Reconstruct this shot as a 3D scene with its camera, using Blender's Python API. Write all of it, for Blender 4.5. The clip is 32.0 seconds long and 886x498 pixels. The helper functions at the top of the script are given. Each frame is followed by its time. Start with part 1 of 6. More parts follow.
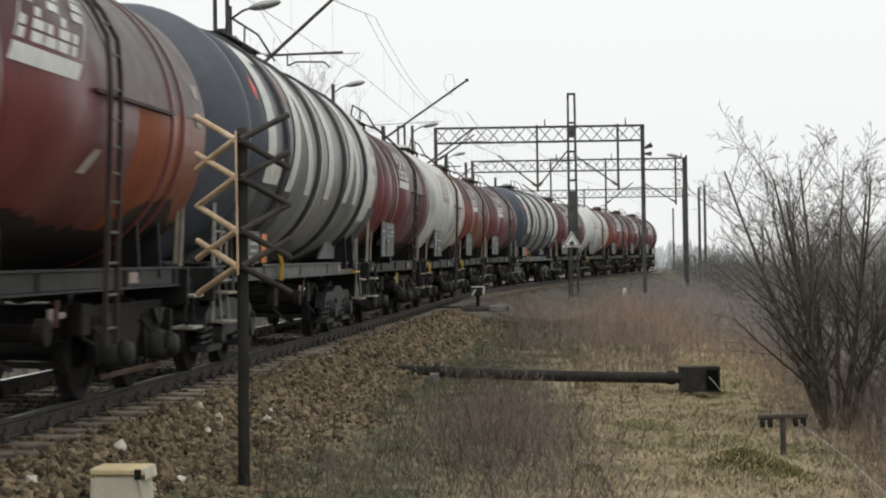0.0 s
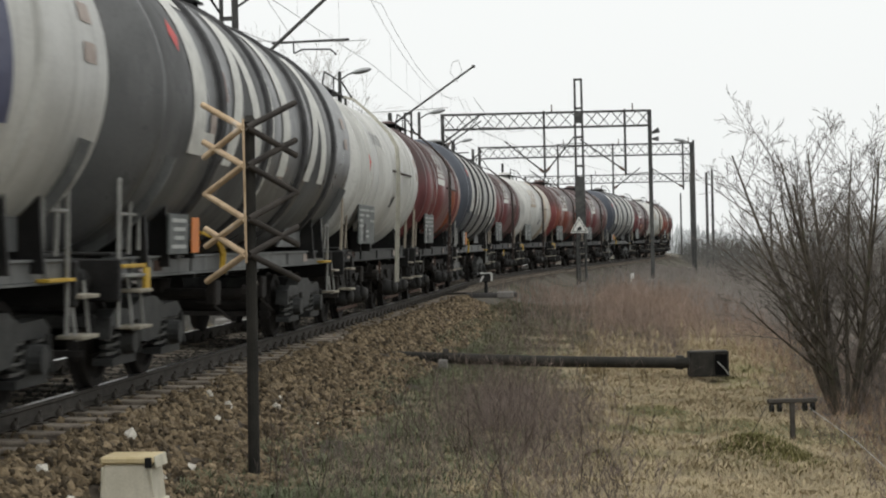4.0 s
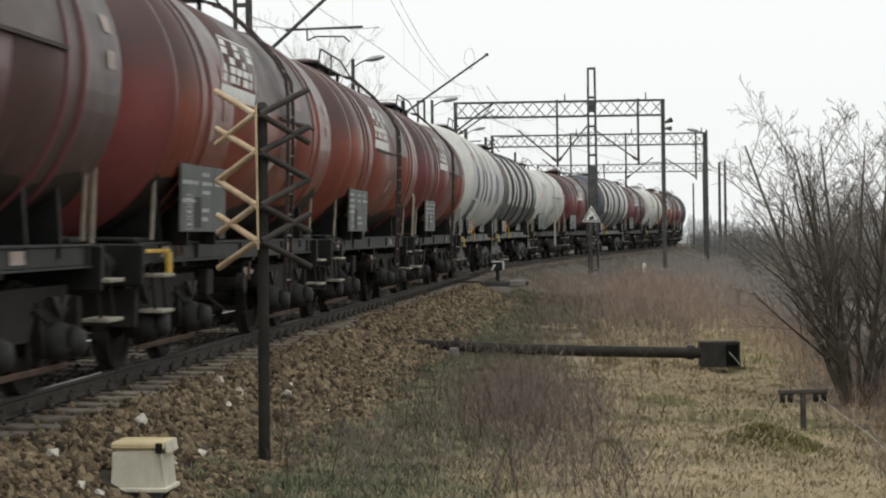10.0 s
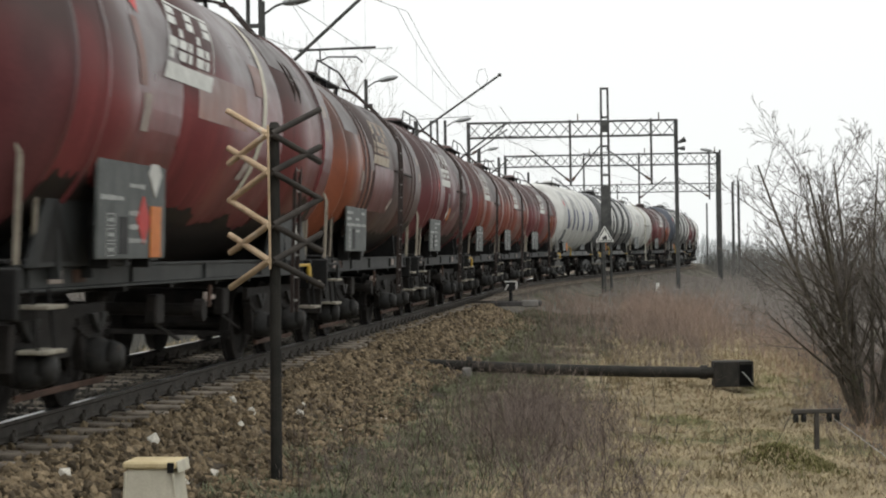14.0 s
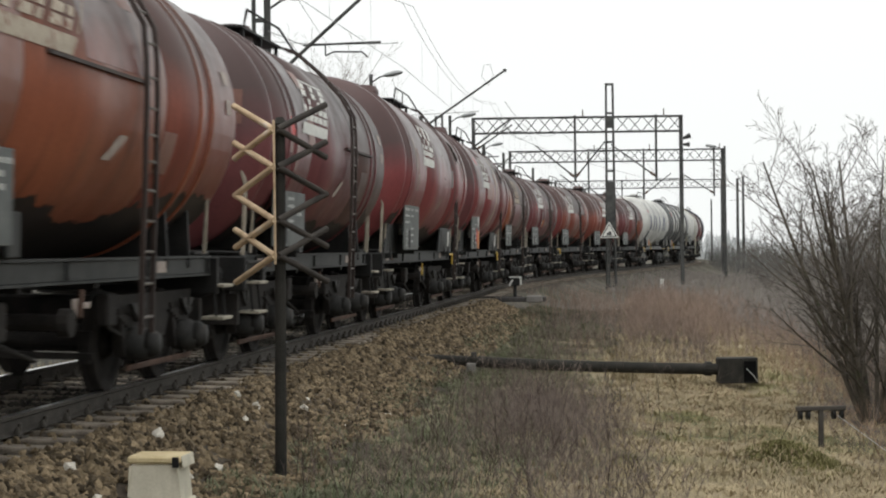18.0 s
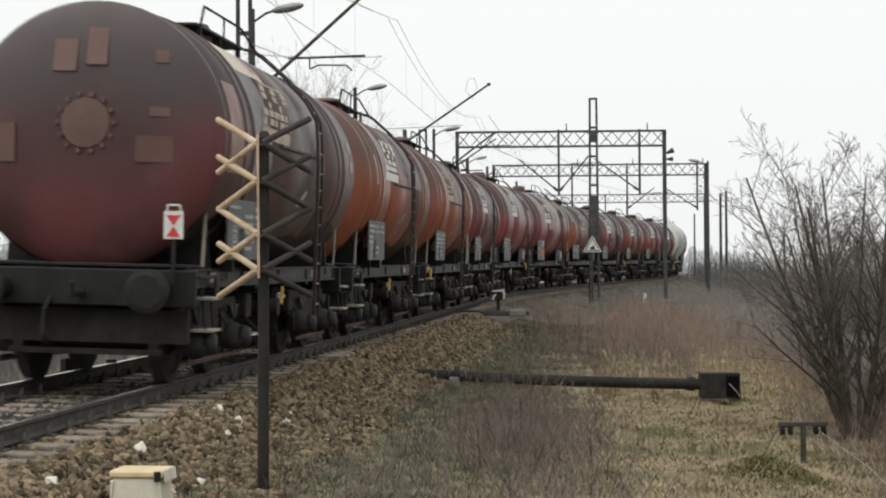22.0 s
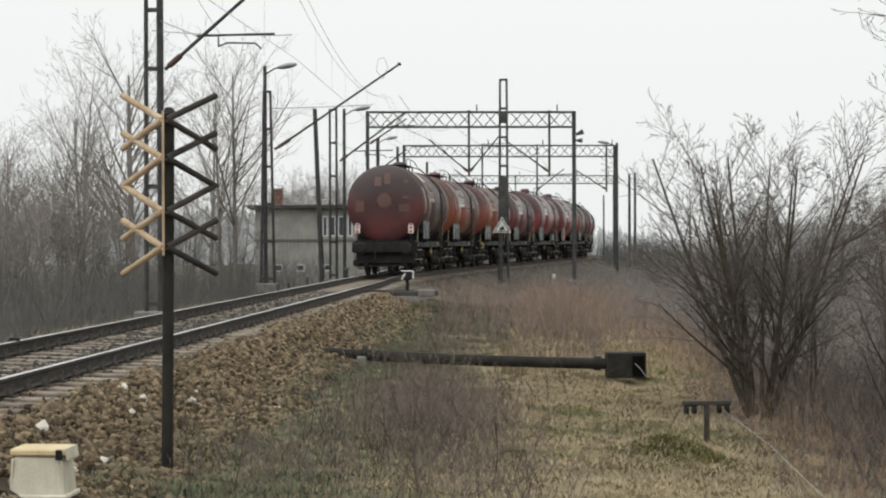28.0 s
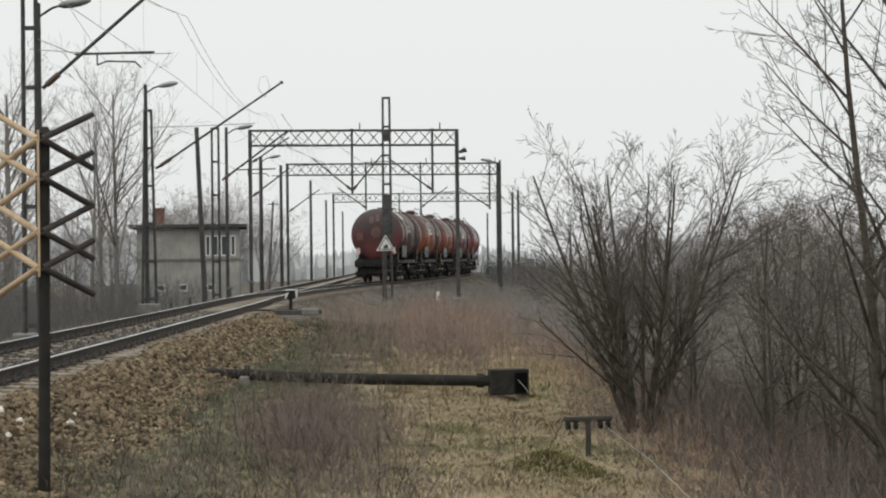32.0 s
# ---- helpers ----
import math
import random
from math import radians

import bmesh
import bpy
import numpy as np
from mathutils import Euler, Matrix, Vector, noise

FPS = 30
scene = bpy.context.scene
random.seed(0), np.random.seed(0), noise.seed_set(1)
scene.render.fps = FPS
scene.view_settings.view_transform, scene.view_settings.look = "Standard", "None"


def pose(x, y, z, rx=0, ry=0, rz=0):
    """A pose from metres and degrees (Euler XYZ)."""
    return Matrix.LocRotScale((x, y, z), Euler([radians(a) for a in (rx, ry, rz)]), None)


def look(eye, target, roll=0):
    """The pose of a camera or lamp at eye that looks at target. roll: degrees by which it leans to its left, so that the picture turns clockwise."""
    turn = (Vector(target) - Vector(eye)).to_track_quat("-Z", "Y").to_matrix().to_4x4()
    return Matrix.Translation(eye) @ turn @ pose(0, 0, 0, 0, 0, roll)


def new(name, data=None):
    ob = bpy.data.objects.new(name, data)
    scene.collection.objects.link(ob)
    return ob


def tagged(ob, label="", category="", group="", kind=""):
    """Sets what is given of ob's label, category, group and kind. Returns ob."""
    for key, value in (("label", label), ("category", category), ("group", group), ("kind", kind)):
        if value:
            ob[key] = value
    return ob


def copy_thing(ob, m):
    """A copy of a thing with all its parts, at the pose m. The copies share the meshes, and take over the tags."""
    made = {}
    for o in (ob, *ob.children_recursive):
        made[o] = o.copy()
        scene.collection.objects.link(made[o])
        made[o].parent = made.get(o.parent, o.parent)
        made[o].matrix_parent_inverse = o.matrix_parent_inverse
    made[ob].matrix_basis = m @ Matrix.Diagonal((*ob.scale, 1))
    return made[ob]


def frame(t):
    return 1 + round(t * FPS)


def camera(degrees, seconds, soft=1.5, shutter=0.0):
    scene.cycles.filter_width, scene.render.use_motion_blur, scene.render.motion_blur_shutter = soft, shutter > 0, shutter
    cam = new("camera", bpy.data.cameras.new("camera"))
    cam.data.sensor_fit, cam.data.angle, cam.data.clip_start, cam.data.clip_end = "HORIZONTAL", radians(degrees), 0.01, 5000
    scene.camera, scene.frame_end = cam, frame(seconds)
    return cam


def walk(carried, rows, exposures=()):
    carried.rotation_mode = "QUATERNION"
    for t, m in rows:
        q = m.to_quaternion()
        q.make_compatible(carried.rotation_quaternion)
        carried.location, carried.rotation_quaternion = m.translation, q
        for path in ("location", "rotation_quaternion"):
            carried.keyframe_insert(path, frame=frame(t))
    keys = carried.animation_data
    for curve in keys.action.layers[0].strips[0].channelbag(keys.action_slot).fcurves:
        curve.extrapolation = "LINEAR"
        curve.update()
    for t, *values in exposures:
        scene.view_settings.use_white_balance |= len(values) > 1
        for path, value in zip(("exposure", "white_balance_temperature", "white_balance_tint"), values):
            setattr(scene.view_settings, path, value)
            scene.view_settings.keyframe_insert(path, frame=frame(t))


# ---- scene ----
cam = camera(28.21, 32.0, soft=2.0, shutter=0.5)
EYE = (0.0, 0.0, 1.25)
# seconds, yaw, pitch, lean in degrees, and a few centimetres of sway across and up: a hand-held camera that turns on the spot
PATH = [
    (0, 0.086, 0.303, 0.92, -0.012, 0.003), (0.5, 0.101, 0.254, 1.09, -0.005, 0.001), (1, 0.300, 0.061, 1.17, -0.009, 0.006), (1.5, 0.419, -0.047, 1.13, -0.013, 0.001),
    (2, 0.575, -0.091, 1.24, -0.010, 0.004), (2.5, 0.673, -0.113, 1.42, -0.008, 0.004), (3, 0.540, -0.157, 1.46, -0.002, 0.002), (3.5, 0.411, -0.199, 1.40, -0.014, 0.002),
    (5.5, 0.268, 0.573, 1.20, -0.020, 0.004), (6, 0.454, 0.738, 1.17, -0.004, 0.005), (6.5, 0.399, 0.655, 1.18, -0.011, 0.004), (7, 0.376, 0.561, 1.14, -0.015, 0.003),
    (7.5, 0.260, 0.530, 1.01, -0.009, 0.007), (8, 0.572, 0.136, 1.26, -0.002, -0.005), (8.5, 0.623, 0.036, 1.27, 0.001, -0.000), (9, 0.767, -0.343, 1.21, -0.002, -0.006),
    (9.5, 0.741, -0.438, 1.03, -0.015, 0.003), (10, 0.725, -0.504, 0.88, -0.015, 0.002), (10.5, 0.741, -0.534, 1.16, -0.009, -0.000), (11, 0.741, -0.318, 1.23, -0.003, 0.000),
    (11.5, 0.805, -0.187, 1.18, -0.008, 0.005), (12, 0.772, 0.033, 1.08, -0.009, 0.000), (12.5, 0.755, -0.042, 0.97, -0.009, -0.003), (13, 0.748, -0.002, 0.96, -0.010, 0.001),
    (13.5, 1.024, 0.087, 1.02, -0.008, 0.001), (14, 1.161, 0.162, 0.94, -0.002, -0.006), (14.5, 1.168, 0.215, 1.02, -0.006, -0.002), (16.5, 1.190, 0.173, 0.92, -0.004, -0.005),
    (17, 1.408, 0.155, 0.84, -0.015, -0.000), (17.5, 1.479, 0.006, 0.80, -0.017, -0.001), (18, 1.297, 0.003, 0.71, -0.011, 0.000), (18.5, 1.302, -0.083, 0.70, -0.008, -0.004),
    (19, 1.469, -0.075, 0.72, -0.015, -0.006), (19.5, 1.411, -0.085, 0.60, -0.018, 0.001), (20, 1.274, 0.006, 0.54, -0.013, -0.001), (20.5, 1.191, 0.216, 0.52, -0.022, 0.002),
    (21, 0.942, 0.276, 0.49, -0.002, 0.002), (21.5, 0.940, 0.354, 0.50, -0.010, 0.006), (22, 0.754, 0.428, 0.47, -0.013, 0.013), (22.5, 0.744, 0.577, 0.53, -0.012, 0.004),
    (23, 0.730, 0.337, 0.54, -0.010, -0.002), (23.5, 0.547, 0.002, 0.60, -0.002, -0.002), (24, 0.333, -0.218, 0.48, 0.008, 0.000), (24.5, 0.052, -0.305, 0.66, 0.014, -0.003),
    (25, -0.323, -0.153, 0.49, 0.009, 0.002), (25.5, -0.491, -0.002, 0.33, 0.007, 0.000), (27.5, -1.606, -0.222, 0.14, 0.015, -0.000), (28, -2.153, -0.225, 0.19, 0.023, -0.004),
    (28.5, -2.771, -0.212, 0.18, 0.038, -0.004), (29, -3.345, 0.041, 0.23, 0.039, -0.005), (29.5, -3.735, 0.260, 0.09, 0.036, 0.001), (30, -4.212, 0.268, 0.18, 0.033, -0.003),
    (30.5, -4.598, 0.207, 0.48, 0.037, 0.006), (31, -4.926, 0.257, 0.60, 0.054, 0.005), (31.5, -5.391, 0.330, 0.63, 0.063, -0.001), (32, -5.897, 0.336, 0.64, 0.063, -0.004),
]
EXPOSURE = [(0.0, 0.24), (3.5, 0.24), (6.0, 0.22), (9.0, 0.24), (12.0, 0.34), (19.0, 0.34), (22.0, 0.26), (24.0, 0.24), (28.0, 0.19), (32.0, 0.07)]
walk(cam, [(t, pose(EYE[0] + sx, EYE[1], EYE[2] + sz, 90 + p, r, y)) for t, y, p, r, sx, sz in PATH], EXPOSURE)

# ---- world and light: a bright overcast sky ----
world = bpy.data.worlds.new("overcast")
scene.world = world
world.use_nodes = True
wn = world.node_tree
wn.nodes.clear()
sky = wn.nodes.new("ShaderNodeTexSky")
sky.sky_type, sky.sun_disc = "NISHITA", False
sky.sun_elevation, sky.sun_rotation = radians(63), radians(-143)
sky.air_density, sky.dust_density = 1.0, 6.0
hue = wn.nodes.new("ShaderNodeHueSaturation")
hue.inputs["Saturation"].default_value = 0.12
mixw = wn.nodes.new("ShaderNodeMix")
mixw.data_type = "RGBA"
mixw.inputs["Factor"].default_value = 0.85
mixw.inputs[7].default_value = (8.9, 9.1, 9.0, 1)
bg = wn.nodes.new("ShaderNodeBackground")
bg.inputs["Strength"].default_value = 0.1
wout = wn.nodes.new("ShaderNodeOutputWorld")
wn.links.new(sky.outputs[0], hue.inputs["Color"])
wn.links.new(hue.outputs[0], mixw.inputs[6])
wn.links.new(mixw.outputs[2], bg.inputs["Color"])
wn.links.new(bg.outputs[0], wout.inputs["Surface"])
sun = new("sun", bpy.data.lights.new("sun", "SUN"))
sun.data.energy, sun.data.angle, sun.data.color = 1.4, radians(80), (1.0, 0.98, 0.95)
sun.matrix_world = look((-12, -16, 40), (0, 0, 0))


# ---- materials ----
def surf(name, dark, light, scale=3.0, rough=0.8, metal=0.0, bump=0.3, fine=40.0, streak=0.0, spot=None, spec=0.3, per_object=0.0, island=0.0):
    """A worn surface: large stains and fine grain, bump, optional vertical streaks and spots of another colour."""
    m = bpy.data.materials.new(name)
    m.use_nodes = True
    nt = m.node_tree
    nd, lk = nt.nodes, nt.links
    b = nd["Principled BSDF"]
    co = nd.new("ShaderNodeTexCoord")
    big = nd.new("ShaderNodeTexNoise")
    big.inputs["Scale"].default_value, big.inputs["Detail"].default_value = scale, 5
    sm = nd.new("ShaderNodeTexNoise")
    sm.inputs["Scale"].default_value, sm.inputs["Detail"].default_value = fine, 3
    for n in (big, sm):
        lk.new(co.outputs["Object"], n.inputs["Vector"])
    add = nd.new("ShaderNodeMath")
    add.operation = "MULTIPLY_ADD"
    lk.new(sm.outputs[0], add.inputs[0])
    add.inputs[1].default_value = 0.45
    lk.new(big.outputs[0], add.inputs[2])
    ramp = nd.new("ShaderNodeValToRGB")
    ramp.color_ramp.elements[0].position, ramp.color_ramp.elements[0].color = 0.5, (*dark, 1)
    ramp.color_ramp.elements[1].position, ramp.color_ramp.elements[1].color = 0.95, (*light, 1)
    lk.new(add.outputs[0], ramp.inputs[0])
    col = ramp.outputs[0]

    def mixc(fac, a, c2):
        mx = nd.new("ShaderNodeMix")
        mx.data_type = "RGBA"
        lk.new(fac, mx.inputs["Factor"])
        lk.new(a, mx.inputs[6])
        mx.inputs[7].default_value = (*c2, 1)
        return mx.outputs[2]

    if streak:
        mp = nd.new("ShaderNodeMapping")
        mp.inputs["Scale"].default_value = (5, 5, 0.5)
        st = nd.new("ShaderNodeTexNoise")
        st.inputs["Scale"].default_value, st.inputs["Detail"].default_value = 1.6, 4
        lk.new(co.outputs["Object"], mp.inputs["Vector"])
        lk.new(mp.outputs[0], st.inputs["Vector"])
        mr = nd.new("ShaderNodeMapRange")
        mr.inputs[1].default_value, mr.inputs[2].default_value, mr.inputs[4].default_value = 0.5, 0.75, streak
        lk.new(st.outputs[0], mr.inputs[0])
        col = mixc(mr.outputs[0], col, tuple(c * 0.35 for c in dark))
    if spot:
        sp = nd.new("ShaderNodeTexNoise")
        sp.inputs["Scale"].default_value, sp.inputs["Detail"].default_value = spot[1], 6
        lk.new(co.outputs["Object"], sp.inputs["Vector"])
        mr = nd.new("ShaderNodeMapRange")
        mr.inputs[1].default_value, mr.inputs[2].default_value, mr.inputs[4].default_value = spot[2], spot[2] + 0.08, 0.85
        lk.new(sp.outputs[0], mr.inputs[0])
        col = mixc(mr.outputs[0], col, spot[0])
    if per_object or island:
        if island:
            rnd = nd.new("ShaderNodeNewGeometry").outputs["Random Per Island"]
        else:
            rnd = nd.new("ShaderNodeObjectInfo").outputs["Random"]
        hs = nd.new("ShaderNodeHueSaturation")
        mr = nd.new("ShaderNodeMapRange")
        k = max(per_object, island)
        mr.inputs[3].default_value, mr.inputs[4].default_value = 1 - k, 1 + k
        lk.new(rnd, mr.inputs[0])
        lk.new(mr.outputs[0], hs.inputs["Value"])
        lk.new(col, hs.inputs["Color"])
        col = hs.outputs[0]
    lk.new(col, b.inputs["Base Color"])
    b.inputs["Roughness"].default_value, b.inputs["Metallic"].default_value = rough, metal
    b.inputs["Specular IOR Level"].default_value = spec
    if bump:
        bp = nd.new("ShaderNodeBump")
        bp.inputs["Strength"].default_value, bp.inputs["Distance"].default_value = bump, 0.01
        lk.new(sm.outputs[0], bp.inputs["Height"])
        lk.new(bp.outputs[0], b.inputs["Normal"])
    return m


M = {}


def tank_paint(name, dark, light, top=None, gloss=0.36):
    """Weathered tank paint: fading, run-down streaks, and grime that has settled on the upper half."""
    m = bpy.data.materials.new(name)
    m.use_nodes = True
    nd, lk = m.node_tree.nodes, m.node_tree.links
    b = nd["Principled BSDF"]
    co = nd.new("ShaderNodeTexCoord").outputs["Object"]
    rnd = nd.new("ShaderNodeObjectInfo").outputs["Random"]
    off = nd.new("ShaderNodeVectorMath")
    off.operation = "SCALE"
    off.inputs[0].default_value = (37.0, 11.0, 5.0)
    lk.new(rnd, off.inputs["Scale"])
    shift = nd.new("ShaderNodeVectorMath")
    lk.new(co, shift.inputs[0])
    lk.new(off.outputs[0], shift.inputs[1])

    def tex(scale, detail, stretch=(1, 1, 1)):
        mp = nd.new("ShaderNodeMapping")
        mp.inputs["Scale"].default_value = stretch
        n = nd.new("ShaderNodeTexNoise")
        n.inputs["Scale"].default_value, n.inputs["Detail"].default_value = scale, detail
        lk.new(shift.outputs[0], mp.inputs["Vector"])
        lk.new(mp.outputs[0], n.inputs["Vector"])
        return n.outputs[0]

    def remap(v, lo, hi, to=1.0):
        r = nd.new("ShaderNodeMapRange")
        r.inputs[1].default_value, r.inputs[2].default_value, r.inputs[4].default_value = lo, hi, to
        lk.new(v, r.inputs[0])
        return r.outputs[0]

    def mix(f, c0, c1):
        x = nd.new("ShaderNodeMix")
        x.data_type = "RGBA"
        lk.new(f, x.inputs["Factor"])
        for k, c in ((6, c0), (7, c1)):
            if isinstance(c, tuple):
                x.inputs[k].default_value = (*c, 1)
            else:
                lk.new(c, x.inputs[k])
        return x.outputs[2]

    fine = tex(24, 4)
    col = mix(remap(tex(0.9, 4), 0.35, 0.65), dark, light)
    col = mix(remap(fine, 0.45, 0.75, 0.30), col, tuple(c * 0.6 for c in dark))
    col = mix(remap(tex(1.5, 4, (4.5, 0.6, 0.45)), 0.52, 0.72, 0.45), col, tuple(c * 0.42 + 0.012 for c in dark))
    col = mix(remap(tex(2.2, 5, (2.5, 0.5, 0.35)), 0.60, 0.70, 0.30), col, tuple(min(0.8, c * 1.35 + 0.02) for c in light))
    if top:
        sep = nd.new("ShaderNodeSeparateXYZ")
        lk.new(co, sep.inputs[0])
        ad = nd.new("ShaderNodeMath")
        ad.operation = "MULTIPLY_ADD"
        lk.new(tex(0.8, 3, (0.6, 1, 1)), ad.inputs[0])
        ad.inputs[1].default_value = 1.1
        lk.new(sep.outputs[2], ad.inputs[2])
        col = mix(remap(ad.outputs[0], 3.30, 3.85, 0.85), col, top)
    lk.new(col, b.inputs["Base Color"])
    r = nd.new("ShaderNodeMapRange")
    r.inputs[3].default_value, r.inputs[4].default_value = gloss - 0.08, gloss + 0.25
    lk.new(tex(3, 4), r.inputs[0])
    lk.new(r.outputs[0], b.inputs["Roughness"])
    b.inputs["Specular IOR Level"].default_value = 0.36
    bp = nd.new("ShaderNodeBump")
    bp.inputs["Strength"].default_value, bp.inputs["Distance"].default_value = 0.12, 0.02
    lk.new(tex(1.6, 2), bp.inputs["Height"])
    lk.new(bp.outputs[0], b.inputs["Normal"])
    M[name] = m


GRIME = (0.060, 0.044, 0.041)
tank_paint("oxide_paint", (0.135, 0.036, 0.036), (0.200, 0.056, 0.051), GRIME, 0.28)
tank_paint("brown_paint", (0.072, 0.045, 0.041), (0.118, 0.066, 0.058), (0.058, 0.045, 0.042), 0.36)
tank_paint("orange_paint", (0.205, 0.062, 0.033), (0.290, 0.092, 0.048), (0.085, 0.055, 0.047), 0.30)
tank_paint("maroon_paint", (0.112, 0.034, 0.038), (0.172, 0.055, 0.056), GRIME, 0.28)
tank_paint("rust_paint", (0.170, 0.048, 0.035), (0.240, 0.074, 0.050), GRIME, 0.28)
tank_paint("crimson_paint", (0.165, 0.038, 0.042), (0.235, 0.058, 0.058), GRIME, 0.26)
tank_paint("sooty_paint", (0.062, 0.026, 0.026), (0.115, 0.036, 0.036), (0.050, 0.041, 0.039), 0.36)
tank_paint("end_patch_paint", (0.105, 0.055, 0.046), (0.145, 0.080, 0.066), None)
tank_paint("white_paint", (0.46, 0.46, 0.435), (0.62, 0.62, 0.59), None)
tank_paint("tan_paint", (0.40, 0.33, 0.25), (0.52, 0.45, 0.36), None)
tank_paint("navy_paint", (0.050, 0.058, 0.075), (0.082, 0.092, 0.112), None, 0.26)
tank_paint("slate_paint", (0.092, 0.094, 0.095), (0.145, 0.148, 0.148), None, 0.24)
tank_paint("grey_paint", (0.19, 0.192, 0.19), (0.28, 0.282, 0.275), None, 0.3)
tank_paint("patch_paint", (0.165, 0.080, 0.062), (0.225, 0.108, 0.082), None)
# near-black for tank bellies: soot, with their shade put into the colour
M["soot_and_shade"] = surf("soot_and_shade", (0.010, 0.0085, 0.008), (0.030, 0.022, 0.020), 2.5, 0.5, 0, 0.2, 30, 0, ((0.055, 0.028, 0.024), 1.6, 0.60))
M["soot_paint"] = surf("soot_paint", (0.028, 0.020, 0.018), (0.055, 0.038, 0.032), 1.5, 0.6, 0, 0.1, 30, 0.3)
M["black_steel"] = surf("black_steel", (0.007, 0.007, 0.007), (0.022, 0.021, 0.020), 4, 0.6, 0.2, 0.2)
M["worn_rung"] = surf("worn_rung", (0.14, 0.13, 0.12), (0.30, 0.29, 0.27), 12, 0.45, 0.5, 0.1, 40, 0.3)
M["grey_steel"] = surf("grey_steel", (0.021, 0.023, 0.023), (0.046, 0.048, 0.047), 3, 0.55, 0.1, 0.15, 40, 0.4)
M["box_dust"] = surf("box_dust", (0.0135, 0.0135, 0.0128), (0.0375, 0.036, 0.0338), 7, 0.7, 0.0, 0.3, 40, 0, ((0.060, 0.042, 0.030), 9, 0.62))
M["bogie_grey"] = surf("bogie_grey", (0.018, 0.019, 0.019), (0.058, 0.059, 0.057), 6, 0.6, 0.1, 0.3, 40, 0.3)
M["spring_steel"] = surf("spring_steel", (0.07, 0.07, 0.066), (0.15, 0.148, 0.14), 9, 0.5, 0.3, 0.1)
M["cradle_grey"] = surf("cradle_grey", (0.10, 0.105, 0.105), (0.19, 0.195, 0.19), 3, 0.6, 0.0, 0.15, 40, 0.5)
M["rust_bar"] = surf("rust_bar", (0.045, 0.027, 0.020), (0.10, 0.058, 0.042), 8, 0.85, 0, 0.3)
M["step_tread"] = surf("step_tread", (0.20, 0.18, 0.145), (0.42, 0.39, 0.32), 9, 0.8, 0, 0.2)
M["tan_mark"] = surf("tan_mark", (0.30, 0.25, 0.19), (0.46, 0.40, 0.32), 12, 0.7, 0, 0.05, 60, 0, ((0.19, 0.07, 0.05), 7, 0.56))
M["axle_dirt"] = surf("axle_dirt", (0.010, 0.009, 0.0085), (0.028, 0.024, 0.021), 6, 0.85, 0.0, 0.4)
M["pale_steel"] = surf("pale_steel", (0.22, 0.22, 0.21), (0.36, 0.36, 0.34), 5, 0.6, 0.2, 0.1)
M["plate_board"] = surf("plate_board", (0.085, 0.093, 0.09), (0.14, 0.15, 0.145), 5, 0.6, 0, 0.1, 40, 0.5)
M["white_mark"] = surf("white_mark", (0.50, 0.50, 0.47), (0.68, 0.68, 0.64), 6, 0.6, 0, 0.05)
M["board_white"] = surf("board_white", (0.34, 0.35, 0.34), (0.50, 0.51, 0.49), 9, 0.7, 0, 0.05)
M["faded_letter"] = surf("faded_letter", (0.30, 0.30, 0.30), (0.42, 0.42, 0.42), 5, 0.6, 0, 0.05)
M["faded_mark"] = surf("faded_mark", (0.30, 0.24, 0.21), (0.44, 0.38, 0.34), 9, 0.6, 0, 0.05)
M["void_black"] = surf("void_black", (0.003, 0.003, 0.003), (0.006, 0.006, 0.006), 4, 0.9, 0, 0, 40, 0, None, 0.05)
M["dark_mark"] = surf("dark_mark", (0.02, 0.02, 0.022), (0.05, 0.05, 0.05), 6, 0.7, 0, 0.05)
M["navy_mark"] = surf("navy_mark", (0.045, 0.050, 0.105), (0.085, 0.092, 0.16), 6, 0.5, 0, 0.05)
M["yellow_rail"] = surf("yellow_rail", (0.36, 0.35, 0.29), (0.50, 0.485, 0.41), 6, 0.6, 0, 0.1)
M["yellow_paint"] = surf("yellow_paint", (0.42, 0.26, 0.03), (0.60, 0.40, 0.06), 6, 0.5, 0, 0.1)
M["placard_orange"] = surf("placard_orange", (0.55, 0.16, 0.03), (0.70, 0.24, 0.06), 6, 0.5, 0, 0.05)
M["rail_tube"] = surf("rail_tube", (0.22, 0.19, 0.15), (0.36, 0.32, 0.26), 8, 0.6, 0, 0.1)
M["red_paint"] = surf("red_paint", (0.45, 0.03, 0.03), (0.60, 0.06, 0.05), 6, 0.5, 0, 0.05)
M["rail_side"] = surf("rail_side", (0.040, 0.035, 0.030), (0.082, 0.074, 0.064), 6, 0.8, 0.2, 0.3)
M["rail_top"] = surf("rail_top", (0.66, 0.66, 0.66), (0.82, 0.82, 0.82), 6, 0.28, 1.0, 0.03)
M["sleeper_wood"] = surf("sleeper_wood", (0.101, 0.084, 0.0672), (0.302, 0.26, 0.21), 6, 0.9, 0, 0.5, 60, 0, None, 0.2, 0.25)
M["stone"] = surf("stone", (0.0751, 0.0564, 0.0345), (0.197, 0.152, 0.0963), 9, 0.9, 0, 0.5, 60, 0, None, 0.2, 0, 0.75)
M["stone_single"] = surf("stone_single", (0.103, 0.0797, 0.0527), (0.237, 0.189, 0.129), 9, 0.9, 0, 0.5, 60, 0, None, 0.2, 0.5)
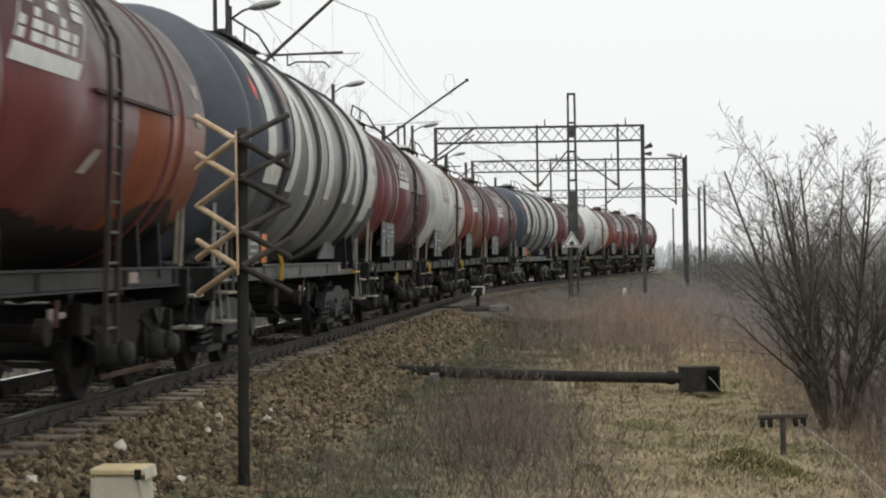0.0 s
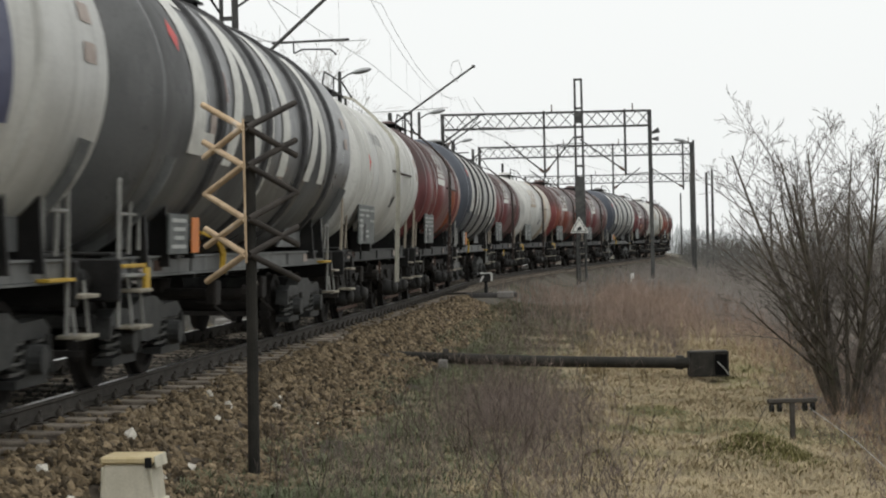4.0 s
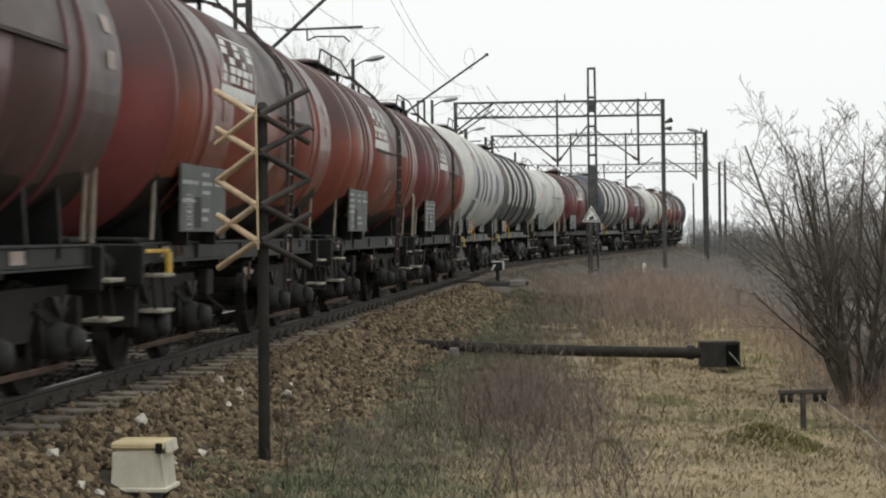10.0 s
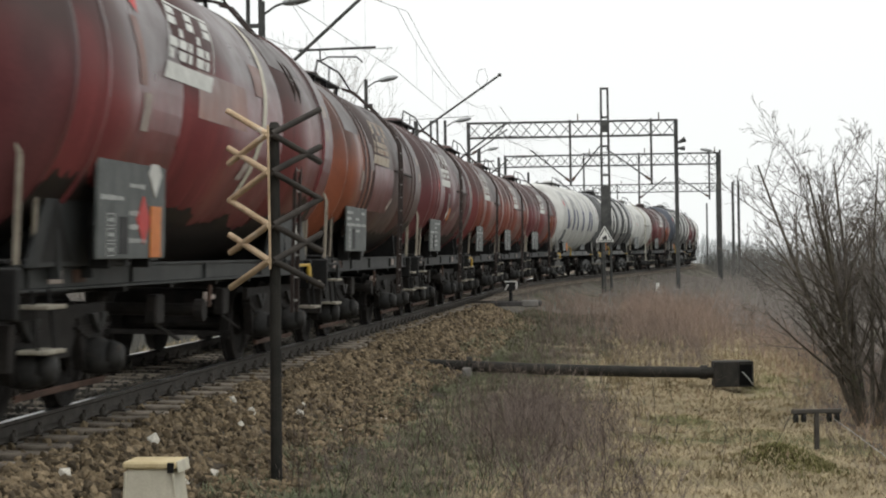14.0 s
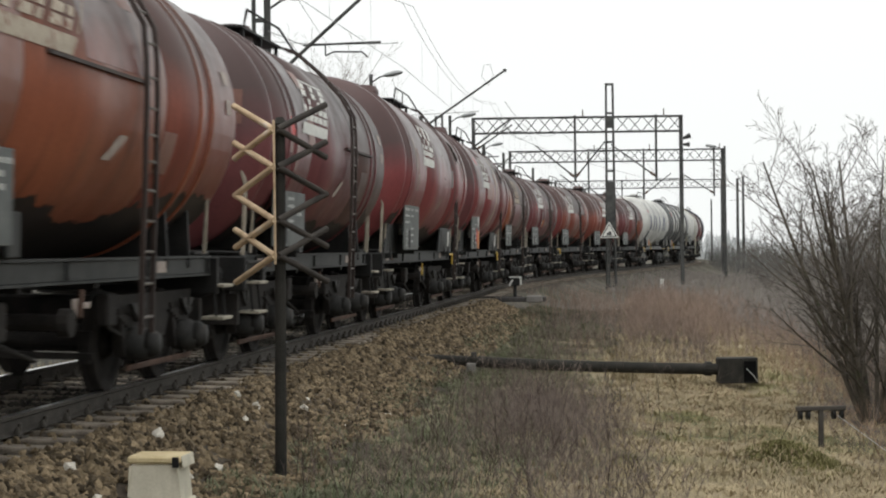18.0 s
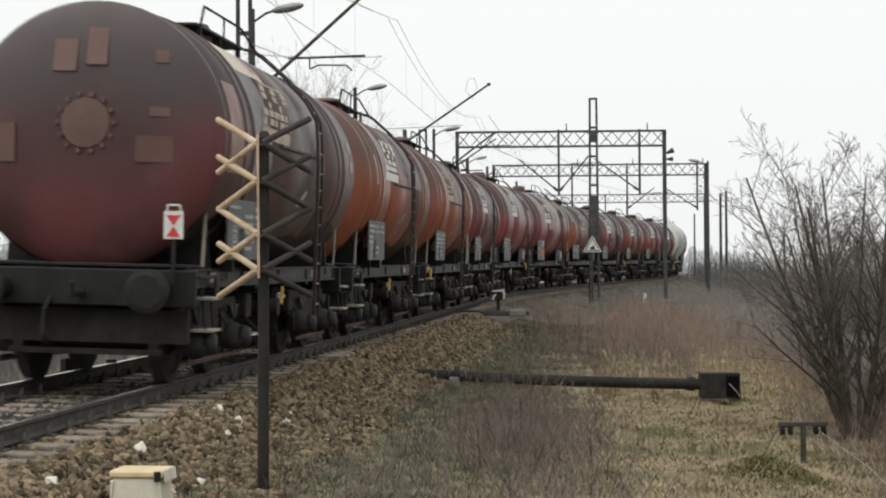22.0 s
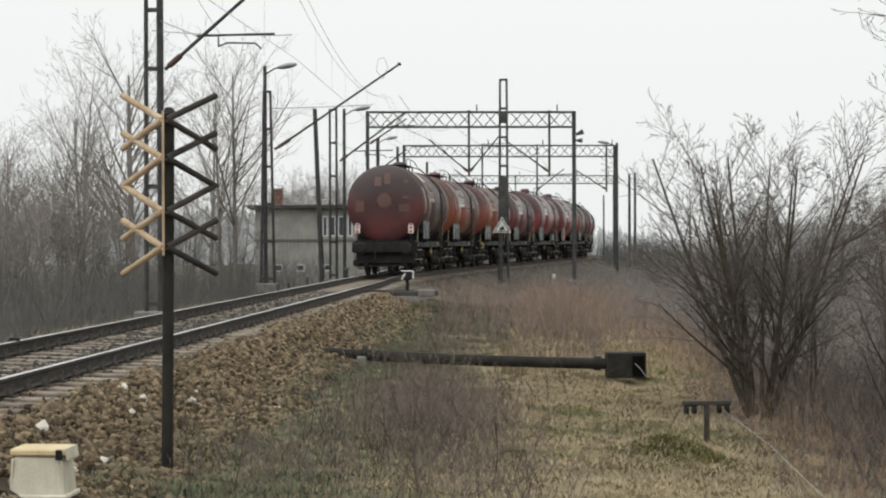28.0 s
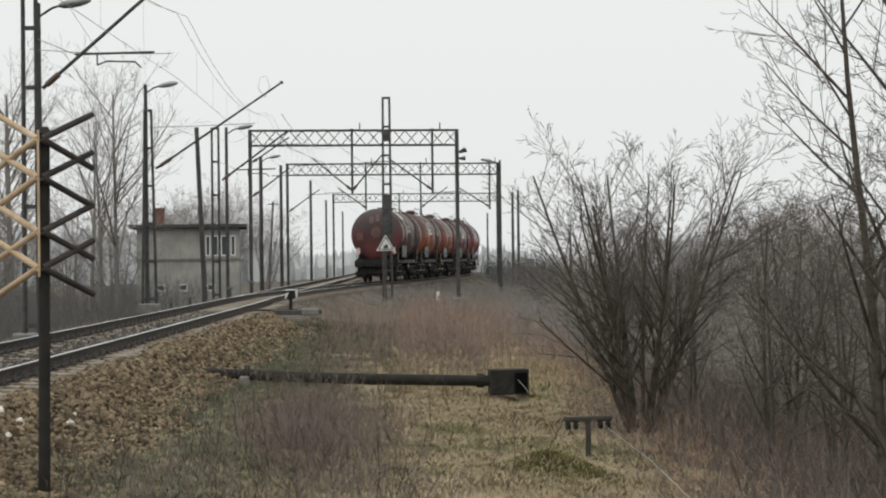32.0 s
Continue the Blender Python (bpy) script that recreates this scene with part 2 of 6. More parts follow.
# stones between the rails: oily, and darkened further for shade under the train
M["oiled_stone"] = surf("oiled_stone", (0.030, 0.027, 0.022), (0.085, 0.075, 0.060), 9, 0.7, 0, 0.5, 60, 0, None, 0.3, 0, 0.6)
M["white_stone"] = surf("white_stone", (0.50, 0.47, 0.41), (0.72, 0.69, 0.61), 9, 0.9, 0, 0.4)
M["ballast_bed"] = surf("ballast_bed", (0.0188, 0.0148, 0.0107), (0.0808, 0.0638, 0.0457), 7, 0.95, 0, 1.0, 45)
M["soil_grass"] = surf("soil_grass", (0.126, 0.105, 0.0665), (0.271, 0.227, 0.149), 0.7, 0.95, 0, 0.9, 30, 0, ((0.0722, 0.0722, 0.0325), 0.25, 0.55), 0.1)
M["dark_ground"] = surf("dark_ground", (0.0695, 0.0624, 0.052), (0.139, 0.125, 0.104), 0.8, 0.95, 0, 0.9, 25, 0, ((0.0506, 0.0542, 0.0289), 0.3, 0.55), 0.1)
M["moss"] = surf("moss", (0.087, 0.0845, 0.0341), (0.188, 0.172, 0.0756), 2.0, 0.9, 0, 0, 8, 0, None, 0.1, 0, 0.3)
M["slope_ground"] = surf("slope_ground", (0.0504, 0.0443, 0.035), (0.114, 0.0992, 0.0773), 0.9, 0.95, 0, 0.9, 25, 0, None, 0.1)
M["tawny_weed"] = surf("tawny_weed", (0.189, 0.126, 0.0857), (0.334, 0.234, 0.163), 1.0, 0.9, 0, 0, 8, 0, None, 0.1, 0, 0.35)
M["brush_twig"] = surf("brush_twig", (0.098, 0.097, 0.092), (0.17, 0.167, 0.157), 3, 0.95, 0, 0, 20, 0, None, 0.1)
M["dry_grass"] = surf("dry_grass", (0.235, 0.192, 0.118), (0.39, 0.325, 0.210), 0.5, 0.9, 0, 0, 8, 0, ((0.165, 0.160, 0.075), 0.5, 0.58), 0.1, 0, 0.18)
M["green_grass"] = surf("green_grass", (0.074, 0.088, 0.054), (0.160, 0.170, 0.106), 0.8, 0.9, 0, 0, 8, 0, None, 0.1, 0, 0.35)
M["weed_stem"] = surf("weed_stem", (0.103, 0.0824, 0.0725), (0.214, 0.173, 0.152), 1.0, 0.9, 0, 0, 8, 0, None, 0.1, 0, 0.35)
M["dark_stalk"] = surf("dark_stalk", (0.045, 0.036, 0.030), (0.105, 0.085, 0.070), 2.0, 0.9, 0, 0, 12, 0, None, 0.1, 0, 0.3)
M["hollow_green"] = surf("hollow_green", (0.085, 0.088, 0.058), (0.165, 0.160, 0.105), 0.6, 0.9, 0, 0, 8, 0, None, 0.1, 0, 0.3)
M["reed"] = surf("reed", (0.181, 0.136, 0.11), (0.296, 0.225, 0.184), 0.6, 0.9, 0, 0, 8, 0, None, 0.1, 0, 0.35)
M["bark"] = surf("bark", (0.0479, 0.041, 0.0331), (0.118, 0.103, 0.0802), 8, 0.95, 0, 0.5, 50, 0, ((0.075, 0.085, 0.05), 5, 0.6), 0.1)
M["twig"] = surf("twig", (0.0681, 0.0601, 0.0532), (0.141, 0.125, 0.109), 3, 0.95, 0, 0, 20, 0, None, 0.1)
# distant trees: the paling of haze is put into these bark and twig colours
M["hazed_twig"] = surf("hazed_twig", (0.231, 0.216, 0.197), (0.346, 0.323, 0.298), 3, 0.95, 0, 0, 20, 0, None, 0.1)
M["hazed_bark"] = surf("hazed_bark", (0.137, 0.13, 0.119), (0.223, 0.209, 0.187), 6, 0.95, 0, 0.3, 30, 0, None, 0.1)
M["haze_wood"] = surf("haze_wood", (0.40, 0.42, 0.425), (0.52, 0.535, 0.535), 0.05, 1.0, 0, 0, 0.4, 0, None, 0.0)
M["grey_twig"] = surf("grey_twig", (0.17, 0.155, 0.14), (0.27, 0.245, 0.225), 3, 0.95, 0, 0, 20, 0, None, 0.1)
M["mast_steel"] = surf("mast_steel", (0.035, 0.037, 0.037), (0.085, 0.085, 0.08), 4, 0.7, 0.2, 0.2)
M["concrete"] = surf("concrete", (0.12, 0.115, 0.105), (0.22, 0.21, 0.195), 4, 0.9, 0, 0.4)
M["old_wood"] = surf("old_wood", (0.0136, 0.013, 0.0112), (0.031, 0.0288, 0.024), 6, 0.9, 0, 0.5, 60, 0.3)
M["pale_wood"] = surf("pale_wood", (0.36, 0.26, 0.16), (0.56, 0.43, 0.29), 5, 0.85, 0, 0.4, 60, 0.3, ((0.52, 0.50, 0.46), 2.5, 0.58))
# darker copy of the arm wood, with the shade side put into its colour
M["shaded_wood"] = surf("shaded_wood", (0.025, 0.022, 0.02), (0.06, 0.052, 0.045), 5, 0.85, 0, 0.4, 60)
M["cream_paint"] = surf("cream_paint", (0.50, 0.47, 0.37), (0.66, 0.62, 0.51), 5, 0.6, 0, 0.15, 60, 0.25, ((0.30, 0.22, 0.13), 6, 0.66))
M["lid_paint"] = surf("lid_paint", (0.50, 0.40, 0.22), (0.64, 0.54, 0.34), 6, 0.6, 0, 0.15)
M["wire_metal"] = surf("wire_metal", (0.24, 0.24, 0.24), (0.39, 0.39, 0.39), 4, 0.6, 0.3, 0)
M["insulator"] = surf("insulator", (0.05, 0.03, 0.022), (0.10, 0.06, 0.04), 4, 0.3, 0, 0)
M["render_wall"] = surf("render_wall", (0.23, 0.23, 0.209), (0.378, 0.371, 0.338), 0.9, 0.9, 0, 0.3, 30, 0.35)
M["roof_felt"] = surf("roof_felt", (0.045, 0.043, 0.042), (0.085, 0.08, 0.078), 2, 0.9, 0, 0.3)
M["brick"] = surf("brick", (0.12, 0.055, 0.042), (0.20, 0.09, 0.065), 6, 0.9, 0, 0.4)
M["window_white"] = surf("window_white", (0.55, 0.55, 0.53), (0.72, 0.72, 0.70), 6, 0.5, 0, 0.05)
M["lamp_shade"] = surf("lamp_shade", (0.20, 0.21, 0.21), (0.32, 0.33, 0.33), 6, 0.45, 0.4, 0)
glass = bpy.data.materials.new("window_glass")
glass.use_nodes = True
glass.node_tree.nodes["Principled BSDF"].inputs["Base Color"].default_value = (0.05, 0.06, 0.065, 1)
glass.node_tree.nodes["Principled BSDF"].inputs["Roughness"].default_value = 0.08
M["glass"] = glass


# ---- mesh helpers ----
def part(name, bm, material, parent=None, label="", smooth=False):
    """Links a bmesh as one mesh object under a thing or a part."""
    me = bpy.data.meshes.new(name)
    bm.to_mesh(me)
    bm.free()
    me.materials.append(M[material])
    if smooth:
        me.shade_smooth()
    ob = new(name, me)
    if parent:
        ob.parent = parent
    if label:
        ob["label"] = label
    return ob


def joined(name, verts, faces, material, parent=None, label="", smooth=False):
    me = bpy.data.meshes.new(name)
    me.from_pydata(verts, [], faces)
    me.materials.append(M[material])
    if smooth:
        me.shade_smooth()
    ob = new(name, me)
    if parent:
        ob.parent = parent
    if label:
        ob["label"] = label
    return ob


def box(size, at=(0, 0, 0), rot=(0, 0, 0), bevel=0.0, bm=None, taper=1.0):
    bm = bm or bmesh.new()
    r = bmesh.ops.create_cube(bm, size=1.0)
    vs = r["verts"]
    for v in vs:
        v.co.x *= size[0] * (taper if v.co.z > 0 else 1)
        v.co.y *= size[1] * (taper if v.co.z > 0 else 1)
        v.co.z *= size[2]
    if bevel:
        es = list({e for v in vs for e in v.link_edges})
        r = bmesh.ops.bevel(bm, geom=es, offset=bevel, segments=1, affect="EDGES")
        vs = list({v for f in r["faces"] for v in f.verts} | {v for v in vs if v.is_valid})
    bmesh.ops.transform(bm, matrix=pose(*at, *rot), verts=vs)
    return bm


def rod(a, b, r1, r2=None, seg=8, bm=None, caps=True):
    bm = bm or bmesh.new()
    a, b = Vector(a), Vector(b)
    d = b - a
    q = d.to_track_quat("Z", "Y").to_matrix().to_4x4()
    bmesh.ops.create_cone(bm, cap_ends=caps, segments=seg, radius1=r1, radius2=r1 if r2 is None else r2, depth=d.length,
                          matrix=Matrix.Translation((a + b) / 2) @ q)
    return bm


def tube(points, r, seg=6, bm=None):
    """A bent pipe through the points."""
    bm = bm or bmesh.new()
    for a, b in zip(points[:-1], points[1:]):
        rod(a, b, r, r, seg, bm)
    return bm


def lathe(profile, axis="X", seg=32, bm=None, at=(0, 0, 0)):
    """A surface turned about an axis from (place on the axis, radius) pairs."""
    bm = bm or bmesh.new()
    rings = []
    for p, r in profile:
        ring = []
        for i in range(seg):
            a = 2 * math.pi * i / seg
            c, s = math.cos(a) * r, math.sin(a) * r
            v = {"X": (p, c, s), "Y": (c, p, s), "Z": (c, s, p)}[axis]
            ring.append(bm.verts.new((v[0] + at[0], v[1] + at[1], v[2] + at[2])))
        rings.append(ring)
    for r0, r1 in zip(rings[:-1], rings[1:]):
        for i in range(seg):
            bm.faces.new((r0[i], r0[(i + 1) % seg], r1[(i + 1) % seg], r1[i]))
    bm.faces.new(rings[0][::-1])
    bm.faces.new(rings[-1])
    bmesh.ops.recalc_face_normals(bm, faces=bm.faces)
    return bm


def empty(name, at=(0, 0, 0), rz=0.0):
    ob = new(name)
    ob.empty_display_size = 0.2
    ob.matrix_basis = pose(*at, 0, 0, rz)
    return ob


# ---- the plan: track lines ----
SLOPE = 0.09125                     # the main line's run across per metre ahead
NEAR0 = -5.14                       # its near rail at y = 0
MID0 = NEAR0 - 0.757


def near_x(y):
    return NEAR0 + SLOPE * y


def _headings():
    """The train's way: along the main line, then over the points to the right and back alongside."""
    pts, x, y, s = [], MID0 - SLOPE * 312, -312.0, 0.0
    ds = 0.5
    a0, a1 = math.atan(SLOPE), radians(12.25)
    while y < 504:
        if y < 57.6:
            a = a0
        elif y < 88.8:
            a = a0 + (a1 - a0) * (y - 57.6) / 31.2
        elif y < 134.4:
            a = a1
        elif y < 168:
            a = a1 + (a0 - a1) * (y - 134.4) / 33.6
        else:
            a = a0
        pts.append((x, y))
        x, y = x + ds * math.sin(a), y + ds * math.cos(a)
    return np.array(pts)


WAY = _headings()
WAY_S = np.concatenate([[0], np.cumsum(np.hypot(*np.diff(WAY, axis=0).T))])
S0 = float(np.interp(0.0, WAY[:, 1], WAY_S))


def on_way(s):
    """The place on the train's way, s metres past y = 0."""
    return float(np.interp(s + S0, WAY_S, WAY[:, 0])), float(np.interp(s + S0, WAY_S, WAY[:, 1]))


def way_x(y):
    return float(np.interp(y, WAY[:, 1], WAY[:, 0]))


def profile(u, w=0.0):
    """Height of the ground, u metres to the right of a near rail."""
    xs = [-400, -40, -14, -5, -3.6, -2.5, -2.15, 0.60, 0.85, 1.55, 2.3, 5.0, 8.0, 13.0, 60, 400]
    zs = [-2.2, -2.2, -1.9, -1.1, -0.75, -0.23, -0.25, -0.27, -0.28, -0.62, -0.80, -0.95, -1.2, -2.2, -2.6, -2.4]
    return float(np.interp(u, xs, zs))


def ground_z(x, y):
    a = profile(x - near_x(y))
    if y > 55:
        k = min(1.0, (y - 55) / 9.6)
        a = max(a, profile(x - way_x(y) - 0.757) * k + a * (1 - k))
    if y < 10.8:
        a += 0.35 * min(1, (10.8 - y) / 8.4) * max(0, 1 - abs(x) / 4)
    a += 0.27 * math.exp(-((x - 3.15) ** 2 / 0.22 + (y - 18.36) ** 2 / 0.30))
    if 1.2 < x - near_x(y) < 12 and y < 72:
        a += 0.055 * noise.noise((x * 1.3, y * 1.1, 5)) + 0.03 * noise.noise((x * 2.6, y * 2.2, 9))
    if -3.2 < x < 4.4:
        a -= 0.07 * math.exp(-((y - 28.9) / 0.95) ** 2)
    return a + 0.05 * noise.noise((x * 0.6, y * 0.6, 0)) * min(1, max(0, abs(x - near_x(y) + 0.76) - 2.4))


def clear_of_tracks(x, y):
    """Whether a spot lies off both tracks' ballast."""
    return abs(x - (MID0 + SLOPE * y)) > 2.3 and (y < 55 or abs(x - way_x(y)) > 2.2)


def limb_tubes(paths, sides):
    """One mesh of tapered tubes; each path is a list of (place, radius)."""
    verts, faces = [], []
    for path in paths:
        base = len(verts)
        for k, (p, r) in enumerate(path):
            a = path[max(0, k - 1)][0]
            b = path[min(len(path) - 1, k + 1)][0]
            d = (b - a).normalized()
            u = d.orthogonal().normalized()
            v = d.cross(u)
            for i in range(sides):
                an = 2 * math.pi * i / sides
                q = p + (u * math.cos(an) + v * math.sin(an)) * r
                verts.append((q.x, q.y, q.z))
        for k in range(len(path) - 1):
            for i in range(sides):
                j = (i + 1) % sides
                faces.append((base + k * sides + i, base + k * sides + j, base + (k + 1) * sides + j, base + (k + 1) * sides + i))
    return verts, faces


def cant(y):
    """How far the near rail lies below the far one: tilted to fit the camera's view of the rails, and level again past
    the points.
    """
    return 0.05 * min(1.0, max(0.0, (72 - y) / 18))


# ---- ground ----
def build_ground():
    xs = sorted(set(np.concatenate([np.arange(-12, 14, 0.4), np.arange(-60, -12, 4), np.arange(14, 60, 3), np.geomspace(60, 1500, 8), -np.geomspace(60, 1500, 8)]).round(2)))
    ys = sorted(set(np.concatenate([np.arange(2, 72, 0.5), np.arange(72, 192, 2), np.arange(-60, 2, 0.5), np.geomspace(192, 2500, 10), -np.geomspace(60, 900, 6)]).round(2)))
    xs = [float(v) for v in xs]
    verts, faces = [], []
    for y in ys:
        sh = SLOPE * min(max(y, -60), 192)
        for x in xs:
            X = x + sh * (1 if abs(x) < 60 else 0)
            verts.append((X, float(y), ground_z(X, float(y))))
    n = len(xs)
    for j in range(len(ys) - 1):
        for i in range(n - 1):
            faces.append((j * n + i, j * n + i + 1, (j + 1) * n + i + 1, (j + 1) * n + i))
    g = joined("ground", verts, faces, "soil_grass", smooth=True)
    g.data.materials.append(M["ballast_bed"])
    g.data.materials.append(M["dark_ground"])
    g.data.materials.append(M["slope_ground"])
    for p in g.data.polygons:
        c = p.center
        u = c.x - near_x(c.y)
        uw = c.x - way_x(c.y) - 0.757
        w = 0.45 * noise.noise((c.x * 0.9, c.y * 0.5, 3))
        edge = 2.2 + w if c.y < 50 else 0.9 + w
        if (-3.9 < u < edge) or (c.y > 55 and -3.4 < uw < 0.9 + w):
            p.material_index = 1
        elif 44 < c.y < 78 and u < 5.2 + 2 * w:
            p.material_index = 2
        elif 7.9 + w < u < 60 and c.y < 55:
            p.material_index = 3
        elif u < -3.5 or u > 7.9 + w or c.y > 72:
            p.material_index = 2
    return tagged(g, "trackside ground of dry winter grass and soil", "ground", kind="structure")


build_ground()


# ---- track ----
RAIL = [(-0.035, 0.0), (-0.035, -0.03), (-0.009, -0.045), (-0.009, -0.125), (-0.065, -0.145), (-0.065, -0.155),
        (0.065, -0.155), (0.065, -0.145), (0.009, -0.125), (0.009, -0.045), (0.035, -0.03), (0.035, 0.0)]


def rail_mesh(name, line, parent, low=0.0):
    """A rail along a line of (x, y) places."""
    verts, faces, n = [], [], len(RAIL)
    line = np.array(line)
    d = np.gradient(line, axis=0)
    d /= np.linalg.norm(d, axis=1, keepdims=True)
    for (x, y), (dx, dy) in zip(line, d):
        for a, z in RAIL:
            verts.append((x + a * dy, y - a * dx, z - low * cant(y)))
    for j in range(len(line) - 1):
        for i in range(n):
            faces.append((j * n + i, j * n + (i + 1) % n, (j + 1) * n + (i + 1) % n, (j + 1) * n + i))
    ob = joined(name, verts, faces, "rail_side", parent)
    ob.data.materials.append(M["rail_top"])
    for p in ob.data.polygons:
        if (p.index % n) == n - 1:
            p.material_index = 1
    return ob


def offset_line(pts, off):
    pts = np.array(pts)
    d = np.gradient(pts, axis=0)
    d /= np.linalg.norm(d, axis=1, keepdims=True)
    return np.stack([pts[:, 0] + off * d[:, 1], pts[:, 1] - off * d[:, 0]], -1)


main_line = [(MID0 + SLOPE * y, y) for y in np.arange(-264, 504, 2.0)]
branch_line = [tuple(p) for p in WAY[::4] if 59 < p[1] < 480]
track = tagged(empty("main_track"), "railway track with worn steel rails on sleepers in ballast", "railway track", kind="structure")
branch = tagged(empty("branch_track"), "railway track curving away from the points", "railway track", kind="structure")
for off in (-0.753, 0.753):
    rail_mesh("rail", offset_line(main_line, off), track, 1.0 if off > 0 else 0.0)
    rail_mesh("rail", offset_line(branch_line, off), branch)

slp = bmesh.new()
box((2.6, 0.24, 0.15), (0, 0, -0.245), bevel=0.012, bm=slp)
first = part("sleeper", slp, "sleeper_wood", track)
chair = bmesh.new()
for sx in (-1, 1):
    box((0.30, 0.16, 0.02), (sx * 0.753, 0, -0.163), bm=chair)
    for k in (-1, 1):
        box((0.07, 0.11, 0.075), (sx * 0.753 + k * 0.085, 0, -0.118), bevel=0.012, bm=chair, taper=0.45)
        rod((sx * 0.753 + k * 0.1, 0, -0.12), (sx * 0.753 + k * 0.1, 0, -0.055), 0.018, 0.018, 6, chair)
first_chair = part("rail_chair", chair, "rail_side", first)
rz = -math.degrees(math.atan(SLOPE))
place = random.Random(4)


def sleeper_at(x, y, turn, owner, made=[0]):
    s = first if not made[0] else first.copy()
    c = first_chair if not made[0] else first_chair.copy()
    if made[0]:
        scene.collection.objects.link(s)
        scene.collection.objects.link(c)
    made[0] += 1
    s.parent, c.parent = owner, s
    s.matrix_basis = pose(x, y, place.uniform(-0.008, 0.002) - cant(y) / 2, 0, math.degrees(cant(y) / 1.5), turn + place.uniform(-1.2, 1.2))


for i in range(0, 232):
    y = 4.1 + i * 0.594
    sleeper_at(MID0 + SLOPE * y, y, rz, track)
far_s = bmesh.new()
y = 142.2
while y < 360:
    box((2.6, 0.24, 0.15), (MID0 + SLOPE * y, y, -0.245), (0, 0, rz), 0, far_s)
    y += 0.594
y = 2.0
while y > -260:
    box((2.6, 0.24, 0.15), (MID0 + SLOPE * y, y, -0.245), (0, 0, rz), 0, far_s)
    y -= 1.2
tagged(part("far_sleepers", far_s, "sleeper_wood", track), kind="stuff")
bs = bmesh.new()
for p in offset_line(branch_line, 0)[::1]:
    k = int(np.argmin(np.abs(WAY[:, 1] - p[1])))
    d = WAY[k + 1] - WAY[k]
    for f in (0, 0.66, 1.32):
        q = p + d / np.linalg.norm(d) * f
        box((2.6, 0.24, 0.15), (q[0], q[1], -0.252), (0, 0, -math.degrees(math.atan2(d[0], d[1]))), 0, bs)
tagged(part("branch_sleepers", bs, "sleeper_wood", branch), kind="stuff")


# ---- tank wagons ----
L = 10.78
SMALL, LARGE = (1.48, 2.70), (1.59, 2.81)    # a tank's radius and the height of its axis
RT, ZT = SMALL
HALF = L / 2 - 0.62
SPEED, REAR25 = 7.702, 41.42


def run_at(t):
    """Where the last buffers are at t seconds: an even run that quickens a little at the end."""
    return REAR25 + SPEED * (t - 25) + 0.0509 * max(0.0, t - 22) ** 2



def patch(x0, x1, p0, p1, r, bm=None, n=4):
    """A piece of skin on the tank's side: p is the angle up from the right-hand side."""
    bm = bm or bmesh.new()
    rows, n = [], max(n, round(abs(p1 - p0) / 4))
    for i in range(n + 1):
        p = radians(p0 + (p1 - p0) * i / n)
        rows.append([bm.verts.new((x, -r * math.cos(p), ZT + r * math.sin(p))) for x in (x0, x1)])
    for a, b in zip(rows[:-1], rows[1:]):
        bm.faces.new((a[0], a[1], b[1], b[0]))
    return bm


def slant(xb0, xb1, xt0, xt1, p0, p1, r, bm=None):
    """A piece of skin whose edges lean: from xb0..xb1 at the angle p0 to xt0..xt1 at p1."""
    bm = bm or bmesh.new()
    rows, n = [], max(2, round(abs(p1 - p0) / 4))
    for i in range(n + 1):
        f = i / n
        p = radians(p0 + (p1 - p0) * f)
        rows.append([bm.verts.new((x, -r * math.cos(p), ZT + r * math.sin(p))) for x in (xb0 + (xt0 - xb0) * f, xb1 + (xt1 - xb1) * f)])
    for a, b in zip(rows[:-1], rows[1:]):
        bm.faces.new((a[0], a[1], b[1], b[0]))
    return bm


def slab(outline, y0, y1, bm=None):
    """A plate cut to an outline of (x, z) places, from y0 to y1 thick."""
    bm = bm or bmesh.new()
    sides = [[bm.verts.new((x, y, z)) for x, z in outline] for y in (y0, y1)]
    made = [bm.faces.new(sides[0]), bm.faces.new(sides[1][::-1])]
    n = len(outline)
    for i in range(n):
        j = (i + 1) % n
        made.append(bm.faces.new((sides[0][j], sides[0][i], sides[1][i], sides[1][j])))
    bmesh.ops.recalc_face_normals(bm, faces=made)
    return bm


def coil(x, y, z0, z1, r, wire, turns, bm=None):
    """A coil spring standing on z0."""
    n = turns * 8
    pts = [(x + r * math.cos(2 * math.pi * k / 8), y + r * math.sin(2 * math.pi * k / 8), z0 + (z1 - z0) * k / n) for k in range(n + 1)]
    v, f = limb_tubes([[(Vector(p), wire) for p in pts]], 4)
    bm = bm or bmesh.new()
    vs = [bm.verts.new(p) for p in v]
    for q in f:
        bm.faces.new([vs[i] for i in q])
    return bm


WHEEL_BASE = 0.89


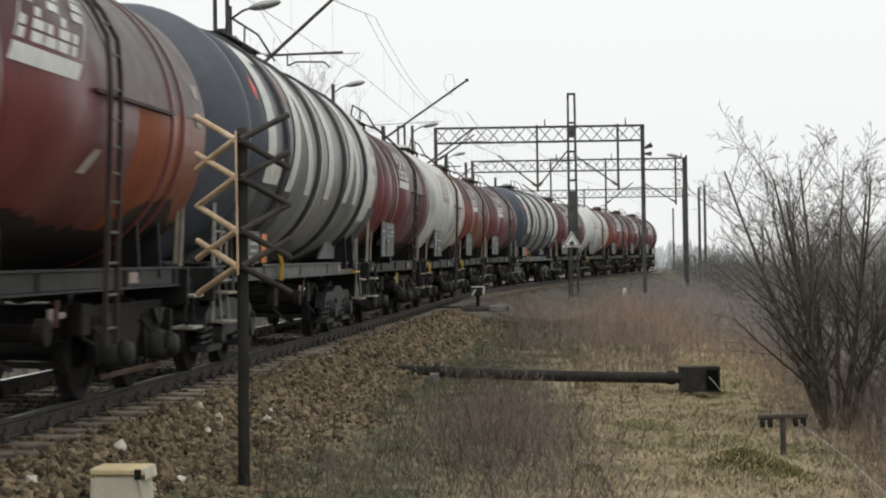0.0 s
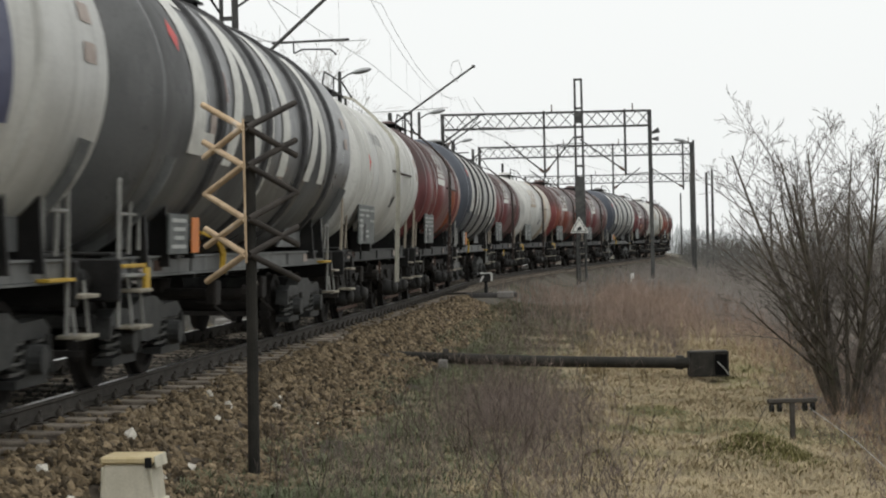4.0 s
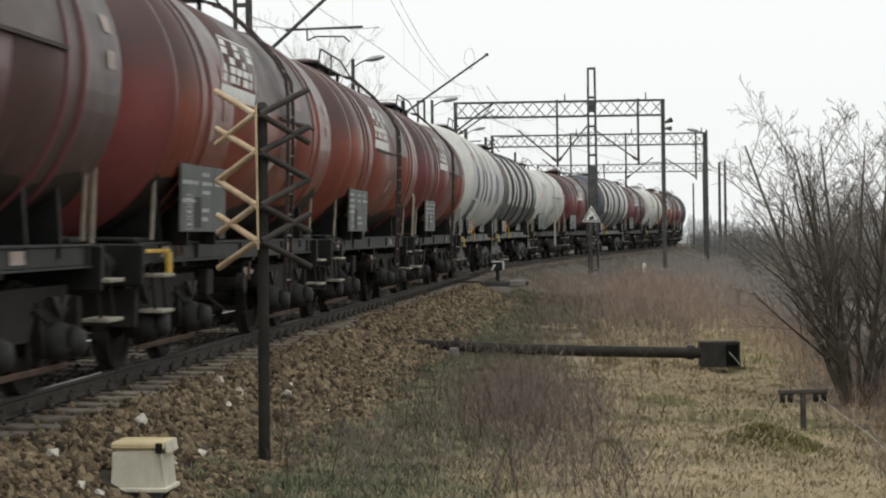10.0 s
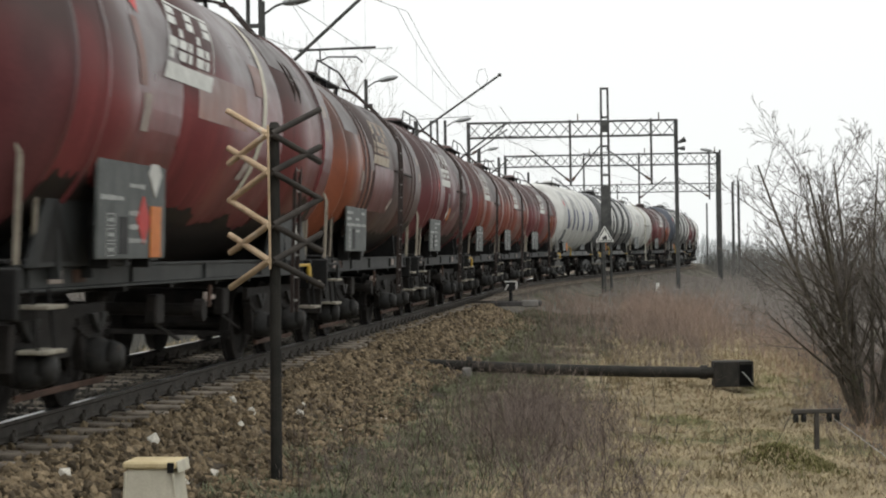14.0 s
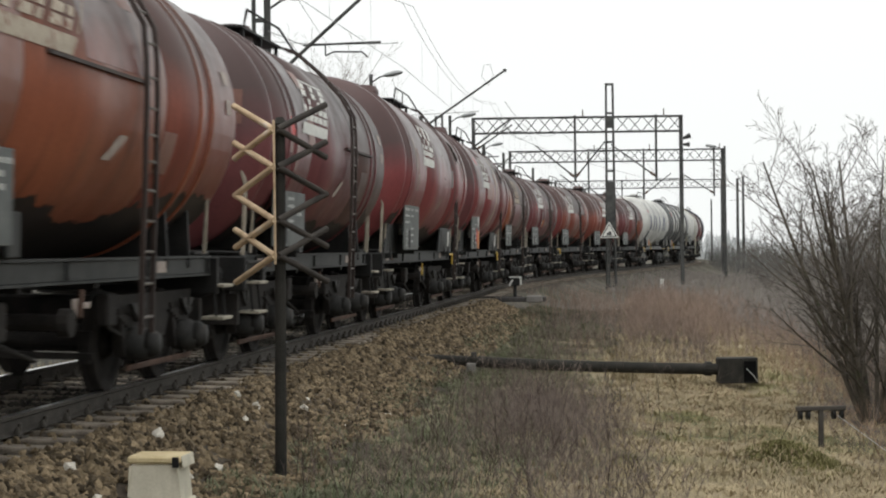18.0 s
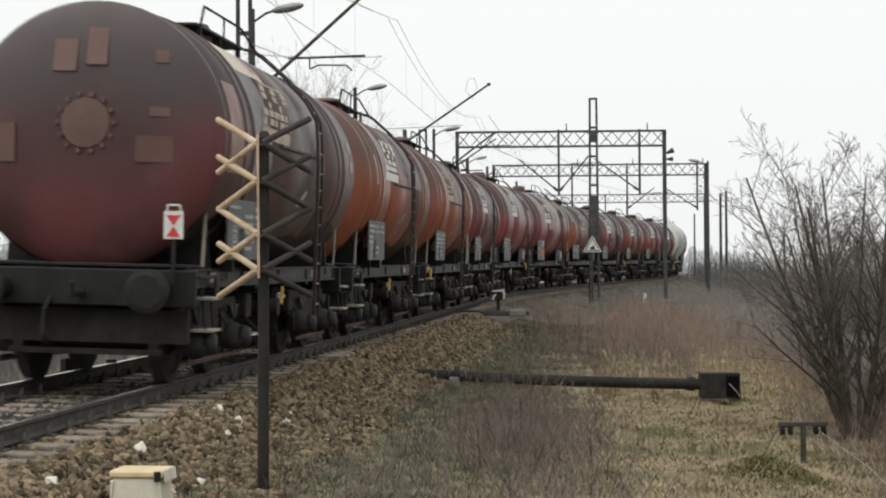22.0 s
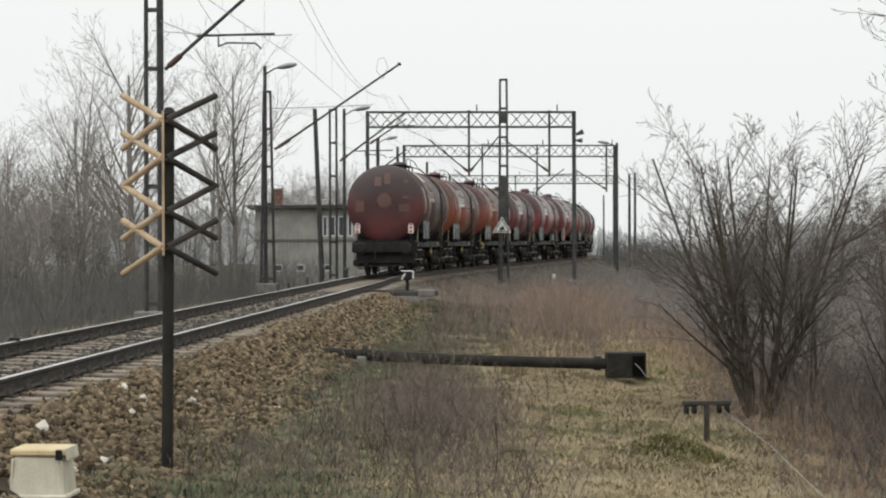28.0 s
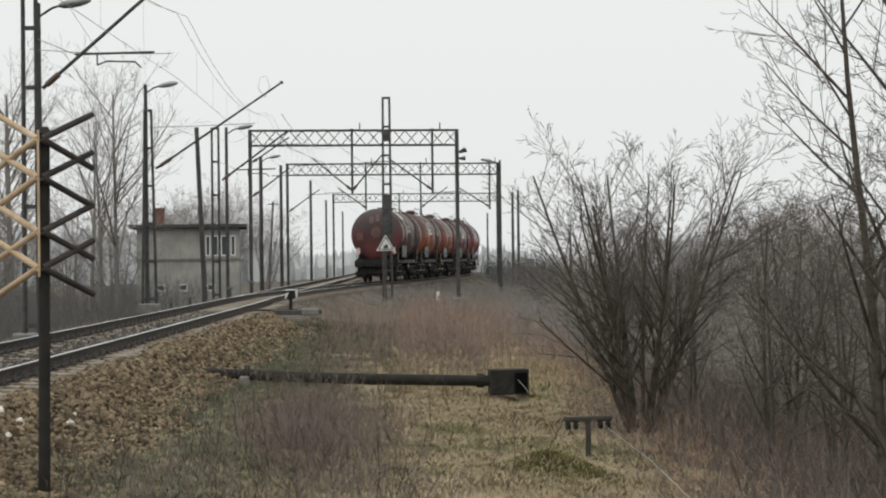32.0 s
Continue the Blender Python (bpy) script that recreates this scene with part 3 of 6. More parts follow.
def horn_bogie(parent, x, end):
    """An older bogie: plate frames with bell-shaped axle boxes under splayed horns, and a tie bar."""
    b = empty("bogie", (x, 0, 0))
    b.parent = parent
    w = WHEEL_BASE
    for sy in (-1, 1):
        y = sy * 0.98
        f = slab([(-1.35, 0.78), (-1.35, 0.92), (1.35, 0.92), (1.35, 0.78), (0.55, 0.70), (0.35, 0.48), (-0.35, 0.48), (-0.55, 0.70)], y - 0.03, y + 0.03)
        for ax in (-w, w):
            for k in (-1, 1):
                slab([(ax + k * 0.16, 0.80), (ax + k * 0.40, 0.80), (ax + k * 0.20, 0.34), (ax + k * 0.13, 0.34)][::k], y - 0.05, y + 0.05, f)
        part("side_frame", f, "axle_dirt", b)
        for ax in (-w, w):
            a = lathe([(0.30, 0.06), (0.32, 0.15), (0.40, 0.195), (0.50, 0.19), (0.58, 0.13), (0.62, 0.05)], "Z", 14, at=(ax, y + sy * 0.10, 0))
            rod((ax, y + sy * 0.22, 0.46), (ax, y + sy * 0.33, 0.46), 0.15, 0.10, 14, a)
            part("axle_box", a, "box_dust", b, smooth=True)
            v = slab([(ax - 0.24, 0.84), (ax - 0.05, 0.84), (ax, 0.66)], y + sy * 0.09, y + sy * 0.13)
            slab([(ax + 0.05, 0.84), (ax + 0.24, 0.84), (ax, 0.66)], y + sy * 0.09, y + sy * 0.13, v)
            part("spring_hanger", v, "box_dust", b)
            lf = bmesh.new()
            for k in range(4):
                box((0.92 - 0.17 * k, 0.10, 0.028), (ax, y + sy * 0.02, 0.72 - k * 0.03), bm=lf)
            part("leaf_spring", lf, "axle_dirt", b)
        part("tie_bar", box((2 * w + 0.5, 0.03, 0.055), (0, y + sy * 0.09, 0.24), bevel=0.008), "rust_bar", b, "rusty tie bar")
        for k in (-1, 1):
            part("brake_hanger", rod((k * 0.38, y, 0.80), (k * 0.44, y, 0.30), 0.025, 0.02, 6), "axle_dirt", b)
    part("bolster", box((0.5, 1.9, 0.22), (0, 0, 0.76), bevel=0.03), "axle_dirt", b)
    part("end_beam", slab([(end * 1.30, 0.46), (end * 1.30, 0.82), (end * 1.40, 0.82), (end * 1.44, 0.46)][::end], -1.12, 1.12), "axle_dirt", b)
    brake_beams(b, w)
    return b


def brake_beams(b, w):
    for ax in (-w, w):
        for k in (-1, 1):
            m = box((0.09, 1.7, 0.06), (ax + k * 0.55, 0, 0.36))
            for sy in (-0.753, 0.753):
                box((0.07, 0.11, 0.30), (ax + k * 0.51, sy, 0.44), bm=m)
            part("brake_shoe_beam", m, "axle_dirt", b)


def coil_bogie(parent, x, end):
    """A cast bogie with paired coil springs beside each axle box."""
    b = empty("bogie", (x, 0, 0))
    b.parent = parent
    w = WHEEL_BASE
    for sy in (-1, 1):
        y = sy * 1.0
        half = [(0.0, 0.86), (0.30, 0.86), (0.62, 0.76), (1.20, 0.78), (1.36, 0.70), (1.38, 0.50), (1.30, 0.50), (1.27, 0.62), (0.55, 0.62), (0.42, 0.44), (0.0, 0.40)]
        part("side_frame", slab(half + [(-q, z) for q, z in half[-2:0:-1]], y - 0.09, y + 0.09), "bogie_grey", b)
        for ax in (-w, w):
            a = slab([(ax - 0.40, 0.24), (ax - 0.40, 0.31), (ax - 0.16, 0.33), (ax - 0.13, 0.58), (ax + 0.13, 0.58), (ax + 0.16, 0.33), (ax + 0.40, 0.31), (ax + 0.40, 0.24)], y - 0.10, y + 0.10)
            rod((ax, y + sy * 0.10, 0.46), (ax, y + sy * 0.21, 0.46), 0.135, 0.12, 14, a)
            part("axle_box", a, "bogie_grey", b)
            for k in (-0.28, 0.28):
                part("coil_spring", coil(ax + k, y + sy * 0.03, 0.31, 0.63, 0.085, 0.020, 4), "spring_steel", b)
            part("damper_link", rod((ax + 0.30, y + sy * 0.16, 0.34), (ax + 0.20, y + sy * 0.16, 0.66), 0.03, 0.025, 8), "bogie_grey", b)
    part("bolster", box((0.5, 1.9, 0.20), (0, 0, 0.78), bevel=0.03), "bogie_grey", b)
    part("end_beam", box((0.10, 1.9, 0.14), (end * 1.33, 0, 0.66), bevel=0.02), "bogie_grey", b)
    brake_beams(b, w)
    return b


WHEEL_R = 0.47


def wheelset(parent, x):
    w = bmesh.new()
    rod((0, -1.05, 0), (0, 1.05, 0), 0.075, 0.075, 10, w)
    ax = part("wheelset", w, "axle_dirt", parent)
    for sy in (-1, 1):
        prof = [(sy * 0.685, 0.30), (sy * 0.685, 0.497), (sy * 0.715, 0.497), (sy * 0.725, WHEEL_R), (sy * 0.815, WHEEL_R - 0.003), (sy * 0.82, 0.39), (sy * 0.775, 0.36), (sy * 0.765, 0.16), (sy * 0.84, 0.13)]
        part("wheel", lathe(prof, "Y", 24), "axle_dirt", ax)
    ax.matrix_basis = pose(x, 0, WHEEL_R)
    return ax


def marking(spec, name, parent, mat, r=None):
    bm, r = bmesh.new(), r or RT + 0.007
    for q in spec:
        patch(*q, r, bm)
    return tagged(part(name, bm, mat, parent, smooth=True), kind="stuff" if len(spec) > 2 else "")


def tank_wagon(paints, label, ladder=1.06, board=1, rings="pair", bands=(), saddle="black_steel", marks="grid", handrail=1, seed=0, ring_mat=None, ladder_mat="soot_paint", tall=False, placard=False, letter_mat="white_mark", patches=(), hoses=False, length=10.78, rear_ring=-3.5, ledge="both", grid_x=-2.68, grid_mat="white_mark", stripe=None, panels=(), cast=False, dome_patch=None, size=SMALL):
    """A four-axle tank wagon, front towards +x, on the rail's top at z = 0."""
    global RT, ZT
    RT, ZT = size
    rnd = random.Random(seed)
    w = empty("tank_wagon")
    tagged(w, label, "tank wagon", "tank wagons of the train")
    L = length
    h = L / 2 - 0.62
    cuts = [-h, -h * 0.42, h * 0.36, h]
    for k in range(3):
        a, b = cuts[k], cuts[k + 1]
        if k == 0:
            a += 0.34
        if k == 2:
            b -= 0.34
        bm = lathe([(a, RT), (b, RT)], "X", 56, at=(0, 0, ZT))
        part("tank_course", bm, paints[1 + k], w, smooth=False).data.shade_smooth()
    for k, sx in ((0, -1), (4, 1)):
        prof = [(sx * (h - 0.34 + 0.34 * math.sin(q)), RT * math.cos(q) ** 0.8 if q < 1.57 else 0.02) for q in (0, 0.12, 0.25, 0.4, 0.6, 0.8, 1.0, 1.2, 1.4, 1.571)]
        part("tank_end", lathe(prof, "X", 56, at=(0, 0, ZT)), paints[k], w, smooth=True)
    if rings == "pair":
        rp = [rear_ring, rear_ring + 0.42, 2.95, 3.4]
    elif rings == "many":
        rp = [-3.47, -0.90, 1.62, 4.07]
    else:
        rp = [-h * 0.82, h * 0.82]
    for x in rp:
        t, rise = (0.13, 0.045) if rings == "many" else (0.042, 0.028)
        part("ring", lathe([(x - t, RT), (x - t * 0.7, RT + rise), (x + t * 0.7, RT + rise), (x + t, RT)], "X", 56, at=(0, 0, ZT)), ring_mat or paints[2], w)
    for x0, x1, mat in bands:
        part("painted_band", lathe([(x0, RT - 0.01), (x0, RT + 0.008), (x1, RT + 0.008), (x1, RT - 0.01)], "X", 56, at=(0, 0, ZT)), mat, w, smooth=False).data.shade_smooth()
    # saddles
    for sx in (-1, 1):
        for k in (-1, 1):
            bm = bmesh.new()
            x = sx * (L / 2 - 2.0) + k * 0.42
            ang = [radians(a) for a in range(-50, 51, 10)]
            lower = [bm.verts.new((x + dx, math.sin(a) * RT * 1.04, 1.16)) for a in ang for dx in (-0.03, 0.03)]
            upper = [bm.verts.new((x + dx, math.sin(a) * RT, ZT - math.cos(a) * RT)) for a in ang for dx in (-0.03, 0.03)]
            for i in range(len(ang) - 1):
                for o in (0, 1):
                    bm.faces.new((lower[2 * i + o], lower[2 * i + 2 + o], upper[2 * i + 2 + o], upper[2 * i + o]))
            for i in (0, len(ang) - 1):
                bm.faces.new((lower[2 * i], lower[2 * i + 1], upper[2 * i + 1], upper[2 * i]))
            bmesh.ops.recalc_face_normals(bm, faces=bm.faces)
            part("saddle", bm, saddle, w)
        if cast:
            for sy in (-1, 1):
                bm, rows = bmesh.new(), []
                for p in range(-82, -47, 6):
                    c, q = (RT + 0.03) * math.cos(radians(p)), ZT + (RT + 0.03) * math.sin(radians(p))
                    rows.append([bm.verts.new((sx * x, sy * c, q)) for x in (h - 3.9 - 0.02 * p, h - 0.95)])
                for r0, r1 in zip(rows[:-1], rows[1:]):
                    bm.faces.new((r0[0], r0[1], r1[1], r1[0]))
                part("cradle", bm, "cradle_grey", w, "grey curved cradle plate")
                foot = slab([(sx * (h - 3.6), 1.34), (sx * (h - 2.9), 1.62), (sx * (h - 0.95), 1.62), (sx * (h - 0.75), 1.34)], sy * 1.02, sy * 1.05)
                part("cradle_foot", foot, "cradle_grey", w)
                bm, old = bmesh.new(), None
                for p in range(-80, -19, 6):
                    c, z0 = math.cos(radians(p)), math.sin(radians(p))
                    now = [bm.verts.new((sx * (h - 0.80 + dx), sy * (RT + dr) * c, ZT + (RT + dr) * z0)) for dx, dr in ((0, -0.05), (0.05, -0.05), (0.05, 0.10), (0, 0.10))]
                    if old:
                        for i in range(4):
                            bm.faces.new((old[i], old[(i + 1) % 4], now[(i + 1) % 4], now[i]))
                    old = now
                part("end_rib", bm, "cradle_grey", w)
        elif saddle != "black_steel":
            for sy in (-1, 1):
                x = sx * (L / 2 - 2.25)
                sk = part("saddle_skirt", slab([(x - 1.35, 1.26), (x - 0.85, 1.95), (x + 0.85, 1.95), (x + 1.35, 1.26)], sy * 1.20, sy * 1.23), saddle, w, "grey plate skirt")
                part("label_plate", box((0.26, 0.01, 0.34), (x + 0.55, sy * 1.24, 1.55), (0, 0, 0), 0.004), "white_mark", sk)
                # the skirt is uncut: a black plate paints the dark of its triangular notch
                part("skirt_opening", slab([(x - 1.05, 1.30), (x - 0.72, 1.80), (x - 0.30, 1.30)], sy * 1.232, sy * 1.236), "black_steel", sk, "black triangular plate standing for a dark opening")
    # underframe
    sole = "cradle_grey" if cast else "grey_steel"
    for sy in (-1, 1):
        bm = box((L - 1.44, 0.05, 0.17), (0, sy * 1.13, 1.17), bevel=0.008)
        box((L - 1.44, 0.13, 0.022), (0, sy * 1.12, 1.265), bm=bm)
        box((L - 1.44, 0.11, 0.022), (0, sy * 1.12, 1.075), bm=bm)
        part("sole_bar", bm, sole, w)
        for i in range(5):
            x = (-0.42 + 0.21 * i) * L + rnd.uniform(-0.2, 0.2)
            part("stiffener", box((0.03, 0.05, 0.15), (x, sy * 1.16, 1.17)), sole, w)
        for x, m in ((-L / 2 + 1.75, "faded_mark"), (-L / 2 + 2.35, "rust_bar"), (L / 2 - 2.6, "faded_mark")):
            part("sole_plate", box((0.34, 0.008, 0.11), (x, sy * 1.162, 1.175), bevel=0.002), m, w)
    bm = box((L - 1.5, 0.5, 0.26), (0, 0, 1.08), bevel=0.02)
    for x in (-2.6, -0.95, 0.95, 2.6):
        box((0.12, 2.2, 0.18), (x, 0, 1.1), bm=bm)
    part("centre_sill", bm, "black_steel", w)
    for sx in (-1, 1):
        bm = box((0.10, 2.50, 0.40), (sx * (L / 2 - 0.66), 0, 1.06), bevel=0.015)
        part("headstock", bm, "black_steel", w)
        bm = box((0.62, 2.3, 0.04), (sx * (L / 2 - 0.98), 0, 1.30), bevel=0.01)
        part("end_platform", bm, "black_steel", w)
        for sy in (-1, 1):
            y = sy * 0.875
            bm = bmesh.new()
            rod((sx * (L / 2 - 0.6), y, 1.04), (sx * (L / 2 - 0.28), y, 1.04), 0.13, 0.11, 14, bm)
            rod((sx * (L / 2 - 0.28), y, 1.04), (sx * (L / 2 - 0.06), y, 1.04), 0.075, 0.075, 12, bm)
            buf = part("buffer", bm, "black_steel", w)
            part("buffer_head", lathe([(sx * (L / 2 - 0.07), 0.10), (sx * (L / 2 - 0.05), 0.235), (sx * (L / 2 - 0.02), 0.235), (sx * L / 2, 0.17), (sx * (L / 2 + 0.004), 0.02)], "X", 22, at=(0, y, 1.04)), "black_steel", buf)
        bm = bmesh.new()
        rod((sx * (L / 2 - 0.6), 0, 1.0), (sx * (L / 2 - 0.30), 0, 1.0), 0.045, 0.04, 8, bm)
        box((0.10, 0.05, 0.18), (sx * (L / 2 - 0.28), 0, 1.04), bevel=0.015, bm=bm)
        part("draw_hook", bm, "axle_dirt", w)
        bm = tube([(sx * (L / 2 - 0.58), 0.33, 0.95), (sx * (L / 2 - 0.42), 0.34, 0.80), (sx * (L / 2 - 0.40), 0.34, 0.55), (sx * (L / 2 - 0.52), 0.33, 0.45)], 0.025, 6)
        part("brake_hose", bm, "black_steel", w)
        # steps and hand rails at the corners
        tube_mat = "pale_steel" if cast else "rail_tube"
        for sy in (-1, 1):
            x = -(L / 2 - 1.34) if sx < 0 else L / 2 - 0.46
            bm = tube([(x - 0.20, sy * 1.18, 1.08), (x - 0.20, sy * 1.24, 0.58), (x + 0.20, sy * 1.24, 0.58), (x + 0.20, sy * 1.18, 1.08)], 0.016, 6)
            st = part("step", bm, "pale_steel" if cast else "black_steel", w)
            for z in (0.60, 0.95):
                part("step_board", box((0.46, 0.24, 0.035), (x, sy * 1.20, z), bevel=0.006), "step_tread", st, "worn pale tread")
            if handrail:
                x = sx * (L / 2 - 1.10)
                part("hand_rail", tube([(x, sy * 1.20, 1.30), (x, sy * 1.22, 1.92), (x + 0.03, sy * 1.22, 1.98), (x + 0.10, sy * 1.22, 2.0)], 0.021, 6), tube_mat, w)
            if handrail == 2:
                x = sx * (L / 2 - 0.78)
                part("hand_rail", tube([(x, sy * 1.18, 1.28), (x, sy * 1.20, 2.12), (x, sy * 1.14, 2.27), (x, sy * 1.02, 2.32), (x, sy * 0.55, 2.32), (x, sy * 0.45, 2.24), (x, sy * 0.45, 1.32)], 0.026, 6), tube_mat, w)
            if cast:
                x0, x1 = sx * (L / 2 - 1.45), sx * (L / 2 - 0.78)
                fr = tube([(x0, sy * 1.2, 1.34), (x0, sy * 1.2, 2.0), (x1, sy * 1.2, 2.0), (x1, sy * 1.2, 0.62), (x1, sy * 1.2, 0.62)], 0.022, 6)
                rod((x0, sy * 1.2, 1.68), (x1, sy * 1.2, 1.68), 0.018, 0.018, 6, fr)
                part("end_railing", fr, "pale_steel", w, "pale tubular end railing")
                part("tread_grating", box((0.7, 0.30, 0.03), ((x0 + x1) / 2, sy * 1.12, 1.10), bevel=0.005), "yellow_paint" if sx > 0 else "pale_steel", w)
    # top: walkway, rail and dome
    bm = bmesh.new()
    wx = (ladder or 0.6) - 1.30
    box((2.7, 0.8, 0.03), (wx, 0, ZT + RT + 0.13), bm=bm)
    for x in (wx - 1.1, wx, wx + 1.1):
        for sy in (-1, 1):
            box((0.05, 0.05, 0.22), (x, sy * 0.36, ZT + RT + 0.03), bm=bm)
    part("walkway", bm, "black_steel", w)
    bm = tube([(wx - 1.2, -0.40, ZT + RT + 0.13), (wx - 1.1, -0.42, ZT + RT + 0.38), (wx + 1.0, -0.42, ZT + RT + 0.38), (wx + 1.35, -0.62, ZT + RT + 0.02)], 0.018, 5)
    rod((wx, -0.42, ZT + RT + 0.13), (wx, -0.42, ZT + RT + 0.38), 0.014, 0.014, 5, bm)
    part("walkway_rail", bm, "black_steel", w)
    part("dome", lathe([(ZT + RT - 0.1, 0.30), (ZT + RT + 0.16, 0.30), (ZT + RT + 0.27, 0.24), (ZT + RT + 0.30, 0.05)], "Z", 18, at=(-0.4, 0, 0)), paints[2], w)
    # ladder over the side
    if ladder:
        for sy in (-1, 1):
            path = [(sy * y0, z0) for y0, z0 in ((0.45, ZT + RT + 0.10), (0.62, ZT + RT + 0.06), (1.00, ZT + 1.22), (1.34, ZT + 0.86), (1.49, ZT + 0.60), (1.52, ZT + 0.30), (1.53, ZT), (1.53, 2.0), (1.52, 1.2), (1.52, 0.62))]
            for dx in (-0.165, 0.165):
                bm, old = bmesh.new(), None
                for k, (y0, z0) in enumerate(path):
                    (ya, za), (yb, zb) = path[max(0, k - 1)], path[min(len(path) - 1, k + 1)]
                    n = Vector((0, zb - za, ya - yb)).normalized() * 0.021
                    ring = [bm.verts.new((ladder + dx + ex, y0 + n.y * g, z0 + n.z * g)) for ex, g in ((-0.018, -1), (0.018, -1), (0.018, 1), (-0.018, 1))]
                    if old:
                        for q in range(4):
                            bm.faces.new((old[q], old[(q + 1) % 4], ring[(q + 1) % 4], ring[q]))
                    old = ring
                bmesh.ops.recalc_face_normals(bm, faces=bm.faces)
                part("ladder_rail", bm, ladder_mat, w)
            bm = bmesh.new()
            for (y0, z0), (y1, z1) in zip(path[1:-1], path[2:]):
                n = max(1, round(math.hypot(y1 - y0, z1 - z0) / 0.28))
                for i in range(n):
                    f = (i + 0.5) / n
                    rod((ladder - 0.16, y0 + (y1 - y0) * f, z0 + (z1 - z0) * f), (ladder + 0.16, y0 + (y1 - y0) * f, z0 + (z1 - z0) * f), 0.014, 0.014, 5, bm)
            tagged(part("ladder_rung_set", bm, "worn_rung", w, "worn bright rungs"), kind="stuff")
    if ledge:
        x0, x1 = (ladder - 0.5, 2.9) if ledge == "both" else (ladder - 2.6, ladder)
        part("side_ledge", box((x1 - x0, 0.05, 0.03), ((x0 + x1) / 2, -RT - 0.012, ZT + 0.10)), "soot_paint", w)
    # boards and markings
    if board:
        x, hb, zb, wb, yb = (-L / 2 + 2.95, 1.08, 1.86, 2.05, -1.43) if tall else (-L / 2 + 2.54, 0.69, 1.725, 1.95, -1.36)
        bd = part("board", box((wb, 0.03, hb), (x, yb, zb), bevel=0.006), "plate_board", w)
        rows = 8 if tall else 6
        for j, (x0, most) in enumerate(((-0.94, 0.70), (-0.12, 0.48), (0.44, 0.48))):
            bm = bmesh.new()
            for i in range(rows):
                z = zb + hb / 2 - 0.09 - i * (hb - 0.13) / rows
                if rnd.random() < 0.25 or (j == 0 and i > rows * 0.55) or (j == 2 and i > 2):
                    continue
                q, end = x0, x0 + most * rnd.uniform(0.5, 1)
                while q < end:
                    n = rnd.uniform(0.03, 0.11)
                    box((n, 0.005, rnd.uniform(0.03, 0.048)), (x + q + n / 2, yb - 0.018, z), bm=bm)
                    q += n + rnd.uniform(0.012, 0.03)
            tagged(part("board_writing", bm, "board_white", bd), kind="stuff")
        part("board_slot", box((0.24, 0.008, 0.32), (x - 0.30, yb - 0.018, zb - hb / 2 + 0.20)), "dark_mark", bd)
        for i in range(3):
            bm = bmesh.new()
            for dx, dz, sx_, sz_ in ((0, 0.05, 0.2, 0.008), (0, -0.05, 0.2, 0.008), (-0.1, 0, 0.008, 0.11), (0.1, 0, 0.008, 0.11), (0, 0, 0.12, 0.03)):
                box((sx_, 0.005, sz_), (x - 0.66 + dx, yb - 0.018, zb - hb / 2 + 0.08 + i * 0.125 + dz), bm=bm)
            tagged(part("load_grid", bm, "board_white", bd), kind="stuff")
        for k in (-0.6, 0.6):
            part("board_bracket", box((0.04, 0.16, 0.36), (x + k, yb + 0.09, 1.42)), "black_steel", bd)
        part("tag_box", box((0.26, 0.05, 0.34), (x + 1.32, -1.24, 1.46), bevel=0.01), "grey_steel", w)
        if placard == "board":
            part("placard", box((0.34, 0.012, 0.46), (x + 0.68, yb - 0.022, zb - 0.30), bevel=0.004), "placard_orange", bd, "orange hazard placard")
            for xx, zz, mt in ((0.66, 0.22, "white_mark"), (0.30, -0.20, "red_paint")):
                part("hazard_diamond", box((0.30, 0.008, 0.30), (x + xx, yb - 0.02, zb + zz), (0, 45, 0)), mt, bd)
        if placard == "tilted":
            part("placard", box((0.32, 0.012, 0.42), (x + 1.02, -1.33, 2.06), (0, 32, 0), bevel=0.004), "placard_orange", w, "orange hazard placard")
    if placard == "tank":
        part("placard", patch(-0.85, -0.56, -24, -13, RT + 0.012), "placard_orange", w, "orange hazard placard")
        bm = bmesh.new()
        bm.faces.new([bm.verts.new((-1.05 + dx, -(RT + 0.011) * math.cos(radians(dp - 18)), ZT + (RT + 0.011) * math.sin(radians(dp - 18)))) for dx, dp in ((-0.16, 0), (0, 6.5), (0.16, 0), (0, -6.5))])
        part("hazard_diamond", bm, "white_mark", w, "white hazard diamond")
    if placard == "side":
        part("placard", box((0.34, 0.012, 0.38), (-3.42, -1.30, 1.49), bevel=0.004), "placard_orange", w, "orange hazard placard")
        tag = part("tag_board", box((0.80, 0.03, 0.42), (-4.15, -1.29, 1.50), bevel=0.006), "plate_board", w)
        for i in range(4):
            part("writing_bar", box((0.60 - 0.09 * (i % 3), 0.006, 0.04), (-4.15, -1.308, 1.64 - i * 0.09)), "board_white", tag)
        for dx in (-4.15, -3.42):
            part("tag_bracket", box((0.05, 0.16, 0.20), (dx, -1.21, 1.34)), "black_steel", w)
    if placard:
        xm, pm = (-3.3, 5) if placard in ("diamond", "tank", "tilted") else (-5.1, 24) if placard != "board" else (-3.6, 30)
        bm = bmesh.new()
        v = [bm.verts.new((xm + dx, -(RT + 0.009) * math.cos(radians(pm + dp)), ZT + (RT + 0.009) * math.sin(radians(pm + dp)))) for dx, dp in ((-0.17, 0), (0, 6.5), (0.17, 0), (0, -6.5))]
        bm.faces.new(v)
        part("hazard_diamond", bm, "red_paint", w, "red hazard diamond")
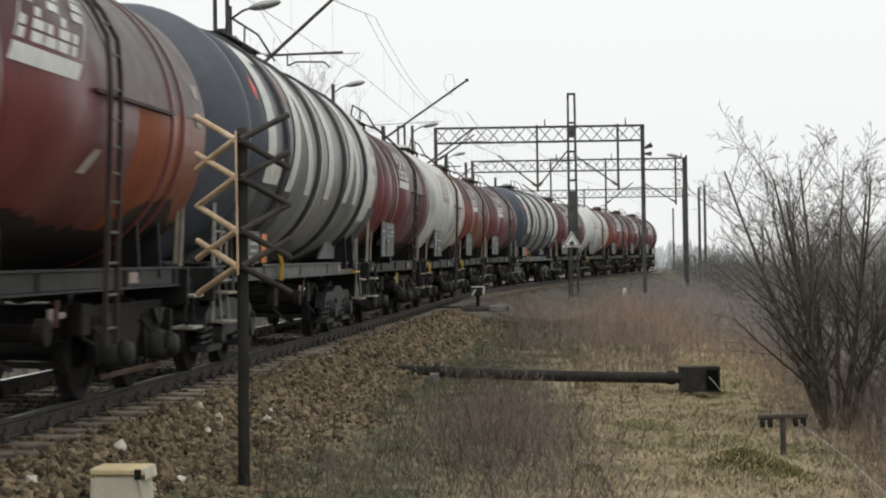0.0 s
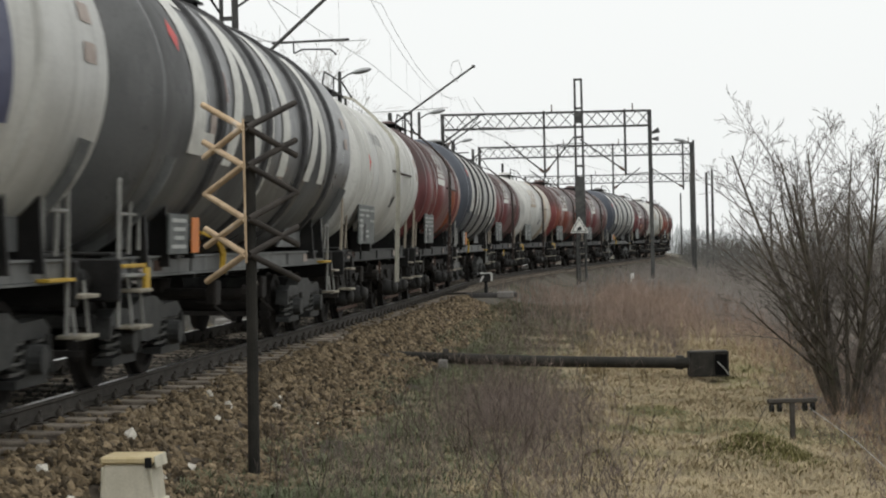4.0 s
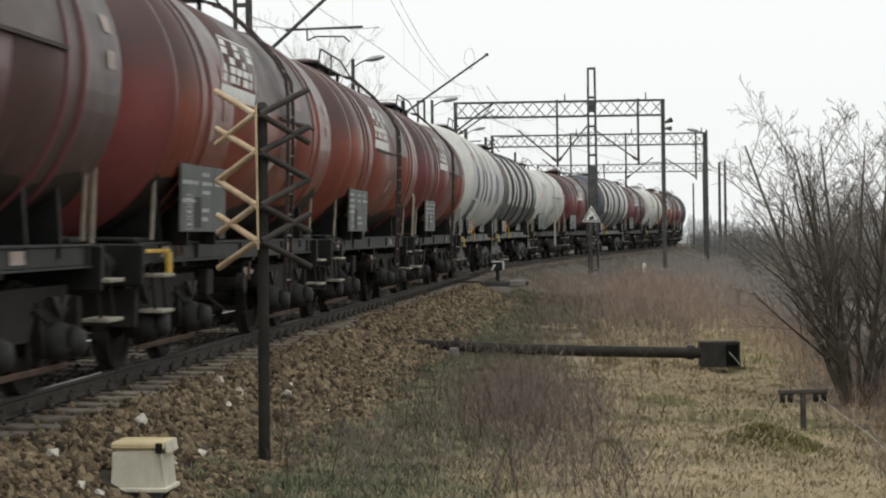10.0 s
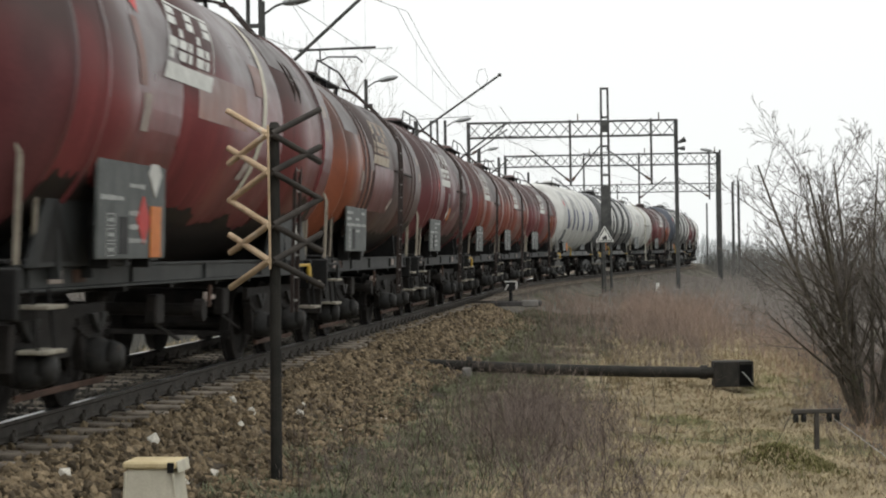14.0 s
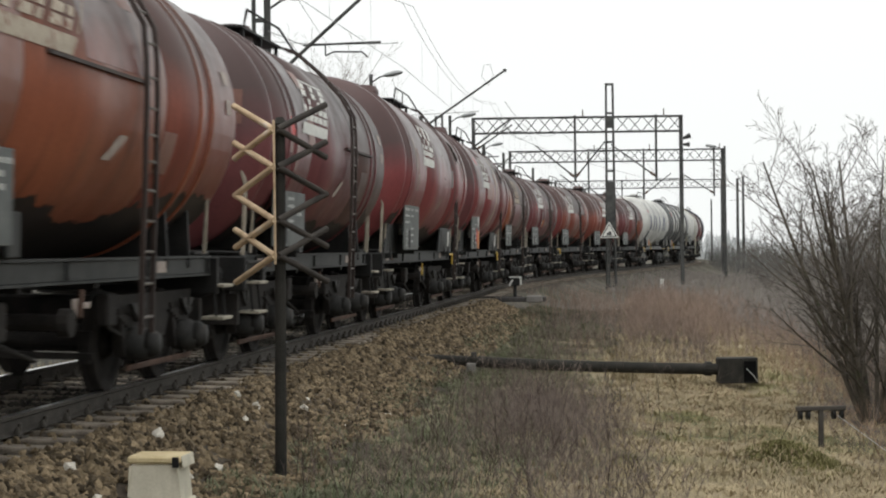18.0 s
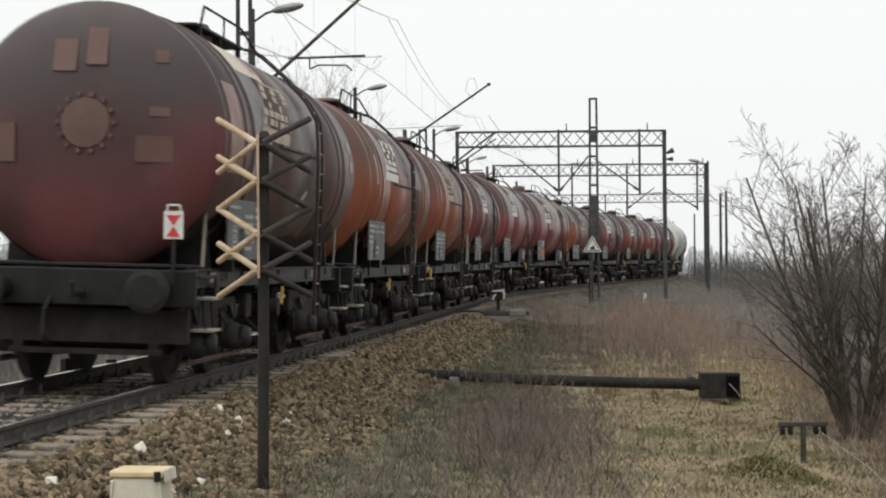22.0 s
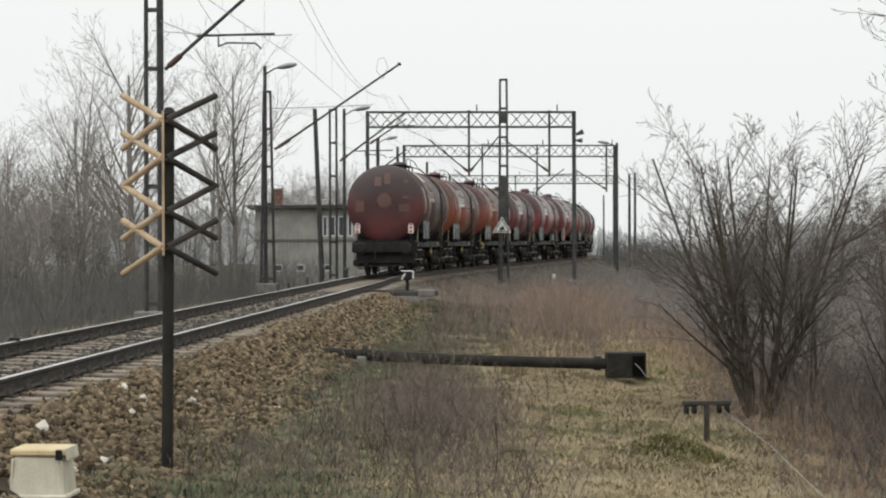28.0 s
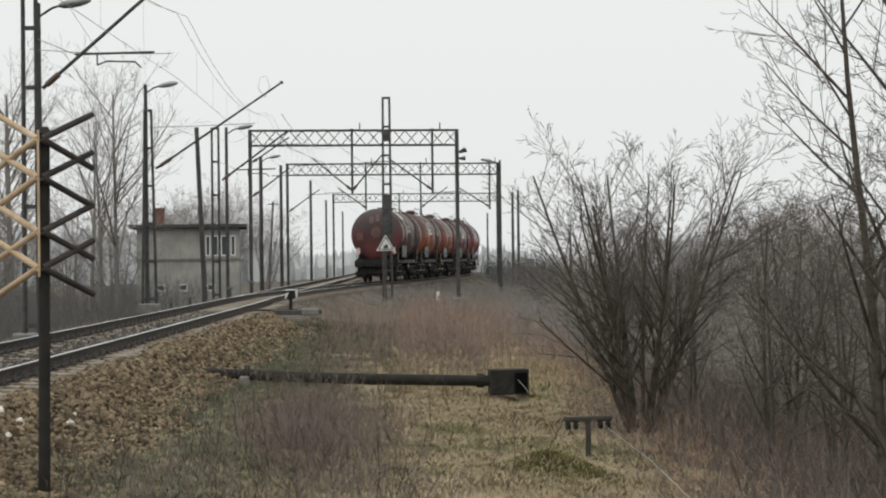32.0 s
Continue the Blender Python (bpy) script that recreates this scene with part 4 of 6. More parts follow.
    if hoses:
        for k in (0, 0.14):
            part("hose", tube([(-2.35 + k, -1.10, 1.52), (-2.05 + k, -1.22, 1.46), (-1.85 + k, -1.24, 1.28), (-1.80 + k, -1.22, 1.05)], 0.022, 6), "yellow_paint", w)
    if marks == "grid":
        bm, k = bmesh.new(), 0.0305

        def tile(u0, u1, p0, p1):
            d0, d1 = grid_x + (p0 - 5) * k, grid_x + (p1 - 5) * k
            slant(d0 + u0, d0 + u1, d1 + u0, d1 + u1, p0, p1, RT + 0.007, bm)

        for i in range(5):
            p0 = 12.6 + i * 4.7
            for j in range(5):
                wave = (1, 0, 1, 0, 1)[j] + (0, 0, 1, 2, 2)[i]
                if wave == 1 and rnd.random() < 0.75:
                    tile(0.06 + j * 0.33, 0.06 + j * 0.33 + 0.14, p0, p0 + 3.7)
                elif wave != 2:
                    tile(0.04 + j * 0.33, 0.04 + j * 0.33 + 0.28, p0, p0 + 3.7)
            tile(0, 0.03, p0 - 0.3, p0 + 4.4)
            tile(1.69, 1.72, p0 - 0.3, p0 + 4.4)
        tile(0, 1.72, 5.0, 11.0)
        tile(0, 1.72, 36.0, 37.2)
        tagged(part("marking", bm, grid_mat, w, "pale chequered marking"), kind="stuff")
    if marks == "name":
        # plain upright shapes in place of the owner's name
        spec = []
        for k in range(9):
            q = -2.3 + k * 0.15
            spec += [(q, q + 0.04, 20, 29), (q + 0.04, q + 0.11, (27, 24, 20)[k % 3], (29, 26, 22)[k % 3])]
        marking(spec, "marking", w, "slate_paint")
    if marks == "letters":
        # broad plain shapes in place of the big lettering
        shapes = [[(-4.75, -4.2, -4.75, -4.2, -18, 50), (-4.2, -3.75, -4.2, -3.75, 42, 50), (-4.2, -3.75, -4.2, -3.75, -18, -9)],
                  [(-3.15, -2.70, -2.25, -1.85, -20, 50), (-1.65, -1.20, -2.20, -1.80, -20, 48)],
                  [(0.05, 0.55, 0.05, 0.55, -20, 52)],
                  [(1.95, 2.42, 2.90, 3.30, -20, 52), (3.10, 3.56, 2.60, 3.02, -20, 50)]]
        for shape in shapes:
            lower, upper = bmesh.new(), bmesh.new()
            for x0, x1, x2, x3, p0, p1 in shape:
                if letter_mat == "navy_mark" and p0 < 14 < p1:
                    f = (14 - p0) / (p1 - p0)
                    xa, xb = x0 + (x2 - x0) * f, x1 + (x3 - x1) * f
                    slant(x0, x1, xa, xb, p0, 14, RT + 0.012, lower)
                    slant(xa, xb, x2, x3, 14, p1, RT + 0.012, upper)
                else:
                    slant(x0, x1, x2, x3, p0, p1, RT + 0.012, upper if letter_mat == "navy_mark" else lower)
            for bm, m in ((lower, letter_mat), (upper, "faded_letter")):
                if bm.faces:
                    tagged(part("letter_shape", bm, m, w), kind="stuff")
                else:
                    bm.free()
    if stripe:
        bm = slant(*stripe[:6], RT + 0.010)
        part("paint_stripe", bm, stripe[6], w, "pale painted stripe" if stripe[6] != "soot_paint" else "dark strap", smooth=True)
    for x0, x1, p0, p1, mat in panels:
        part("repainted_panel", patch(x0, x1, p0, p1, RT + 0.004), mat, w, smooth=True)
    if dome_patch:
        y0, y1, z0, z1, mat = dome_patch
        bm, rows = bmesh.new(), []
        for i in range(5):
            row = []
            for j in range(4):
                y, z = y0 + (y1 - y0) * i / 4, z0 + (z1 - z0) * j / 3
                q = math.acos(min(1, (math.hypot(y, z) / RT) ** 1.25))
                row.append(bm.verts.new((-(h - 0.34 + 0.34 * math.sin(q)) - 0.012, y, ZT + z)))
            rows.append(row)
        for r0, r1 in zip(rows[:-1], rows[1:]):
            for j in range(3):
                bm.faces.new((r0[j], r0[j + 1], r1[j + 1], r1[j]))
        part("repainted_panel", bm, mat, w)
    for x, p, dx, dp, mat in patches:
        marking([(x, x + dx, p, p + dp)], "repaint_patch", w, mat, RT + 0.006)
    for p in (4, 16):
        marking([(h * 0.84, h * 0.89, p - 2, p + 4)], "number_marking", w, "faded_mark")
    marking([(-h * 0.64, -h * 0.60, -14, -2)], "label_marking", w, "faded_mark")
    bm = slant(0.15, 0.40, 0.45, 0.70, -24, -15, RT + 0.008)
    part("label_marking", bm, "faded_mark" if paints[2] != "white_paint" else "plate_board", w)
    for k in range(rnd.randint(1, 3)):
        x, p = rnd.uniform(-h * 0.7, h * 0.5), rnd.uniform(-30, 45)
        marking([(x, x + rnd.uniform(0.2, 0.6), p, p + rnd.uniform(8, 18))], "repair_patch", w, rnd.choice(["patch_paint", "patch_paint", "brown_paint"]) if paints[2] not in ("white_paint",) else "white_mark", RT + 0.005)
    # soot and painted-in belly shade, highest above the bogies, with a ragged edge
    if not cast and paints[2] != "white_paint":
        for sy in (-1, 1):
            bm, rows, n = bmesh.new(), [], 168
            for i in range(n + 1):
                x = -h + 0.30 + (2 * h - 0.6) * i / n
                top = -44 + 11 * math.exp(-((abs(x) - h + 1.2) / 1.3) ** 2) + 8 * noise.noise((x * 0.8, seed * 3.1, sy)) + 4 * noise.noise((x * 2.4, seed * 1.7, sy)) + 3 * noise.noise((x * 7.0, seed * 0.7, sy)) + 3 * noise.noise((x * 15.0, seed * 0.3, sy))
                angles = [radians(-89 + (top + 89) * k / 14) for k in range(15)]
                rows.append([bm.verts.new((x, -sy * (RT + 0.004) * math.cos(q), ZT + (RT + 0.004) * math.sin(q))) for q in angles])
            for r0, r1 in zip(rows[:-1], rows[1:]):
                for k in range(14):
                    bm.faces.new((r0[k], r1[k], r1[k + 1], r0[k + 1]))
            part("soot_stain", bm, "soot_and_shade", w, "black soot with the belly's shade painted in", smooth=True)
    # underneath: air tank, discharge valve, rods
    bm = bmesh.new()
    rod((-0.9, 0.55, 0.72), (0.3, 0.55, 0.72), 0.2, 0.2, 14, bm)
    part("air_reservoir", bm, "axle_dirt", w)
    bm = rod((0, 0, 1.3), (0, 0, 0.75), 0.14, 0.11, 12)
    rod((0, -1.15, 0.75), (0, 1.15, 0.75), 0.07, 0.07, 10, bm)
    for sy in (-1, 1):
        rod((0, sy * 1.1, 0.75), (0, sy * 1.2, 0.75), 0.12, 0.12, 12, bm)
    part("discharge_pipe", bm, "axle_dirt", w)
    for x in (-1.3, 1.5):
        bm = box((0.3, 0.12, 0.3), (x, -1.02, 0.80), bevel=0.02)
        rod((x, -1.02, 0.65), (x + 1.0, -1.0, 0.45), 0.02, 0.02, 5, bm)
        part("brake_gear", bm, "axle_dirt", w)
    end_x = L / 2 - 1.15 if saddle == "grey_steel" else -L / 2 + 1.2
    bm = box((0.9, 0.03, 0.04), (end_x, -1.24, 1.19), bevel=0.008)
    box((0.16, 0.04, 0.22), (end_x + 0.38, -1.25, 1.06), bevel=0.008, bm=bm)
    part("brake_lever", bm, "yellow_paint" if seed % 3 == 0 or saddle == "grey_steel" else "black_steel", w)
    gauge = box((0.10, 0.04, 0.16), (0.2, -1.16, 0.86), bevel=0.006)
    box((0.22, 0.03, 0.05), (0.42, -1.17, 0.88), bevel=0.006, bm=gauge)
    part("changeover_lever", gauge, "faded_mark", w, "pale brake changeover plate")
    part("lever_handle", box((0.07, 0.03, 0.24), (0.22, -1.20, 0.90), (0, 12, 0), 0.006), ("rust_bar", "yellow_paint", "rust_bar", "rust_bar", "rust_bar")[seed % 5], w)
    for sx in (-1, 1):
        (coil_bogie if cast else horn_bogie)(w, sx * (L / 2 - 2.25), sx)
        for k in (-WHEEL_BASE, WHEEL_BASE):
            wheelset(w, sx * (L / 2 - 2.25) + k)
    return w


O, B, R_, N, W_, K, G, T_, S_ = "oxide_paint", "brown_paint", "maroon_paint", "navy_paint", "white_paint", "soot_paint", "orange_paint", "tan_paint", "slate_paint"
P_ = "patch_paint"
h_ = HALF
C_, Y_, U_ = "crimson_paint", "faded_mark", "rust_paint"
KINDS = {
    "last": dict(paints=("sooty_paint", B, B, B, R_), label="grimy brown and maroon tank wagon with patched end and tail plates", seed=1, grid_mat="tan_mark", ledge="left", panels=((-4.25, -3.62, -14, 26, P_), (-3.0, -1.2, 38, 70, T_), (-3.05, -2.75, -20, 8, P_))),
    "oxide": dict(paints=(U_, U_, U_, U_, O), label="rust-red steel tank wagon with side ladder, grimy and streaked", seed=2, ledge="left", rear_ring=-3.0, grid_x=-1.8, patches=((-3.4, 0, 0.2, 16, Y_),), panels=((1.2, 2.9, 5, 60, B),)),
    "rusty": dict(paints=(G, G, G, B, O), label="orange-brown tank wagon with chequered marking, soot and painted shade below", seed=26, ledge="left", patches=((-3.75, 0, 0.22, 20, Y_),), panels=((-0.4, 0.95, 12, 60, B), (1.2, 2.9, 5, 60, B))),
    "orange": dict(paints=(U_, G, G, U_, O), label="orange-red steel tank wagon with side ladder, streaked with grime", seed=3, ledge="left", grid_mat="tan_mark", patches=((-3.95, 2, 0.16, 16, P_),), panels=((-0.6, 1.0, 6, 55, U_),)),
    "wine": dict(paints=(R_, R_, R_, B, R_), label="wine-red steel tank wagon with a pale repainted patch", seed=4, handrail=2, dome_patch=(-1.15, -0.35, 0.10, 0.50, P_), patches=((-3.45, -6, 0.16, 20, Y_),), placard="diamond", panels=((1.2, 2.9, 5, 62, B),)),
    "skirted": dict(size=LARGE, length=12.70, paints=(C_, C_, C_, C_, R_), label="crimson tank wagon on grey skirted saddles with a tall board", seed=6, saddle="grey_steel", tall=True, rings="none", ledge=None, ladder=3.6, grid_x=-2.95, handrail=2, patches=((4.2, 4, 0.35, 14, P_), (-4.0, 0, 0.16, 22, Y_)), stripe=(2.75, 2.85, 2.75, 2.85, -55, 75, "soot_paint")),
    "cream": dict(size=LARGE, length=13.0, paints=(R_, C_, C_, O, O), label="red tank wagon with a cream stripe and grey skirted saddles", seed=5, saddle="grey_steel", tall=True, rings="none", placard="board", ledge=None, ladder=3.35, grid_x=-3.15, handrail=2, stripe=(0.40, 0.58, 2.25, 2.43, -32, 80, "cream_paint"), panels=((-1.9, 0.2, -5, 12, G), (2.2, 4.2, 30, 70, B)), patches=((-3.9, 0, 0.2, 22, P_),)),
    "brown": dict(paints=(G, G, B, B, B), label="brown and orange tank wagon with looped hand rails", seed=8, handrail=2, rear_ring=-2.75, grid_x=-1.85, grid_mat="tan_mark", panels=((-4.25, -2.9, 20, 75, B), (-1.7, 0.5, -26, 4, R_), (1.3, 2.9, 5, 62, "sooty_paint"))),
    "streaked": dict(paints=(R_, R_, R_, B, R_), label="maroon tank wagon with a pale paint run and placard", seed=7, handrail=2, placard="tank", ledge="both", patches=((-3.45, -10, 0.2, 26, Y_),), panels=((1.2, 2.9, 5, 62, B),)),
    "fadedred": dict(paints=(O, U_, U_, U_, U_), label="faded red tank wagon with side ladder and rusty patches", seed=9, handrail=1, patches=((-2.5, -5, 0.25, 24, P_),), panels=((-0.8, 2.9, 5, 60, B),)),
    "maroon": dict(paints=(R_, R_, R_, B, R_), label="maroon tank wagon with side ladder and dark grimy top", seed=11, handrail=2, rear_ring=-2.95, grid_x=-1.92, ladder=0.75, dome_patch=(-0.9, -0.3, 0.15, 0.62, P_), patches=((-3.1, -2, 0.24, 26, P_),), panels=((0.9, 2.9, 5, 64, B),)),
    "ember": dict(paints=(R_, R_, O, G, R_), label="maroon tank wagon with an orange-red front course", seed=22, handrail=2, rear_ring=-2.95, grid_x=-1.92, ladder=0.75, dome_patch=(-0.9, -0.3, 0.15, 0.62, P_), patches=((-3.1, -2, 0.24, 26, P_),), panels=((0.9, 4.3, 5, 64, B),)),
    "white": dict(size=LARGE, length=13.475, cast=True, paints=(W_,) * 5, label="dirty white tank wagon with reinforcing rings and large blue shapes", seed=12, rings="many", marks="letters", ladder=0, board=0, ledge=None, letter_mat="navy_mark", placard="side", hoses=True),
    "plainwhite": dict(paints=(W_,) * 5, label="dirty white tank wagon with a yellow side ladder", seed=14, marks="name", ladder=0.45, ladder_mat="yellow_rail", placard="tilted", handrail=2),
    "slate": dict(size=LARGE, length=13.595, cast=True, paints=(S_,) * 5, label="slate-grey tank wagon with dark rings and large white shapes", seed=15, rings="many", marks="letters", ladder=0, board=0, ledge=None, placard="side", hoses=True, ring_mat="dark_mark", stripe=(-0.70, -0.56, -0.70, -0.56, -62, 75, "white_mark")),
    "navy": dict(size=LARGE, length=13.475, cast=True, paints=(N, N, "grey_paint", "grey_paint", "grey_paint"), label="blue-grey tank wagon with dark rings and large white shapes", seed=17, rings="many", marks="letters", ladder=0, board=0, ledge=None, placard="side", hoses=True, ring_mat="dark_mark", stripe=(-0.70, -0.50, -0.70, -0.50, -62, 75, "white_mark"), panels=((4.25, 5.5, -30, 70, "white_mark"),)),
    "tan": dict(paints=(W_, W_, W_, T_, T_), label="white and tan tank wagon with side ladder", seed=18, marks="grid", grid_mat="tan_mark"),
}
ORDER = ["last", "rusty", "orange", "wine", "skirted", "cream", "brown", "streaked", "fadedred", "oxide", "ember", "white", "slate", "plainwhite", "ember",
         "navy", "maroon", "tan", "fadedred", "wine", "navy", "streaked", "tan", "oxide", "maroon", "wine"]
protos, train = {}, []
for i, kind in enumerate(ORDER):
    if kind not in protos:
        protos[kind] = tank_wagon(**KINDS[kind])
        train.append(protos[kind])
    else:
        train.append(copy_thing(protos[kind], Matrix()))
RT, ZT = SMALL


# red and white tail plates on the last wagon
for sy in (-1, 1):
    tail = part("tail_plate", box((0.015, 0.21, 0.30), (-L / 2 + 0.52, sy * 1.02, 1.74), bevel=0.004), "white_mark", train[0], "white tail plate with red triangles")
    for sz in (-1, 1):
        bm = bmesh.new()
        v = [bm.verts.new((-L / 2 + 0.508, sy * 1.02 + y, 1.73 + sz * z)) for y, z in ((-0.08, 0.115), (0.08, 0.115), (0.0, 0.005))]
        bm.faces.new(v)
        part("red_triangle", bm, "red_paint", tail)
    part("tail_bracket", box((0.03, 0.04, 0.5), (-L / 2 + 0.54, sy * 1.02, 1.36)), "black_steel", train[0])
    bm = tube([(-L / 2 + 0.52, sy * 1.02 - 0.07, 1.89), (-L / 2 + 0.52, sy * 1.02 - 0.07, 1.95), (-L / 2 + 0.52, sy * 1.02 + 0.07, 1.95), (-L / 2 + 0.52, sy * 1.02 + 0.07, 1.89)], 0.012, 5)
    part("tail_handle", bm, "white_mark", tail)
cover = part("manhole_cover", lathe([(-HALF - 0.03, 0.04), (-HALF - 0.02, 0.27), (-HALF + 0.04, 0.29), (-HALF + 0.1, 0.29)], "X", 24, at=(0, 0.0, ZT + 0.12)), "end_patch_paint", train[0])
for k in range(14):
    a = 6.283 * k / 14
    part("cover_bolt", rod((-HALF - 0.035, 0.31 * math.cos(a), ZT + 0.12 + 0.31 * math.sin(a)), (-HALF + 0.06, 0.31 * math.cos(a), ZT + 0.12 + 0.31 * math.sin(a)), 0.028, 0.028, 6), "end_patch_paint", cover)
for y, z, a, b in ((0.1, 0.95, 0.22, 0.42), (-0.25, 0.85, 0.26, 0.36), (0.75, -0.15, 0.4, 0.28), (0.8, 0.25, 0.22, 0.1), (-0.95, -0.1, 0.34, 0.42), (0.8, 0.85, 0.14, 0.14)):
    q = math.acos(min(1, (math.hypot(y, z) / RT) ** 1.25))
    d = HALF - 0.34 + 0.34 * math.sin(q)
    part("end_patch", box((0.02, a, b), (-d, -y, ZT + z), (0, 14 * z, 14 * y)), "end_patch_paint", train[0])


# ---- crossing cross on its post ----
def crossing_sign():
    c = tagged(empty("crossing_sign", (-1.80, 15.36, -0.84)), "folded wooden crossing crosses on a dark weathered post", "crossing sign")
    part("post", rod((0, 0, -0.1), (0.03, 0, 3.2), 0.052, 0.046, 14), "old_wood", c)
    for z in (3.15, 2.82, 2.36, 2.05):
        for sx in (-1, 1):
            for sz in (-1, 1):
                a = Vector((sx * 0.02, -0.10, z))
                b = Vector((sx * 0.41, 0.26, z + sz * 0.235))
                # right-hand arms get the wood with shade painted in
                part("arm", rod(a, b, 0.029, 0.028, 10), "pale_wood" if sx < 0 else "shaded_wood", c)
    part("strap", box((0.02, 0.02, 1.25), (-0.012, -0.105, 2.6), bevel=0.004), "pale_wood", c, "pale wooden batten")
    part("cap", rod((0.03, 0, 3.2), (0.03, 0, 3.26), 0.07, 0.03, 12), "old_wood", c)
    return c


crossing_sign()


# ---- cream cable box ----
def cable_box(x, y, z):
    c = tagged(empty("cable_box", (x, y, z), -6), "cream painted trackside cable box with a rusty lid", "cable box")
    part("base", box((0.36, 0.30, 0.10), (0, 0, 0.02), bevel=0.01), "roof_felt", c)
    part("body", box((0.40, 0.34, 0.30), (0, 0, 0.22), bevel=0.012, taper=0.88), "cream_paint", c)
    part("flange", box((0.44, 0.38, 0.035), (0, 0, 0.08), bevel=0.008), "cream_paint", c)
    part("lid", box((0.40, 0.34, 0.055), (0, 0, 0.40), bevel=0.014), "lid_paint", c, "ochre stained lid")
    part("latch", box((0.05, 0.012, 0.075), (0.165, -0.178, 0.385), bevel=0.003), "black_steel", c)
    part("lid_flap", box((0.012, 0.30, 0.085), (0.208, 0.0, 0.385), (0, -8, 0), 0.003), "cream_paint", c, "bent lid flap")
    for sx in (-1, 1):
        part("corner_strip", box((0.018, 0.018, 0.27), (sx * 0.186, -0.160, 0.22), (3, -sx * 4.5, 0), 0.003), "cream_paint", c)
    return c


cable_box(-2.40, 12.9, -0.655)


# ---- fallen signal mast ----
def fallen_mast():
    a, b = Vector((-2.25, 29.76, -0.50)), Vector((3.86, 29.4, -0.80))
    f = tagged(empty("fallen_signal", (-2.25, 29.76, -0.50)), "fallen dark tubular signal mast lying in the grass", "signal mast")
    d = b - a
    bm = bmesh.new()
    n, old = 12, None
    for i in range(n + 1):
        t = i / n
        p = d * t + Vector((0, 0, -0.05 * math.sin(t * math.pi)))
        r = 0.05 + 0.045 * min(1, t * 3)
        ring = [bm.verts.new((p.x, p.y + r * math.cos(k * math.pi / 5), p.z + r * math.sin(k * math.pi / 5))) for k in range(10)]
        if old:
            for k in range(10):
                bm.faces.new((old[k], old[(k + 1) % 10], ring[(k + 1) % 10], ring[k]))
        old = ring
    part("tube", bm, "old_wood", f, smooth=True)
    part("collar", rod(d * 0.985, d * 0.965, 0.12, 0.12, 12), "old_wood", f)
    part("collar", rod(d * 0.33, d * 0.345, 0.115, 0.115, 12), "old_wood", f)
    part("head", box((0.40, 0.40, 0.42), (d.x + 0.20, d.y, d.z - 0.02), bevel=0.012), "old_wood", f, "square signal head")
    for y, z, hy, hz in ((-0.2, 0, 0.015, 0.42), (0.2, 0, 0.015, 0.42), (0, 0.2, 0.40, 0.015), (0, -0.2, 0.40, 0.015)):
        part("visor", box((0.24, hy, hz), (d.x + 0.52, d.y + y, d.z - 0.02 + z), bevel=0.003), "old_wood", f)
    part("lens_plate", box((0.01, 0.37, 0.38), (d.x + 0.408, d.y, d.z - 0.02)), "dark_mark", f)
    # no recess here: the shade inside the opening is a flat black plate
    part("side_opening", box((0.20, 0.008, 0.34), (d.x + 0.51, d.y - 0.211, d.z - 0.03)), "void_black", f, "black plate standing for the visor's dark opening")
    part("loose_wire", tube([(d.x + 0.45, d.y - 0.22, d.z + 0.02), (d.x + 0.56, d.y - 0.25, d.z - 0.10), (d.x + 0.63, d.y - 0.22, d.z - 0.20)], 0.008, 5), "pale_steel", f)
    part("support", box((0.16, 0.35, 0.28), (d.x * 0.33, d.y * 0.33, d.z * 0.33 - 0.2), bevel=0.02), "concrete", f)
    return f


fallen_mast()


# ---- wire pulley post ----
def pulley_post(x, y, hgt=0.48):
    z = ground_z(x, y)
    p = tagged(empty("pulley_post", (x, y, z), 6), "rusty signal wire pulley post with a crossbar", "pulley post")
    part("post", box((0.055, 0.05, hgt + 0.2), (0, 0, hgt / 2 - 0.1), bevel=0.004), "rail_side", p)
    part("crossbar", box((0.60, 0.06, 0.05), (0, 0, hgt), bevel=0.006), "rail_side", p)
    for sx in (-1, 1):
        for k in (0.155, 0.25):
            w = lathe([(sx * k - 0.02, 0.02), (sx * k - 0.018, 0.055), (sx * k, 0.042), (sx * k + 0.018, 0.055), (sx * k + 0.02, 0.02)], "X", 14, at=(0, 0, hgt - 0.08))
            part("pulley", w, "black_steel", p)
        part("fork", box((0.17, 0.02, 0.02), (sx * 0.20, 0, hgt - 0.03)), "rail_side", p)
    return p


pulley_post(3.97, 21.0)
w = tagged(part("signal_wire", tube([(4.17, 21.0, -0.78), (3.95, 17.5, -0.80), (3.62, 14.3, -0.80), (3.1, 8.4, -0.80)], 0.004, 5), "pale_steel", None), "thin pale steel signal wire over the grass", "wire")


